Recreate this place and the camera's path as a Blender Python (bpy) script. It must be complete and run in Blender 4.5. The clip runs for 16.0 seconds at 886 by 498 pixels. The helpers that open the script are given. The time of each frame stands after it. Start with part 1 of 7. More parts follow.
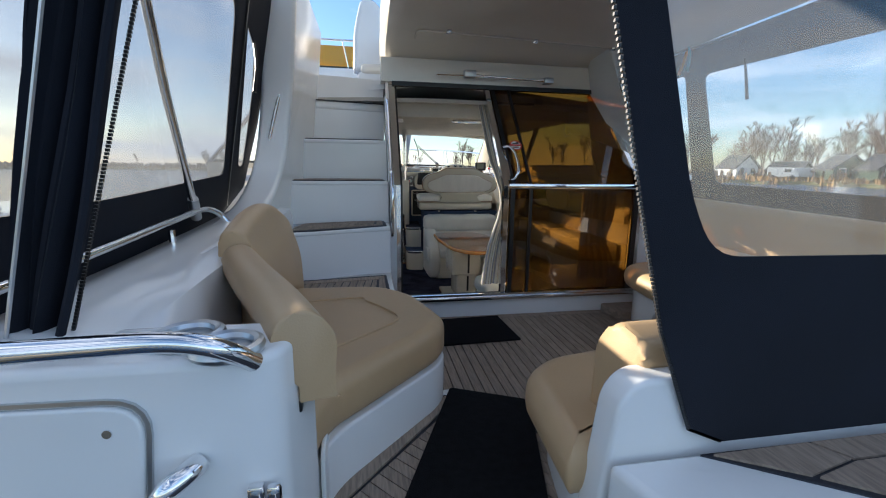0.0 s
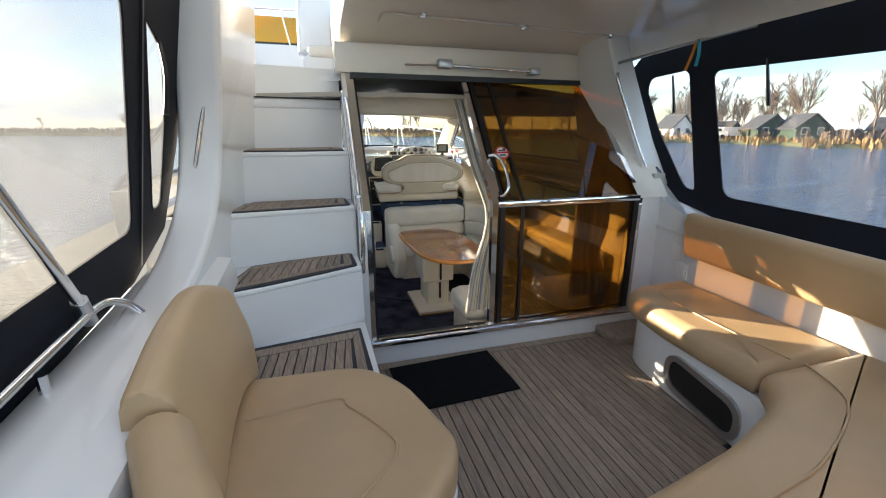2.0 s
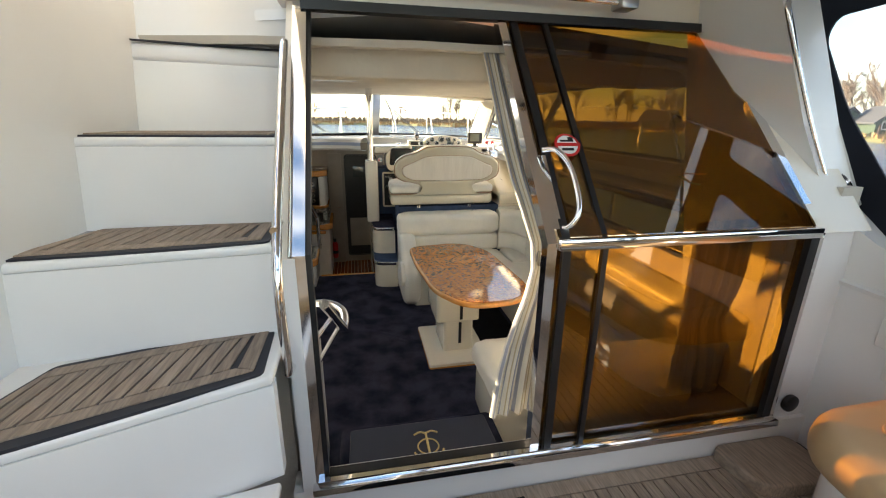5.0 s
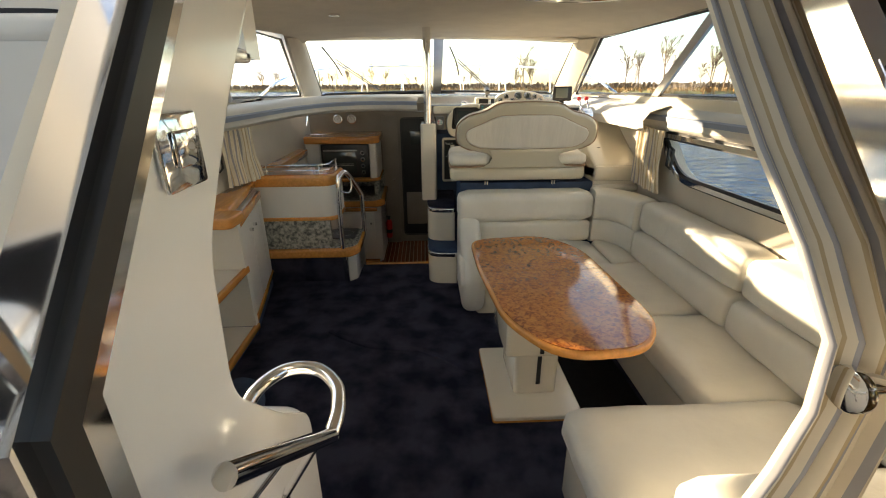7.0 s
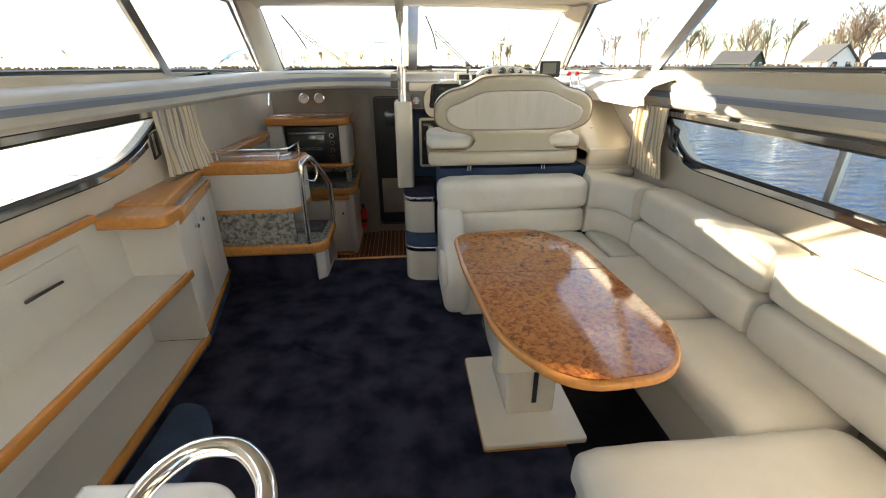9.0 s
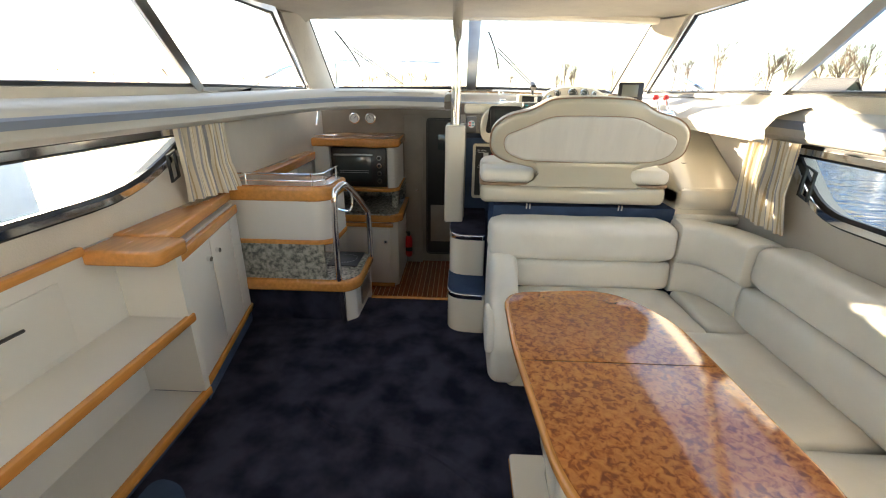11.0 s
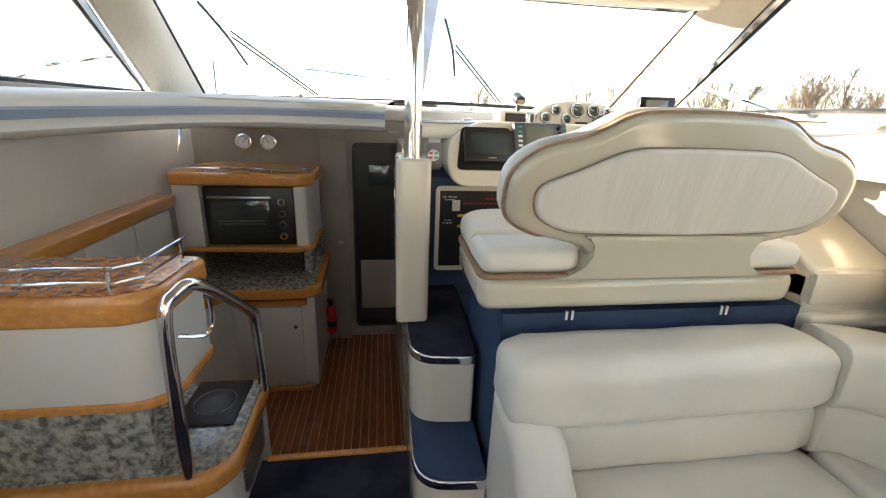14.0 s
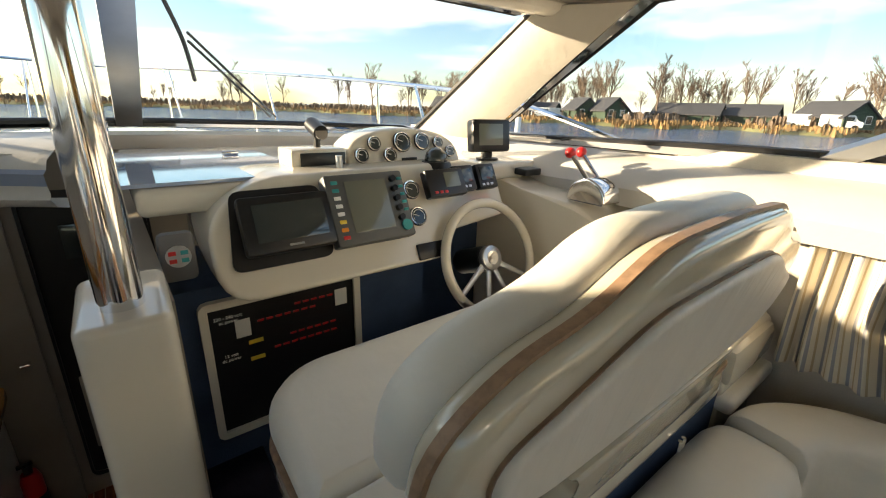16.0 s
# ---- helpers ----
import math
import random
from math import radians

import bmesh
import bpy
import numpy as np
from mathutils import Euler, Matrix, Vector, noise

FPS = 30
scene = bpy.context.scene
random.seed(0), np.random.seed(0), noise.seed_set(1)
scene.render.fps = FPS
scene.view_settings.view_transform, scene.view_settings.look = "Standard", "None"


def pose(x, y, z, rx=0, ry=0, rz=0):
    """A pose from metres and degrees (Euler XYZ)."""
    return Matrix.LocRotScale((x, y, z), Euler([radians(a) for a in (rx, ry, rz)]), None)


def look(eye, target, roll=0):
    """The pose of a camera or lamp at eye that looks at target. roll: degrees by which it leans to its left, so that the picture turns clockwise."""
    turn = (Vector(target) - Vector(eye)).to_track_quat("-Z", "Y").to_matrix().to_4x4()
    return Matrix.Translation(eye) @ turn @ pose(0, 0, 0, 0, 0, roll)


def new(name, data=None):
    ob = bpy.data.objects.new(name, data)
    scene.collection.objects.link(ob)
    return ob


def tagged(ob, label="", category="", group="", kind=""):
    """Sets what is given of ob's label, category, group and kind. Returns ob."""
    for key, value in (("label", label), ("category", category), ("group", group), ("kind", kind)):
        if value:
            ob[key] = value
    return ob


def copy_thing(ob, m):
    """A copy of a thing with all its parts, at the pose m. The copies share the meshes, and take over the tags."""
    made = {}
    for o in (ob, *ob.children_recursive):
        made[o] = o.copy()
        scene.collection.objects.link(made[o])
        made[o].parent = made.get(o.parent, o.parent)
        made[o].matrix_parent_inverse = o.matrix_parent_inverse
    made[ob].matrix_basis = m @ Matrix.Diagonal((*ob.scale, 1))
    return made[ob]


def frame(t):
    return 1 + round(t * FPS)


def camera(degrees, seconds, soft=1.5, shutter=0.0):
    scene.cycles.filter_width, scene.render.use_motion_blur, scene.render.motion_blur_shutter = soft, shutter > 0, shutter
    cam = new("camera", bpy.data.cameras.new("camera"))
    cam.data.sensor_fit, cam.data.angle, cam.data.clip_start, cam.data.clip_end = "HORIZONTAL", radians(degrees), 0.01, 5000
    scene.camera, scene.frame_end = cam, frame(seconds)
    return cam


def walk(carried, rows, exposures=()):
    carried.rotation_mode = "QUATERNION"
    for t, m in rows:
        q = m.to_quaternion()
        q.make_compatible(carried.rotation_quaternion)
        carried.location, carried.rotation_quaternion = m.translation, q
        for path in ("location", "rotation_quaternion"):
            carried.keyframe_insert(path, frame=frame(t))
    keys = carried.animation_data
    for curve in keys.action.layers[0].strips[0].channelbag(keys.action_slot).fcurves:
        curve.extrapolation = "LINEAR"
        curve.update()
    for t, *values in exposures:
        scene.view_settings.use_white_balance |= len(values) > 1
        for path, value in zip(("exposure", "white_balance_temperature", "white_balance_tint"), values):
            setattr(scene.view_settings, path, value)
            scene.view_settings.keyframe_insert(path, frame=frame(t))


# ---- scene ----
cam = camera(93.0, 16.0, soft=1.1)
PATH = [
    (0, (-0.906, -0.25, 1.537), (-0.57, 1.684, 1.156), 0.7),
    (0.5, (-0.907, -0.01, 1.638), (-0.582, 1.923, 1.241), 0.5),
    (1, (-0.944, 0.111, 1.694), (-0.567, 2.025, 1.253), 0.1),
    (1.5, (-0.989, 0.265, 1.752), (-0.516, 2.141, 1.243), -0.1),
    (2, (-0.979, 0.357, 1.87), (-0.428, 2.199, 1.32), 0.1),
    (2.5, (-0.903, 0.478, 1.907), (-0.349, 2.318, 1.35), 0.3),
    (3, (-0.814, 0.629, 1.904), (-0.328, 2.493, 1.368), 0.9),
    (3.2, (-0.801, 0.678, 1.914), (-0.327, 2.546, 1.379), 1),
    (5.5, (-0.473, 1.858, 1.753), (-0.165, 3.738, 1.144), 0.6),
    (6, (-0.435, 2.136, 1.706), (-0.25, 4.026, 1.079), 0.3),
    (6.5, (-0.361, 2.378, 1.669), (-0.283, 4.26, 0.996), -0.7),
    (7, (-0.383, 2.56, 1.658), (-0.312, 4.421, 0.929), -0.4),
    (7.5, (-0.38, 2.691, 1.628), (-0.294, 4.543, 0.877), -0.6),
    (8, (-0.368, 2.784, 1.609), (-0.25, 4.628, 0.845), -0.7),
    (8.5, (-0.365, 2.859, 1.602), (-0.211, 4.693, 0.817), -0.5),
    (9, (-0.363, 2.926, 1.59), (-0.198, 4.753, 0.792), -0.2),
    (9.5, (-0.358, 3.0, 1.589), (-0.239, 4.833, 0.798), -0),
    (9.7, (-0.357, 3.029, 1.591), (-0.267, 4.866, 0.807), 0),
    (11.8, (-0.29, 3.789, 1.5), (-0.407, 5.685, 0.873), 1.2),
    (12, (-0.309, 3.871, 1.47), (-0.403, 5.774, 0.863), 1.3),
    (12.5, (-0.359, 4.054, 1.453), (-0.384, 5.959, 0.843), 1.2),
    (13, (-0.378, 4.277, 1.448), (-0.374, 6.184, 0.844), 1.2),
    (13.5, (-0.46, 4.571, 1.473), (-0.331, 6.468, 0.855), 1.8),
    (14, (-0.49, 4.833, 1.5), (-0.2, 6.714, 0.889), 2.2),
    (14.5, (-0.433, 5.123, 1.564), (0.032, 6.965, 0.938), 1.8),
    (15, (-0.384, 5.328, 1.599), (0.319, 7.093, 0.973), 2.1),
    (15.5, (-0.325, 5.516, 1.637), (0.621, 7.163, 1.01), 2.1),
    (16, (-0.333, 5.706, 1.676), (0.845, 7.19, 1.038), 1.7),
]
walk(cam, [(t, look(eye, target, roll)) for t, eye, target, roll in PATH],
     [(0, 1.35, 5700, 10), (0.5, 1.4, 5900, 10), (1.5, 1.9, 6300, 10), (3, 2.3, 6800, 10), (5.5, 2.7, 7400, 10), (6.5, 2.35, 7700, 10), (7.5, 2.2, 7200, 10), (8.0, 2.35, 6900, 10), (9.0, 2.65, 6800, 10), (12, 3.0, 6700, 10), (14, 3.0, 6600, 10), (15, 2.65, 6500, 10), (16, 1.7, 7000, 10)])

# ---- light ----
SUN_AZ, SUN_EL = -50.0, 12.0
world = bpy.data.worlds.new("sky")
scene.world = world
world.use_nodes = True
wn, wl = world.node_tree.nodes, world.node_tree.links
sky = wn.new("ShaderNodeTexSky")
sky.sky_type, sky.sun_disc = "NISHITA", False
sky.sun_elevation, sky.sun_rotation = radians(SUN_EL), radians(SUN_AZ)
sky.dust_density, sky.air_density, sky.ozone_density = 0.4, 1.0, 2.5
wn["Background"].inputs["Strength"].default_value = 0.10
# broken cloud over the blue
geo = wn.new("ShaderNodeTexCoord")
stretch = wn.new("ShaderNodeMapping")
stretch.inputs["Scale"].default_value = (1.6, 1.6, 9.0)
cloud = wn.new("ShaderNodeTexNoise")
cloud.inputs["Scale"].default_value, cloud.inputs["Detail"].default_value = 1.7, 7.0
ramp = wn.new("ShaderNodeValToRGB")
ramp.color_ramp.elements[0].position, ramp.color_ramp.elements[1].position = 0.44, 0.70
mixc = wn.new("ShaderNodeMix")
mixc.data_type = "RGBA"
mixc.inputs[7].default_value = (5.6, 5.6, 5.6, 1)
wl.new(geo.outputs["Generated"], stretch.inputs["Vector"])
wl.new(stretch.outputs["Vector"], cloud.inputs["Vector"])
wl.new(cloud.outputs["Fac"], ramp.inputs["Fac"])
wl.new(ramp.outputs["Color"], mixc.inputs[0])
wl.new(sky.outputs["Color"], mixc.inputs[6])
wl.new(mixc.outputs[2], wn["Background"].inputs["Color"])
sun = new("sun", bpy.data.lights.new("sun", "SUN"))
sun.data.energy, sun.data.angle, sun.data.color = 4.6, radians(0.6), (1.0, 0.84, 0.62)
a, e = radians(SUN_AZ), radians(SUN_EL)
sun.matrix_world = look((math.sin(a) * math.cos(e) * 60, math.cos(a) * math.cos(e) * 60, math.sin(e) * 60), (0, 0, 0))


# ---- materials ----
def mat(name, color, rough=0.5, metal=0.0, noise_scale=0.0, vary=0.0, bump=0.0, bump_scale=None, coat=0.0, color2=None, detail=5.0, stretch=(1, 1, 1), vary_object=0.0, spec=0.5):
    m = bpy.data.materials.new(name)
    m.use_nodes = True
    n, l = m.node_tree.nodes, m.node_tree.links
    p = n["Principled BSDF"]
    p.inputs["Base Color"].default_value = (*color, 1)
    p.inputs["Roughness"].default_value = rough
    p.inputs["Metallic"].default_value = metal
    p.inputs["Coat Weight"].default_value = coat
    p.inputs["Coat Roughness"].default_value = 0.06
    p.inputs["Specular IOR Level"].default_value = spec
    co = n.new("ShaderNodeTexCoord")
    mp = n.new("ShaderNodeMapping")
    mp.inputs["Scale"].default_value = stretch
    l.new(co.outputs["Object"], mp.inputs["Vector"])
    if noise_scale:
        t = n.new("ShaderNodeTexNoise")
        t.inputs["Scale"].default_value, t.inputs["Detail"].default_value = noise_scale, detail
        l.new(mp.outputs["Vector"], t.inputs["Vector"])
        r = n.new("ShaderNodeValToRGB")
        c2 = color2 or tuple(c * (1 - vary) for c in color)
        r.color_ramp.elements[0].color, r.color_ramp.elements[1].color = (*c2, 1), (*color, 1)
        r.color_ramp.elements[0].position, r.color_ramp.elements[1].position = 0.36, 0.62
        l.new(t.outputs["Fac"], r.inputs["Fac"])
        out = r.outputs["Color"]
        if vary_object:
            oi = n.new("ShaderNodeObjectInfo")
            hs = n.new("ShaderNodeHueSaturation")
            ma = n.new("ShaderNodeMapRange")
            ma.inputs["To Min"].default_value, ma.inputs["To Max"].default_value = 1 - vary_object, 1 + vary_object
            l.new(oi.outputs["Random"], ma.inputs["Value"])
            l.new(ma.outputs["Result"], hs.inputs["Value"])
            l.new(out, hs.inputs["Color"])
            out = hs.outputs["Color"]
        l.new(out, p.inputs["Base Color"])
        rr = n.new("ShaderNodeMapRange")
        rr.inputs["To Min"].default_value, rr.inputs["To Max"].default_value = rough * 0.85, min(1, rough * 1.2)
        l.new(t.outputs["Fac"], rr.inputs["Value"])
        l.new(rr.outputs["Result"], p.inputs["Roughness"])
    if bump:
        b = n.new("ShaderNodeBump")
        b.inputs["Strength"].default_value, b.inputs["Distance"].default_value = bump, 0.01
        t2 = n.new("ShaderNodeTexNoise")
        t2.inputs["Scale"].default_value, t2.inputs["Detail"].default_value = bump_scale or 80, 6
        l.new(mp.outputs["Vector"], t2.inputs["Vector"])
        l.new(t2.outputs["Fac"], b.inputs["Height"])
        l.new(b.outputs["Normal"], p.inputs["Normal"])
    return m


def glass(name, tint, gloss=0.0, haze=0.0, shine=0.05, haze_color=(0.85, 0.87, 0.9)):
    """Thin pane: see-through tint, a little gloss, optional milky haze."""
    m = bpy.data.materials.new(name)
    m.use_nodes = True
    n, l = m.node_tree.nodes, m.node_tree.links
    n.remove(n["Principled BSDF"])
    tr, gl, mx = n.new("ShaderNodeBsdfTransparent"), n.new("ShaderNodeBsdfGlossy"), n.new("ShaderNodeMixShader")
    tr.inputs["Color"].default_value = (*tint, 1)
    gl.inputs["Roughness"].default_value = gloss
    mx.inputs[0].default_value = shine
    base = tr.outputs[0]
    if haze:
        df, hz, nz = n.new("ShaderNodeBsdfTranslucent"), n.new("ShaderNodeMixShader"), n.new("ShaderNodeTexNoise")
        df.inputs["Color"].default_value = (*haze_color, 1)
        nz.inputs["Scale"].default_value, nz.inputs["Detail"].default_value = 2.2, 6
        mr = n.new("ShaderNodeMapRange")
        mr.inputs["To Min"].default_value, mr.inputs["To Max"].default_value = haze * 0.4, haze * 1.6
        l.new(nz.outputs["Fac"], mr.inputs["Value"])
        l.new(mr.outputs["Result"], hz.inputs[0])
        l.new(base, hz.inputs[1])
        l.new(df.outputs[0], hz.inputs[2])
        base = hz.outputs[0]
    l.new(base, mx.inputs[1])
    l.new(gl.outputs[0], mx.inputs[2])
    l.new(mx.outputs[0], n["Material Output"].inputs["Surface"])
    return m


GEL = mat("gelcoat", (0.80, 0.80, 0.79), 0.16, 0, 1.5, 0.05, 0.02, 6, coat=0.3)
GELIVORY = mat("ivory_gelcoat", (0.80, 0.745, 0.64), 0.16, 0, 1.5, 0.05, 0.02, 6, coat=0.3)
GELCREAM = mat("cream_gelcoat", (0.72, 0.67, 0.56), 0.14, 0, 2, 0.05, coat=0.5)
TAN = mat("tan_vinyl", (0.50, 0.345, 0.19), 0.42, 0, 3, 0.10, 0.10, 260)
SHELL = mat("olive_cream_gelcoat", (0.60, 0.555, 0.44), 0.10, 0, 2, 0.05, coat=0.7)
LEATHER = mat("cream_leather", (0.76, 0.735, 0.66), 0.36, 0, 4, 0.08, 0.32, 17)
TEAK = mat("weathered_teak", (0.34, 0.265, 0.205), 0.7, 0, 9, 0.35, 0.25, 60, stretch=(14, 1.2, 6), vary_object=0.12)
TEAKY = mat("dock_boards", (0.42, 0.34, 0.22), 0.8, 0, 6, 0.4, 0.3, 40, stretch=(1, 8, 6), vary_object=0.15)
TEAKRED = mat("varnished_sole", (0.33, 0.105, 0.036), 0.25, 0, 9, 0.4, 0.05, 60, coat=0.4, stretch=(14, 1.2, 6), vary_object=0.12)
HOLLY = mat("holly_line", (0.5, 0.33, 0.15), 0.35)
CAULK = mat("black_caulk", (0.015, 0.017, 0.025), 0.6)
CARPET = mat("navy_carpet", (0.044, 0.046, 0.074), 0.95, 0, 5.5, 0.0, 0.8, 420, color2=(0.010, 0.011, 0.024), detail=8, spec=0.1)
SUEDE = mat("blue_suede", (0.055, 0.085, 0.15), 0.9, 0, 6, 0.3, 0.4, 300, spec=0.1)
CHERRY = mat("cherry_wood", (0.62, 0.275, 0.07), 0.25, 0, 8, 0.18, 0.03, 40, coat=0.5, stretch=(6, 1, 6))
BURL = mat("burl_veneer", (0.38, 0.14, 0.036), 0.10, 0, 75, 0.0, 0.0, coat=0.8, color2=(0.20, 0.06, 0.016), detail=10)
nd = BURL.node_tree.nodes
nd["Noise Texture"].inputs["Scale"].default_value, nd["Noise Texture"].inputs["Distortion"].default_value = 48, 0.7
cr = nd["Color Ramp"].color_ramp
cr.elements[0].color, cr.elements[0].position = (0.17, 0.045, 0.014, 1), 0.33
cr.elements[1].color, cr.elements[1].position = (0.52, 0.20, 0.045, 1), 0.68
for q, col in ((0.42, (0.27, 0.075, 0.02, 1)), (0.50, (0.40, 0.135, 0.03, 1)), (0.57, (0.47, 0.17, 0.04, 1))):
    cr.elements.new(q).color = col
GRANITE = mat("grey_granite", (0.40, 0.40, 0.35), 0.2, 0, 42, 0.0, 0.02, coat=0.3, color2=(0.10, 0.11, 0.10), detail=9)
PLEATED = mat("pleated_leather", (0.74, 0.71, 0.64), 0.38, 0, 4, 0.08, 0.5, 9, stretch=(3.2, 1, 0.5))
LAMINATE = mat("grey_laminate", (0.66, 0.65, 0.61), 0.3, 0, 2, 0.05)
WALLVINYL = mat("greige_wall_vinyl", (0.58, 0.54, 0.47), 0.7, 0, 3, 0.08, 0.2, 120)
PAD = mat("grey_padded_vinyl", (0.52, 0.51, 0.48), 0.5, 0, 3, 0.08, 0.12, 60)
PADBLUE = mat("blue_piping_vinyl", (0.20, 0.24, 0.33), 0.5, 0, 3, 0.1)
HEADLINER = mat("headliner", (0.51, 0.475, 0.41), 0.8, 0, 5, 0.1, 0.25, 40)
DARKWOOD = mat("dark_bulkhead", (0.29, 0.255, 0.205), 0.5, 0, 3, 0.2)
BLACK = mat("black_plastic", (0.012, 0.012, 0.013), 0.35, 0, 8, 0.2)
SCREEN = mat("dark_screen", (0.035, 0.045, 0.045), 0.08, coat=0.6)
LCD = mat("grey_lcd", (0.16, 0.17, 0.14), 0.15, coat=0.4)
CHROME = mat("polished_steel", (0.82, 0.82, 0.83), 0.07, 1.0, 4, 0.04)
ALU = mat("brushed_aluminium", (0.55, 0.56, 0.57), 0.3, 1.0, 12, 0.1)
CANVAS = mat("black_canvas", (0.016, 0.018, 0.026), 0.85, 0, 5, 0.25, 0.3, 500, spec=0.2)
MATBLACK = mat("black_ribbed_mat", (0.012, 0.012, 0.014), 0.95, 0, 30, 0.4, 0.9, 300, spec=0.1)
RED = mat("red_paint", (0.55, 0.02, 0.02), 0.3)
GOLD = mat("gold_thread", (0.5, 0.38, 0.16), 0.5)
WHITE = mat("white_plastic", (0.78, 0.78, 0.75), 0.3)
ORANGE = mat("orange_cloth", (0.8, 0.28, 0.03), 0.8)
CYAN = mat("turquoise_cloth", (0.05, 0.35, 0.45), 0.8)
TEAL = mat("teal_button", (0.03, 0.28, 0.28), 0.4)
YELLOW = mat("yellow_label", (0.7, 0.5, 0.05), 0.5)
ROPE = mat("rope", (0.5, 0.45, 0.36), 0.9)
GLASS = glass("clear_glass", (0.93, 0.95, 0.94))
SMOKED = glass("bronze_glass", (0.37, 0.255, 0.095), shine=0.09)
VINYL = glass("clear_vinyl", (0.93, 0.94, 0.95), 0.05, 0.035)
VINYLHAZE = glass("milky_vinyl", (0.52, 0.54, 0.56), 0.1, 0.06)
AMBER = glass("amber_acrylic", (0.75, 0.45, 0.08))
STRIPE = [mat("curtain_cream", (0.74, 0.68, 0.56), 0.85, 0, 6, 0.1), mat("curtain_blue", (0.35, 0.355, 0.385), 0.85, 0, 6, 0.1), mat("curtain_gold", (0.52, 0.42, 0.27), 0.85, 0, 6, 0.1)]


# ---- builders ----
def part(name, bm, material, parent=None, label="", angle=38):
    me = bpy.data.meshes.new(name)
    bmesh.ops.recalc_face_normals(bm, faces=bm.faces)
    for f in bm.faces:
        f.smooth = True
    bm.to_mesh(me)
    bm.free()
    me.set_sharp_from_angle(angle=radians(angle))
    for m in (material if isinstance(material, (list, tuple)) else [material]):
        me.materials.append(m)
    ob = new(name, me)
    ob.parent = parent
    if label:
        tagged(ob, label)
    return ob


def thing(name, label, category, at=(0, 0, 0), group="", kind=""):
    ob = new(name)
    ob.empty_display_size = 0.05
    ob.matrix_world = Matrix.Translation(at)
    return tagged(ob, label, category, group, kind)


def soften(bm, r, seg=2, only=None):
    if r:
        es = [e for e in bm.edges if (only(e) if only else True)]
        bmesh.ops.bevel(bm, geom=es, offset=r, segments=seg, profile=0.5, affect="EDGES", clamp_overlap=True)
    return bm


def box(x0, x1, y0, y1, z0, z1, r=0.0, seg=2):
    bm = bmesh.new()
    bmesh.ops.create_cube(bm, size=1)
    for v in bm.verts:
        v.co = ((x0 + x1) / 2 + v.co.x * (x1 - x0), (y0 + y1) / 2 + v.co.y * (y1 - y0), (z0 + z1) / 2 + v.co.z * (z1 - z0))
    return soften(bm, r, seg)


def prism(pts, lo, hi, axis="z", r=0.0, seg=3):
    """Outline pts drawn across the axis, from lo to hi along it. Axis x takes (y, z), axis y takes (x, z)."""
    put = {"z": lambda p, h: (p[0], p[1], h), "x": lambda p, h: (h, p[0], p[1]), "y": lambda p, h: (p[0], h, p[1])}[axis]
    bm = bmesh.new()
    if r and len(pts) > 12:
        return rounded(bm, pts, lo, hi, put, min(r, 0.46 * (hi - lo)), seg + 1)
    low, top = [bm.verts.new(put(p, lo)) for p in pts], [bm.verts.new(put(p, hi)) for p in pts]
    bm.faces.new(low)
    bm.faces.new(top[::-1])
    for i in range(len(pts)):
        k = (i + 1) % len(pts)
        bm.faces.new((low[i], low[k], top[k], top[i]))
    return soften(bm, r, seg)


def rounded(bm, pts, lo, hi, put, r, seg):
    """A slab over a fine outline with both rims rolled to radius r."""
    P = [Vector(p[:2]) for p in pts]
    P = [p for i, p in enumerate(P) if (p - P[i - 1]).length > 1e-5]
    n = len(P)
    side = 1 if sum(P[i - 1].cross(P[i]) for i in range(n)) > 0 else -1
    nor = []
    for i in range(n):
        a, b = (P[i] - P[i - 1]).normalized(), (P[(i + 1) % n] - P[i]).normalized()
        d = a + b if (a + b).length > 1e-4 else a
        d.normalize()
        nor.append(Vector((d.y, -d.x)) * side)
    steps = [(r * (1 - math.sin(q)), lo + r * (1 - math.cos(q))) for q in (k * math.pi / 2 / seg for k in range(seg + 1))]
    steps += [(o, hi - (h - lo)) for o, h in steps[::-1]]
    steps = [(steps[0][0] + 0.003, lo)] + steps + [(steps[-1][0] + 0.003, hi)]
    rings = []
    for o, h in steps:
        Q = [p - v * o for p, v in zip(P, nor)]
        for turn in range(12):
            for i in range(n):
                k = (i + 1) % n
                if (Q[k] - Q[i]).dot(P[k] - P[i]) < 0:
                    Q[i] = Q[k] = (Q[i] + Q[k]) / 2
        rings.append([bm.verts.new(put(tuple(q), h)) for q in Q])
    for a, b in zip(rings, rings[1:]):
        for i in range(n):
            k = (i + 1) % n
            bm.faces.new((a[i], a[k], b[k], b[i]))
    bm.faces.new(rings[0][::-1])
    bm.faces.new(rings[-1])
    bmesh.ops.remove_doubles(bm, verts=bm.verts, dist=2e-5)
    bmesh.ops.triangulate(bm, faces=[f for f in bm.faces if len(f.verts) > 4])
    return bm


def round_poly(pts, rad, n=5):
    """Rounds the corners of an outline."""
    out = []
    for i, p in enumerate(pts):
        p, a, b = Vector(p), Vector(pts[i - 1]), Vector(pts[(i + 1) % len(pts)])
        r = rad[i] if isinstance(rad, (list, tuple)) else rad
        r = min(r, (a - p).length * 0.48, (b - p).length * 0.48)
        s, e = p + (a - p).normalized() * r, p + (b - p).normalized() * r
        for k in range(n + 1):
            t = k / n
            out.append(tuple(s * (1 - t) ** 2 + p * 2 * t * (1 - t) + e * t * t))
    return out


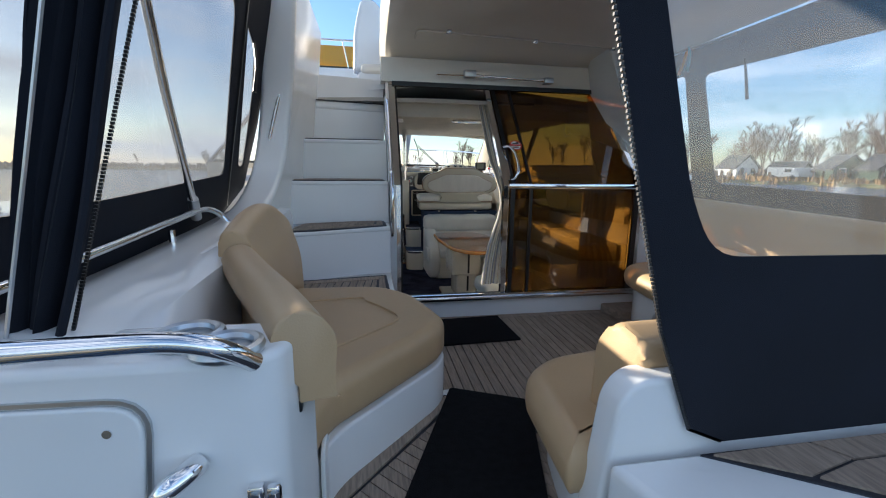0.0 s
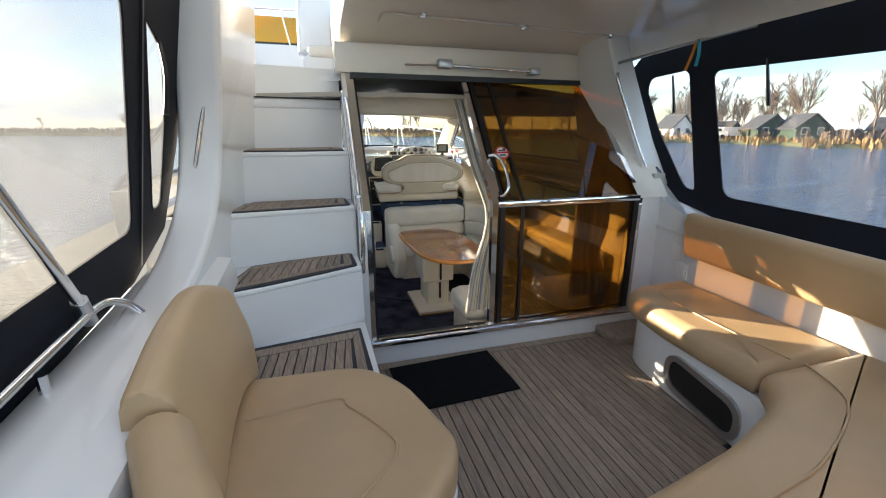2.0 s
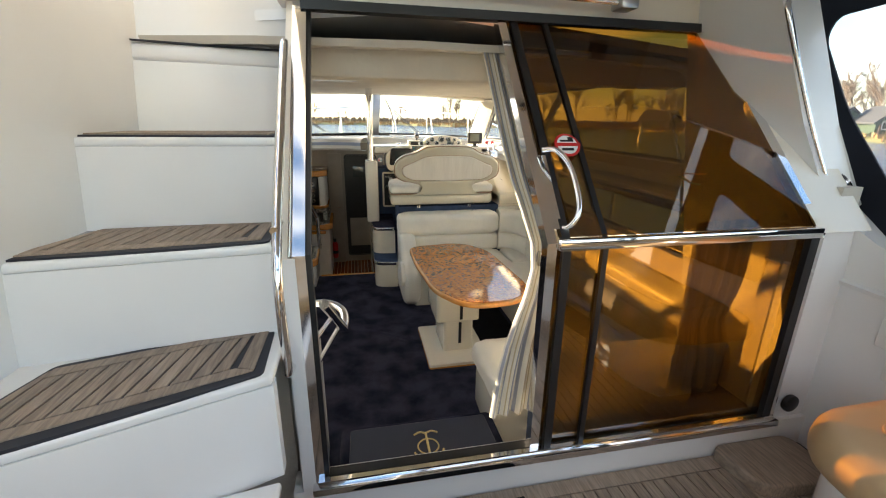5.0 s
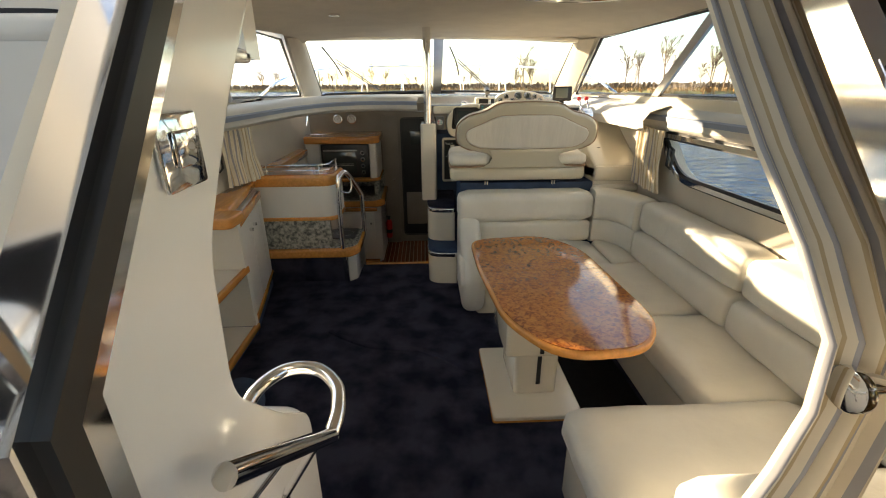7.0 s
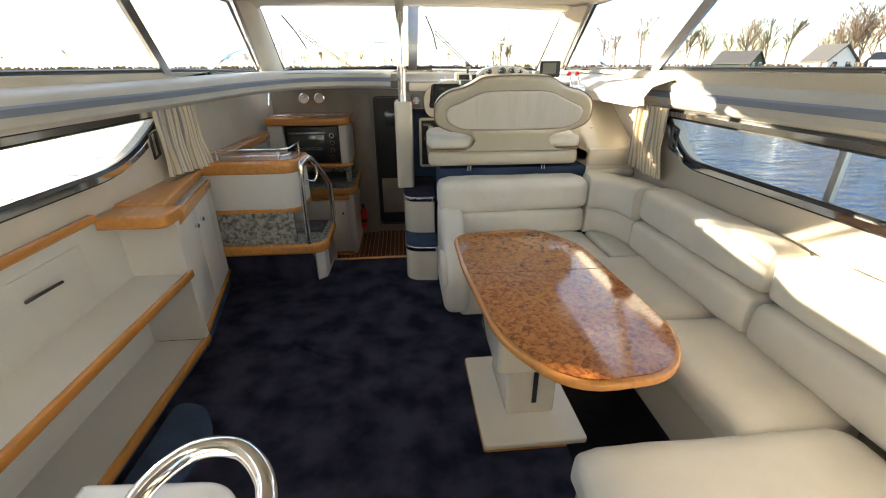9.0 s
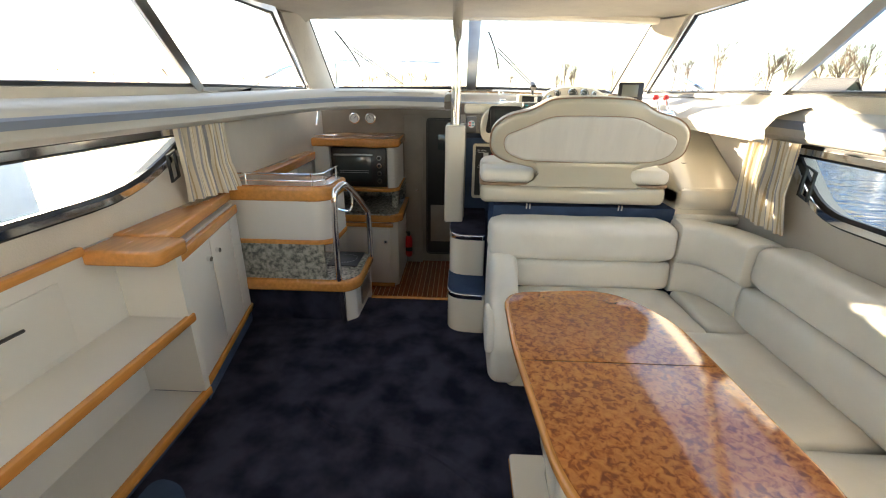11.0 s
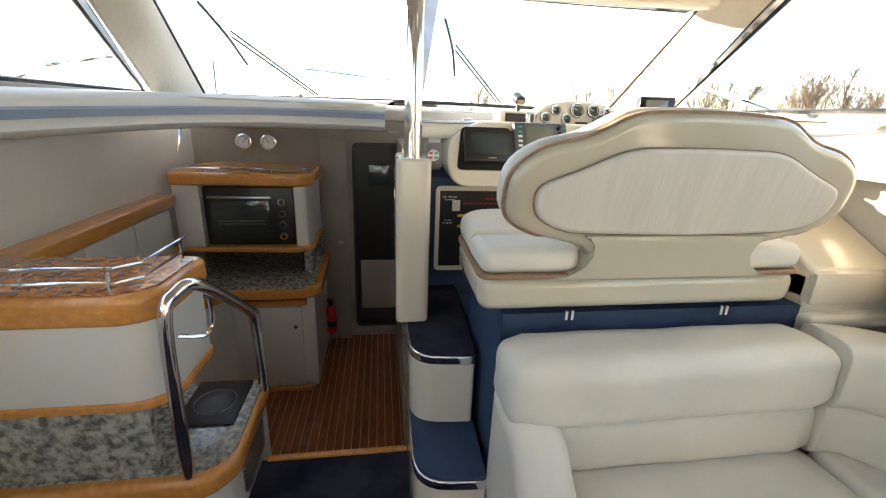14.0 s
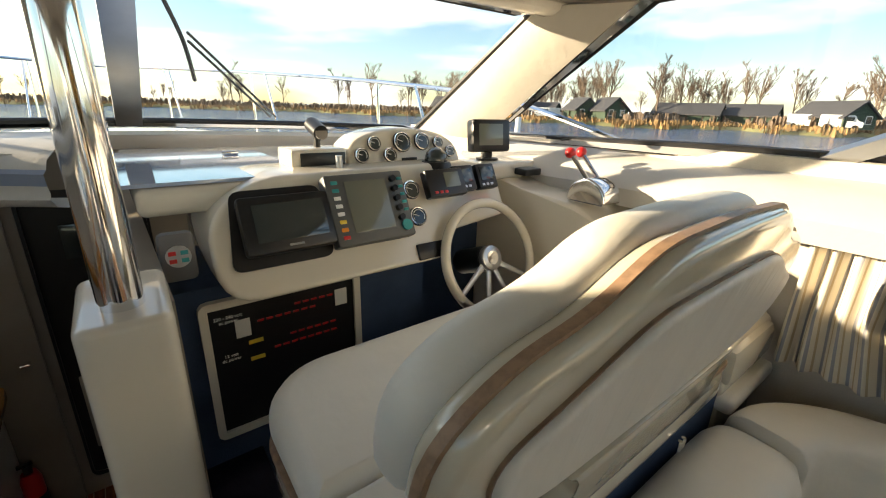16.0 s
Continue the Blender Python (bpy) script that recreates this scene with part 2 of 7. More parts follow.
def spline(pts, n=8):
    """A smooth line through points."""
    P = [Vector(p) for p in pts]
    if len(P) < 3:
        return P
    out = []
    for i in range(len(P) - 1):
        a, b, c, d = P[max(i - 1, 0)], P[i], P[i + 1], P[min(i + 2, len(P) - 1)]
        for k in range(n):
            t = k / n
            out.append(0.5 * (2 * b + (c - a) * t + (2 * a - 5 * b + 4 * c - d) * t * t + (3 * b - a - 3 * c + d) * t ** 3))
    return out + [P[-1]]


def tube(pts, r, n=10, smooth=True, closed=False, flat=1.0):
    P = spline(pts) if smooth else [Vector(p) for p in pts]
    bm = bmesh.new()
    rings, up = [], Vector((0, 0, 1))
    for i, p in enumerate(P):
        d = (P[min(i + 1, len(P) - 1)] - P[max(i - 1, 0)]).normalized()
        if closed and i in (0, len(P) - 1):
            d = (P[1] - P[-2]).normalized()
        u = up if abs(d.dot(up)) < 0.95 else Vector((0, 1, 0))
        if rings:
            u = last
        s = d.cross(u).normalized()
        last = s.cross(d).normalized()
        rr = r(i / (len(P) - 1)) if callable(r) else r
        rings.append([bm.verts.new(p + s * rr * math.cos(q) + last * rr * flat * math.sin(q)) for q in (2 * math.pi * k / n for k in range(n))])
    for a, b in zip(rings, rings[1:]):
        for k in range(n):
            bm.faces.new((a[k], a[(k + 1) % n], b[(k + 1) % n], b[k]))
    if not closed:
        bm.faces.new(rings[0])
        bm.faces.new(rings[-1][::-1])
    return bm


def sheet(rows, thick=0.0):
    """A surface through rows of points, with thickness."""
    bm = bmesh.new()
    g = [[bm.verts.new(p) for p in row] for row in rows]
    for a, b in zip(g, g[1:]):
        for k in range(len(a) - 1):
            bm.faces.new((a[k], a[k + 1], b[k + 1], b[k]))
    if thick:
        bmesh.ops.recalc_face_normals(bm, faces=bm.faces)
        bmesh.ops.solidify(bm, geom=bm.faces[:], thickness=thick)
    return bm


def disc(c, r, depth, axis="y", n=24, r2=None, bev=0.0):
    bm = bmesh.new()
    bmesh.ops.create_cone(bm, cap_ends=True, segments=n, radius1=r, radius2=r if r2 is None else r2, depth=depth)
    rot = {"z": Matrix(), "y": Matrix.Rotation(radians(90), 4, "X"), "x": Matrix.Rotation(radians(90), 4, "Y")}[axis]
    bmesh.ops.transform(bm, matrix=Matrix.Translation(c) @ rot, verts=bm.verts)
    return soften(bm, bev, 2, lambda e: len(e.link_faces) == 2 and any(len(f.verts) > 4 for f in e.link_faces))


def turned(bm, m):
    bmesh.ops.transform(bm, matrix=m, verts=bm.verts)
    return bm


def merged(*bms):
    out = bmesh.new()
    for b in bms:
        me = bpy.data.meshes.new("tmp")
        b.to_mesh(me)
        out.from_mesh(me)
        bpy.data.meshes.remove(me)
        b.free()
    return out


def frame_bar(pts, w, t, axis_n, closed=True):
    """A flat bar w wide and t deep along an outline in the plane whose normal is axis_n."""
    n = Vector(axis_n).normalized()
    P = [Vector(p) for p in pts]
    bm = bmesh.new()
    rings = []
    for i, p in enumerate(P):
        a, b = (P[i - 1], P[(i + 1) % len(P)]) if closed else (P[max(i - 1, 0)], P[min(i + 1, len(P) - 1)])
        d = (b - a).normalized()
        s = n.cross(d).normalized()
        rings.append([bm.verts.new(p + s * x + n * z) for x, z in ((-w / 2, -t / 2), (w / 2, -t / 2), (w / 2, t / 2), (-w / 2, t / 2))])
    m = len(rings)
    for i in range(m if closed else m - 1):
        a, b = rings[i], rings[(i + 1) % m]
        for k in range(4):
            bm.faces.new((a[k], a[(k + 1) % 4], b[(k + 1) % 4], b[k]))
    if not closed:
        bm.faces.new(rings[0])
        bm.faces.new(rings[-1][::-1])
    return bm


def panel_with_hole(x, outer, holes, t, axis="x"):
    """A panel of thickness t across the axis at x, cut by the holes."""
    from_pts = lambda o: [((x, p[0], p[1]) if axis == "x" else (p[0], x, p[1])) for p in o]
    bm = bmesh.new()
    edges = []
    for o in [outer] + holes:
        vs = [bm.verts.new(p) for p in from_pts(o)]
        edges += [bm.edges.new((vs[i], vs[(i + 1) % len(vs)])) for i in range(len(vs))]
    bmesh.ops.triangle_fill(bm, edges=edges, use_beauty=True)
    ret = bmesh.ops.extrude_face_region(bm, geom=bm.faces[:])
    d = Vector((t, 0, 0)) if axis == "x" else Vector((0, t, 0))
    bmesh.ops.translate(bm, vec=d, verts=[v for v in ret["geom"] if isinstance(v, bmesh.types.BMVert)])
    return bm


def text(name, body, size, m, material, parent=None, depth=0.001):
    cu = bpy.data.curves.new(name, "FONT")
    cu.body, cu.size, cu.extrude, cu.align_x, cu.align_y = body, size, depth, "CENTER", "CENTER"
    tmp = bpy.data.objects.new(name, cu)
    scene.collection.objects.link(tmp)
    bpy.context.view_layer.update()
    me = bpy.data.meshes.new_from_object(tmp.evaluated_get(bpy.context.evaluated_depsgraph_get()))
    bpy.data.objects.remove(tmp)
    me.materials.append(material)
    ob = new(name, me)
    ob.parent = parent
    ob.matrix_basis = m
    return ob


def no_shadow(ob):
    ob.visible_shadow = False
    return ob


def struct(name, bm, material, label, category):
    return tagged(part(name, bm, material), label, category, kind="structure")


# ---- outside: water, shores, dock ----
WATER_Z = -0.75
WATERM = mat("lake_water", (0.015, 0.07, 0.18), 0.10, 0, 0.4, 0.2, 1.0, 1.4, stretch=(1, 2.2, 1))
WATERM.node_tree.nodes["Bump"].inputs["Distance"].default_value = 0.5
struct("water", sheet([[(-3000, -3000, WATER_Z), (3000, -3000, WATER_Z)], [(-3000, 3000, WATER_Z), (3000, 3000, WATER_Z)]]), WATERM, "rippled blue lake water reaching to the horizon", "water")
REED = mat("dry_reeds", (0.36, 0.22, 0.09), 0.95, 0, 0.35, 0.45, 0.6, 3)
GRASS = mat("winter_grass", (0.20, 0.19, 0.07), 0.95, 0, 0.2, 0.4)
TWIG = mat("bare_twigs", (0.19, 0.135, 0.095), 0.9, 0, 2, 0.3)
ROOFT = mat("dark_roof", (0.06, 0.06, 0.065), 0.7, 0, 2, 0.3)
TIMBER = mat("green_timber", (0.05, 0.08, 0.05), 0.8, 0, 2, 0.3)
STONE = mat("shore_stone", (0.22, 0.21, 0.19), 0.9, 0, 1, 0.4)


def polar(az, d):
    return math.sin(radians(az)) * d, math.cos(radians(az)) * d


def shore_d(az):
    """Distance of the far bank on each bearing from the bow."""
    k = 150 - 62 * max(0, min(1, (az - 12) / 40)) + 60 * max(0, min(1, (12 - az) / 40))
    return k + 6 * math.sin(az * 0.4) + 3 * math.sin(az * 1.3)


rng = random.Random(4)
azs = [x * 1.5 for x in range(-90, 91)]
struct("shore", sheet([[(*polar(a, shore_d(a)), WATER_Z - 0.2) for a in azs], [(*polar(a, shore_d(a) + 2), WATER_Z + 0.5) for a in azs], [(*polar(a, shore_d(a) + 9), 0.1) for a in azs], [(*polar(a, shore_d(a) + 300), 0.4) for a in azs]]), GRASS, "low grassy bank along the far side of the lake", "ground")
bm = bmesh.new()
for i in range(9000):
    az = rng.uniform(-110, 110)
    d = shore_d(az) + rng.uniform(0.8, 8)
    x, y = polar(az, d)
    w, h = rng.uniform(0.08, 0.3), rng.uniform(0.7, 1.6)
    r = rng.uniform(0, math.pi)
    c, s2 = math.cos(r) * w, math.sin(r) * w
    v = [bm.verts.new(p) for p in ((x - c, y - s2, WATER_Z), (x + c, y + s2, WATER_Z), (x + c * 0.3 + rng.uniform(-.2, .2), y + s2 * 0.3, WATER_Z + h), (x - c * 0.5, y - s2 * 0.5, WATER_Z + h * 0.9))]
    bm.faces.new(v)
tagged(part("reed_bed", bm, REED), "dry golden reeds along the water's edge", "reeds", kind="stuff")


def bare_tree(seed, h):
    r = random.Random(seed)
    t = bmesh.new()
    tw = bmesh.new()

    def limb(p, d, ln, rad, lvl):
        q = p + d * ln
        tgt = t if lvl == 0 else tw
        u = d.orthogonal().normalized()
        w = d.cross(u)
        k = 4 if lvl < 2 else 3
        a = [tgt.verts.new(p + (u * math.cos(6.283 * i / k) + w * math.sin(6.283 * i / k)) * rad) for i in range(k)]
        b = [tgt.verts.new(q + (u * math.cos(6.283 * i / k) + w * math.sin(6.283 * i / k)) * rad * 0.6) for i in range(k)]
        for i in range(k):
            tgt.faces.new((a[i], a[(i + 1) % k], b[(i + 1) % k], b[i]))
        if lvl < 4:
            for i in range((9, 5, 5, 4)[lvl]):
                f = r.uniform(0.3, 1.0)
                nd = (d + Vector((r.uniform(-1, 1), r.uniform(-1, 1), r.uniform(-0.1, 0.8))) * (0.7 if lvl else 0.95)).normalized()
                limb(p + d * ln * f, nd, ln * r.uniform(0.36, 0.60) * (1.15 - 0.4 * f), max(rad * 0.5, 0.02), lvl + 1)
    limb(Vector((0, 0, 0)), Vector((r.uniform(-.06, .06), r.uniform(-.06, .06), 1)).normalized(), h * 0.62, h * 0.013, 0)
    root = thing("tree", "bare winter tree with fine brown twigs on the bank", "tree", group="trees on the far bank")
    part("trunk", t, TWIG, root)
    part("crown", tw, TWIG, root)
    return root


protos = [bare_tree(i, 11 + i * 1.1) for i in range(5)]
n_tree = 0
for i in range(120):
    az = rng.choice([rng.uniform(-75, 12), rng.uniform(-20, 18), rng.gauss(32, 6), rng.gauss(48, 5), rng.gauss(63, 6), rng.gauss(83, 6)])
    d = shore_d(az) + rng.uniform(14, 60)
    if az < 12:
        d = shore_d(az) + rng.uniform(6, 40)
    x, y = polar(az, d)
    m = pose(x, y, 0.1, 0, 0, rng.uniform(0, 360)) @ Matrix.Scale(rng.uniform(0.55, 1.0) * (0.85 if az < 12 else 1.25), 4)
    if n_tree < 5:
        protos[n_tree].matrix_basis = m
    else:
        o = copy_thing(protos[i % 5], m)
        o.matrix_basis = m
    n_tree += 1
bm = bmesh.new()
for i in range(6500):
    az = rng.uniform(-100, 105)
    d = shore_d(az) + rng.uniform(8, 45)
    x, y = polar(az, d)
    h = rng.uniform(0.8, 2.6) * (0.9 if az < 18 else 0.8)
    for k in range(3):
        a = rng.uniform(0, 6.28)
        wd = rng.uniform(0.12, 0.5)
        dx, dy = math.cos(a) * wd, math.sin(a) * wd
        v = [bm.verts.new(p) for p in ((x - dx, y - dy, 0), (x + dx, y + dy, 0), (x + dx * rng.uniform(.2, 1.2), y + dy, h * rng.uniform(.6, 1)), (x - dx * .5, y - dy * rng.uniform(.2, 1.2), h))]
        bm.faces.new(v)
tagged(part("brushwood", bm, TWIG), "brown leafless brush along the far bank", "bushes", kind="stuff")


def house(az, back, w, dpt, h, wall, turn):
    x, y = polar(az, shore_d(az) + back)
    root = thing("house", "dark gabled timber house with a steep dark roof near the shore", "house", (x, y, 0.2), group="houses on the bank")
    root.rotation_euler.z = radians(turn - az)
    part("wall", prism([(-w / 2, 0), (w / 2, 0), (w / 2, h * 0.45), (0, h * 0.95), (-w / 2, h * 0.45)], -dpt / 2, dpt / 2, "y"), wall, root)
    for s in (-1, 1):
        part("roof", prism([(0, h), (s * (w / 2 + 0.5), h * 0.42), (s * (w / 2 + 0.5), h * 0.36), (0, h * 0.93)], -dpt / 2 - 0.4, dpt / 2 + 0.4, "y"), ROOFT, root)
    for k in (-0.25, 0.25):
        wi = part("window", box(k * w - 0.5, k * w + 0.5, -dpt / 2 - 0.05, -dpt / 2 + 0.1, 0.8, 2.0), WHITE, root)
        part("pane", box(k * w - 0.4, k * w + 0.4, -dpt / 2 - 0.08, -dpt / 2 - 0.04, 0.9, 1.9), SCREEN, wi)


for az, back, w, dpt, h, wall, turn in [(37, 14, 5, 8, 4.4, TIMBER, 60), (44, 15, 4.5, 6, 4.8, WHITE, 35), (48.5, 14, 4, 6, 3.4, TIMBER, 60), (52.5, 13, 5, 6, 4.4, TIMBER, 25), (55.5, 13, 5, 6, 4.4, TIMBER, 30), (64, 13, 6, 12, 3.8, TIMBER, 75), (69, 13, 6, 12, 3.8, TIMBER, 75), (76, 14, 5, 9, 4.2, TIMBER, 40), (83, 14, 6, 9, 4, TIMBER, 55)]:
    house(az, back, w, dpt, h, wall, turn)
for az, k in ((48, 0), (50, 1), (74, 0), (76.5, 1)):
    x, y = polar(az, shore_d(az) + 9)
    van = thing("van", "small white van parked on the far bank", "van", (x, y, 0.1), group="vans on the bank")
    van.rotation_euler.z = radians(-az + 12 * k)
    part("body", prism(round_poly([(-2.4, 0.4), (2.4, 0.4), (2.4, 1.2), (1.7, 1.4), (1.2, 2.2), (-2.4, 2.2)], 0.2), -0.9, 0.9, "y", 0.05), WHITE, van)
    part("side_window", box(0.2, 1.2, -0.93, -0.88, 1.35, 1.9), SCREEN, van)
    for wx in (-1.5, 1.5):
        part("wheel", disc((wx, -0.85, 0.4), 0.38, 0.2), BLACK, van)
for x, y, h in ((17.5, 22, 1.3), (30, 44, 1.2)):
    tagged(part("mooring_pile", tube([(x, y, WATER_Z - 0.5), (x + 0.06, y, h)], 0.16, 10, False), WHITE), "pale weathered mooring pile standing in the water", "pile")
# dock
dock = thing("dock", "pale planked jetty alongside the boat's port side", "dock", (-3.4, 3, 0.0), kind="structure")
DK = Matrix.Translation((3.4, -3, 0))
for i in range(110):
    y = -3.2 + i * 0.146
    part("plank", turned(box(-4.6, -2.35, y, y + 0.137, 0.20, 0.24), DK), TEAKY, dock)
part("beam", turned(box(-2.5, -2.38, -3.2, 12.8, 0.0, 0.195), DK), TEAKY, dock)
for y in (-2, 2, 6, 10):
    part("pile", turned(tube([(-2.6, y, WATER_Z - 0.6), (-2.6, y, 0.19)], 0.09, 10, False), DK), TEAKY, dock)
nb = thing("moored_boat", "white cruiser moored beyond the jetty", "boat", (-7.5, 5.5, WATER_Z))
nb.rotation_euler.z = radians(6)
hullp = [(-1.3, -4), (1.3, -4), (1.4, 0), (1.1, 3), (0, 5.2), (-1.1, 3), (-1.4, 0)]
part("hull", prism(round_poly(hullp, 0.3), 0.0, 1.5, "z", 0.08), GEL, nb)
part("cabin", prism([(-2.6, 1.5), (2.2, 1.5), (1.0, 2.5), (-2.4, 2.6)], -0.95, 0.95, "x", 0.08), GEL, nb)
part("cabin_window", prism([(-2.2, 1.75), (1.6, 1.75), (0.9, 2.3), (-2.1, 2.35)], 0.955, 0.97, "x"), SCREEN, nb)

# ---- cockpit shell ----
CZ = 0.40
struct("cockpit_sole", box(-1.62, 1.6, -0.45, 2.84, 0.10, CZ - 0.012), CAULK, "black-seamed sole under the cockpit planking", "floor")
# stairs to the flybridge, each tread set in white risers
stair = thing("stairs", "moulded white steps with teak treads to the flybridge", "stairs", (-1.1, 2.6, CZ), kind="structure")
ST = Matrix.Translation((1.1, -2.6, -CZ))
TREADS = [(0.83, 1.80, 1.86, 2.40, 2.51), (1.14, 2.32, 2.60, 2.74, 2.93), (1.435, 2.76, 2.85, 3.12, 3.15), (1.735, 3.10, 3.10, 3.46, 3.58)]
zl = CZ
for z, fl, fr, bl, br in TREADS:
    part("riser", turned(prism([(-1.50, fl), (-0.775, fr), (-0.775, fr + 0.04), (-1.50, fl + 0.04)], zl - 0.02, z - 0.029, "z"), ST), GEL, stair)
    part("tread_base", turned(prism([(-1.50, fl), (-0.775, fr), (-0.775, br + 0.05), (-1.50, bl + 0.05)], z - 0.03, z, "z", 0.010), ST), GEL, stair)
    zl = z
part("riser", turned(prism([(-1.50, 3.44), (-0.775, 3.60), (-0.775, 3.68), (-1.50, 3.52)], zl - 0.02, 2.0, "z"), ST), GEL, stair)
part("landing", turned(prism([(-1.50, 3.44), (-0.775, 3.60), (-0.775, 3.75), (-1.50, 3.75)], 1.999, 2.065, "z", 0.012), ST), GEL, stair)
for z, fl, fr, bl, br in TREADS:
    at = lambda u, v: (-1.465 + u * 0.68, (fl + (fr - fl) * u) * (1 - v) + (bl + (br - bl) * u) * v)
    edge = [at(0.0, 0.06), at(0.3, 0.03), at(0.7, 0.02), at(0.98, 0.04), at(0.96, 0.94), at(0.16, 0.94)]
    tr = part("tread", turned(prism(round_poly(edge, 0.02), z - 0.004, z + 0.006, "z"), ST), CAULK, stair, "black-edged teak tread inlay")
    inner = lambda u, v: at(0.04 + u * 0.90, 0.12 + v * 0.76)
    cols = 11
    for k in range(cols):
        u0, u1 = 0.10 + 0.8 * k / cols + 0.006, 0.10 + 0.8 * (k + 1) / cols - 0.006
        sk = 0.05
        q = [inner(u0, 0.16), inner(u1, 0.16), inner(min(u1 + sk, 0.92), 0.84), inner(min(u0 + sk, 0.91), 0.84)]
        part("plank", turned(prism(q, z + 0.001, z + 0.010), ST), TEAK, tr)
    for q in ([inner(0, 0), inner(1, 0), inner(0.92, 0.14), inner(0.09, 0.14)], [inner(0.14, 0.86), inner(0.93, 0.86), inner(1, 1), inner(0.15, 1)], [inner(0.93, 0.14), inner(1, 0.01), inner(1, 0.99), inner(0.94, 0.85)], [inner(0, 0.02), inner(0.08, 0.14), inner(0.15, 0.85), inner(0.14, 0.98)]):
        part("plank", turned(prism(q, z + 0.001, z + 0.010), ST), TEAK, tr)
part("landing_coaming", turned(prism([(-1.50, 3.48), (-0.775, 3.64), (-0.775, 3.70), (-1.50, 3.54)], 2.06, 2.27), ST), GEL, stair)
part("landing_edge", turned(prism([(-1.40, 3.45), (-0.775, 3.605), (-0.775, 3.625), (-1.40, 3.47)], 2.066, 2.072), ST), CAULK, stair)

# port wing and coaming: the side sweeps from the coaming up to the hardtop
wing = [(0.6, 0.3), (0.6, 1.17), (1.2, 1.22), (1.9, 1.27), (2.3, 1.36), (2.55, 1.55), (2.60, 1.85), (2.52, 2.25), (2.40, 2.62), (3.6, 2.62), (3.6, 0.3)]
wsp = [tuple(p) for p in spline([(y, z, 0) for y, z in wing[1:9]], 5)]
outl = [wing[0]] + [(p[0], p[1]) for p in wsp] + wing[9:]


def lean_x(z, base, top, z0=1.2, z1=2.6):
    return base + (top - base) * max(0, min(1, (z - z0) / (z1 - z0)))


bm = prism(outl, -1.66, -1.475, "x", 0.03, 3)
for v in bm.verts:
    v.co.x += 0.20 * max(0, (v.co.z - 1.25) / 1.35)
struct("wall_port_cockpit", bm, GEL, "glossy white moulded cockpit side sweeping up to the hardtop", "wall")
rows = []
for y in (0.56, 0.8, 1.05, 1.3, 1.8, 2.2, 2.5):
    zz = 1.17 + 0.03 * y + 0.03 * max(0, y - 1.6)
    rows.append([(-1.30 - 0.06 * (y > 1), y, 0.86), (-1.33 - 0.06 * (y > 1), y, zz - 0.06), (-1.40, y, zz), (-1.60, y, zz + 0.035), (-1.70, y, zz + 0.02), (-1.78, y, zz - 0.06), (-1.84, y, zz - 0.4), (-1.95, y, -0.6)])
struct("coaming_port", sheet(rows, 0.02), GEL, "white gelcoat coaming beside the port seat", "coaming")
# starboard side
outl2 = [(-0.3, 0.3), (-0.3, 1.10), (1.5, 1.16), (2.4, 1.20), (2.75, 1.33), (2.95, 1.45), (3.02, 1.8), (3.10, 2.28), (3.1, 2.62), (3.55, 2.62), (3.55, 0.3)]
bm = prism(outl2, 1.42, 1.60, "x", 0.03, 3)
for v in bm.verts:
    v.co.x -= 0.34 * max(0, (v.co.z - 1.35) / 1.0)
struct("wall_starboard_cockpit", bm, GEL, "white moulded cockpit side beside the sliding door", "wall")
struct("coaming_starboard", sheet([[(1.40, y, 1.10 + 0.03 * y), (1.52, y, 1.16 + 0.03 * y), (1.64, y, 1.14 + 0.03 * y), (1.72, y, 0.9), (1.85, y, -0.6)] for y in (-0.3, 0.6, 1.5, 2.4, 2.9)], 0.02), GEL, "white gelcoat coaming behind the starboard bench", "coaming")
struct("hull_forward", merged(prism([(-1.95, 2.4), (-1.97, 6.4), (-1.93, 8.0), (-1.2, 11), (-0.3, 13), (-0.25, 13), (0.7, 11), (1.43, 8.0), (1.47, 6.4), (1.47, 2.4)], -0.75, -0.5, "z"), box(-2.2, -2.02, 2.5, 7.8, -0.6, 0.92), box(1.52, 1.72, 2.5, 7.8, -0.6, 0.9)), GEL, "white hull topsides and side decks", "hull")
# bulkhead round the door
struct("wall_aft_bulkhead", merged(box(-0.80, 1.46, 2.80, 2.90, 0.1, 0.53), box(-0.765, -0.72, 2.80, 2.90, 0.53, 1.40), box(1.22, 1.46, 2.82, 2.92, 0.53, 1.40)), GEL, "white bulkhead under and beside the sliding door", "wall")
UP = [(2.80, 1.40), (2.90, 1.40), (3.60, 2.24), (3.50, 2.24)]
b2 = prism(UP, 1.20, 1.46, "x")
for v in b2.verts:
    if v.co.z > 2 and v.co.x < 1.3:
        v.co.x -= 0.06
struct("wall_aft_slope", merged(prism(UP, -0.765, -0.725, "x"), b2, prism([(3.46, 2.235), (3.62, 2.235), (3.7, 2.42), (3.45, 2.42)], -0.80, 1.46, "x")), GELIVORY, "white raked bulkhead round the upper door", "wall")
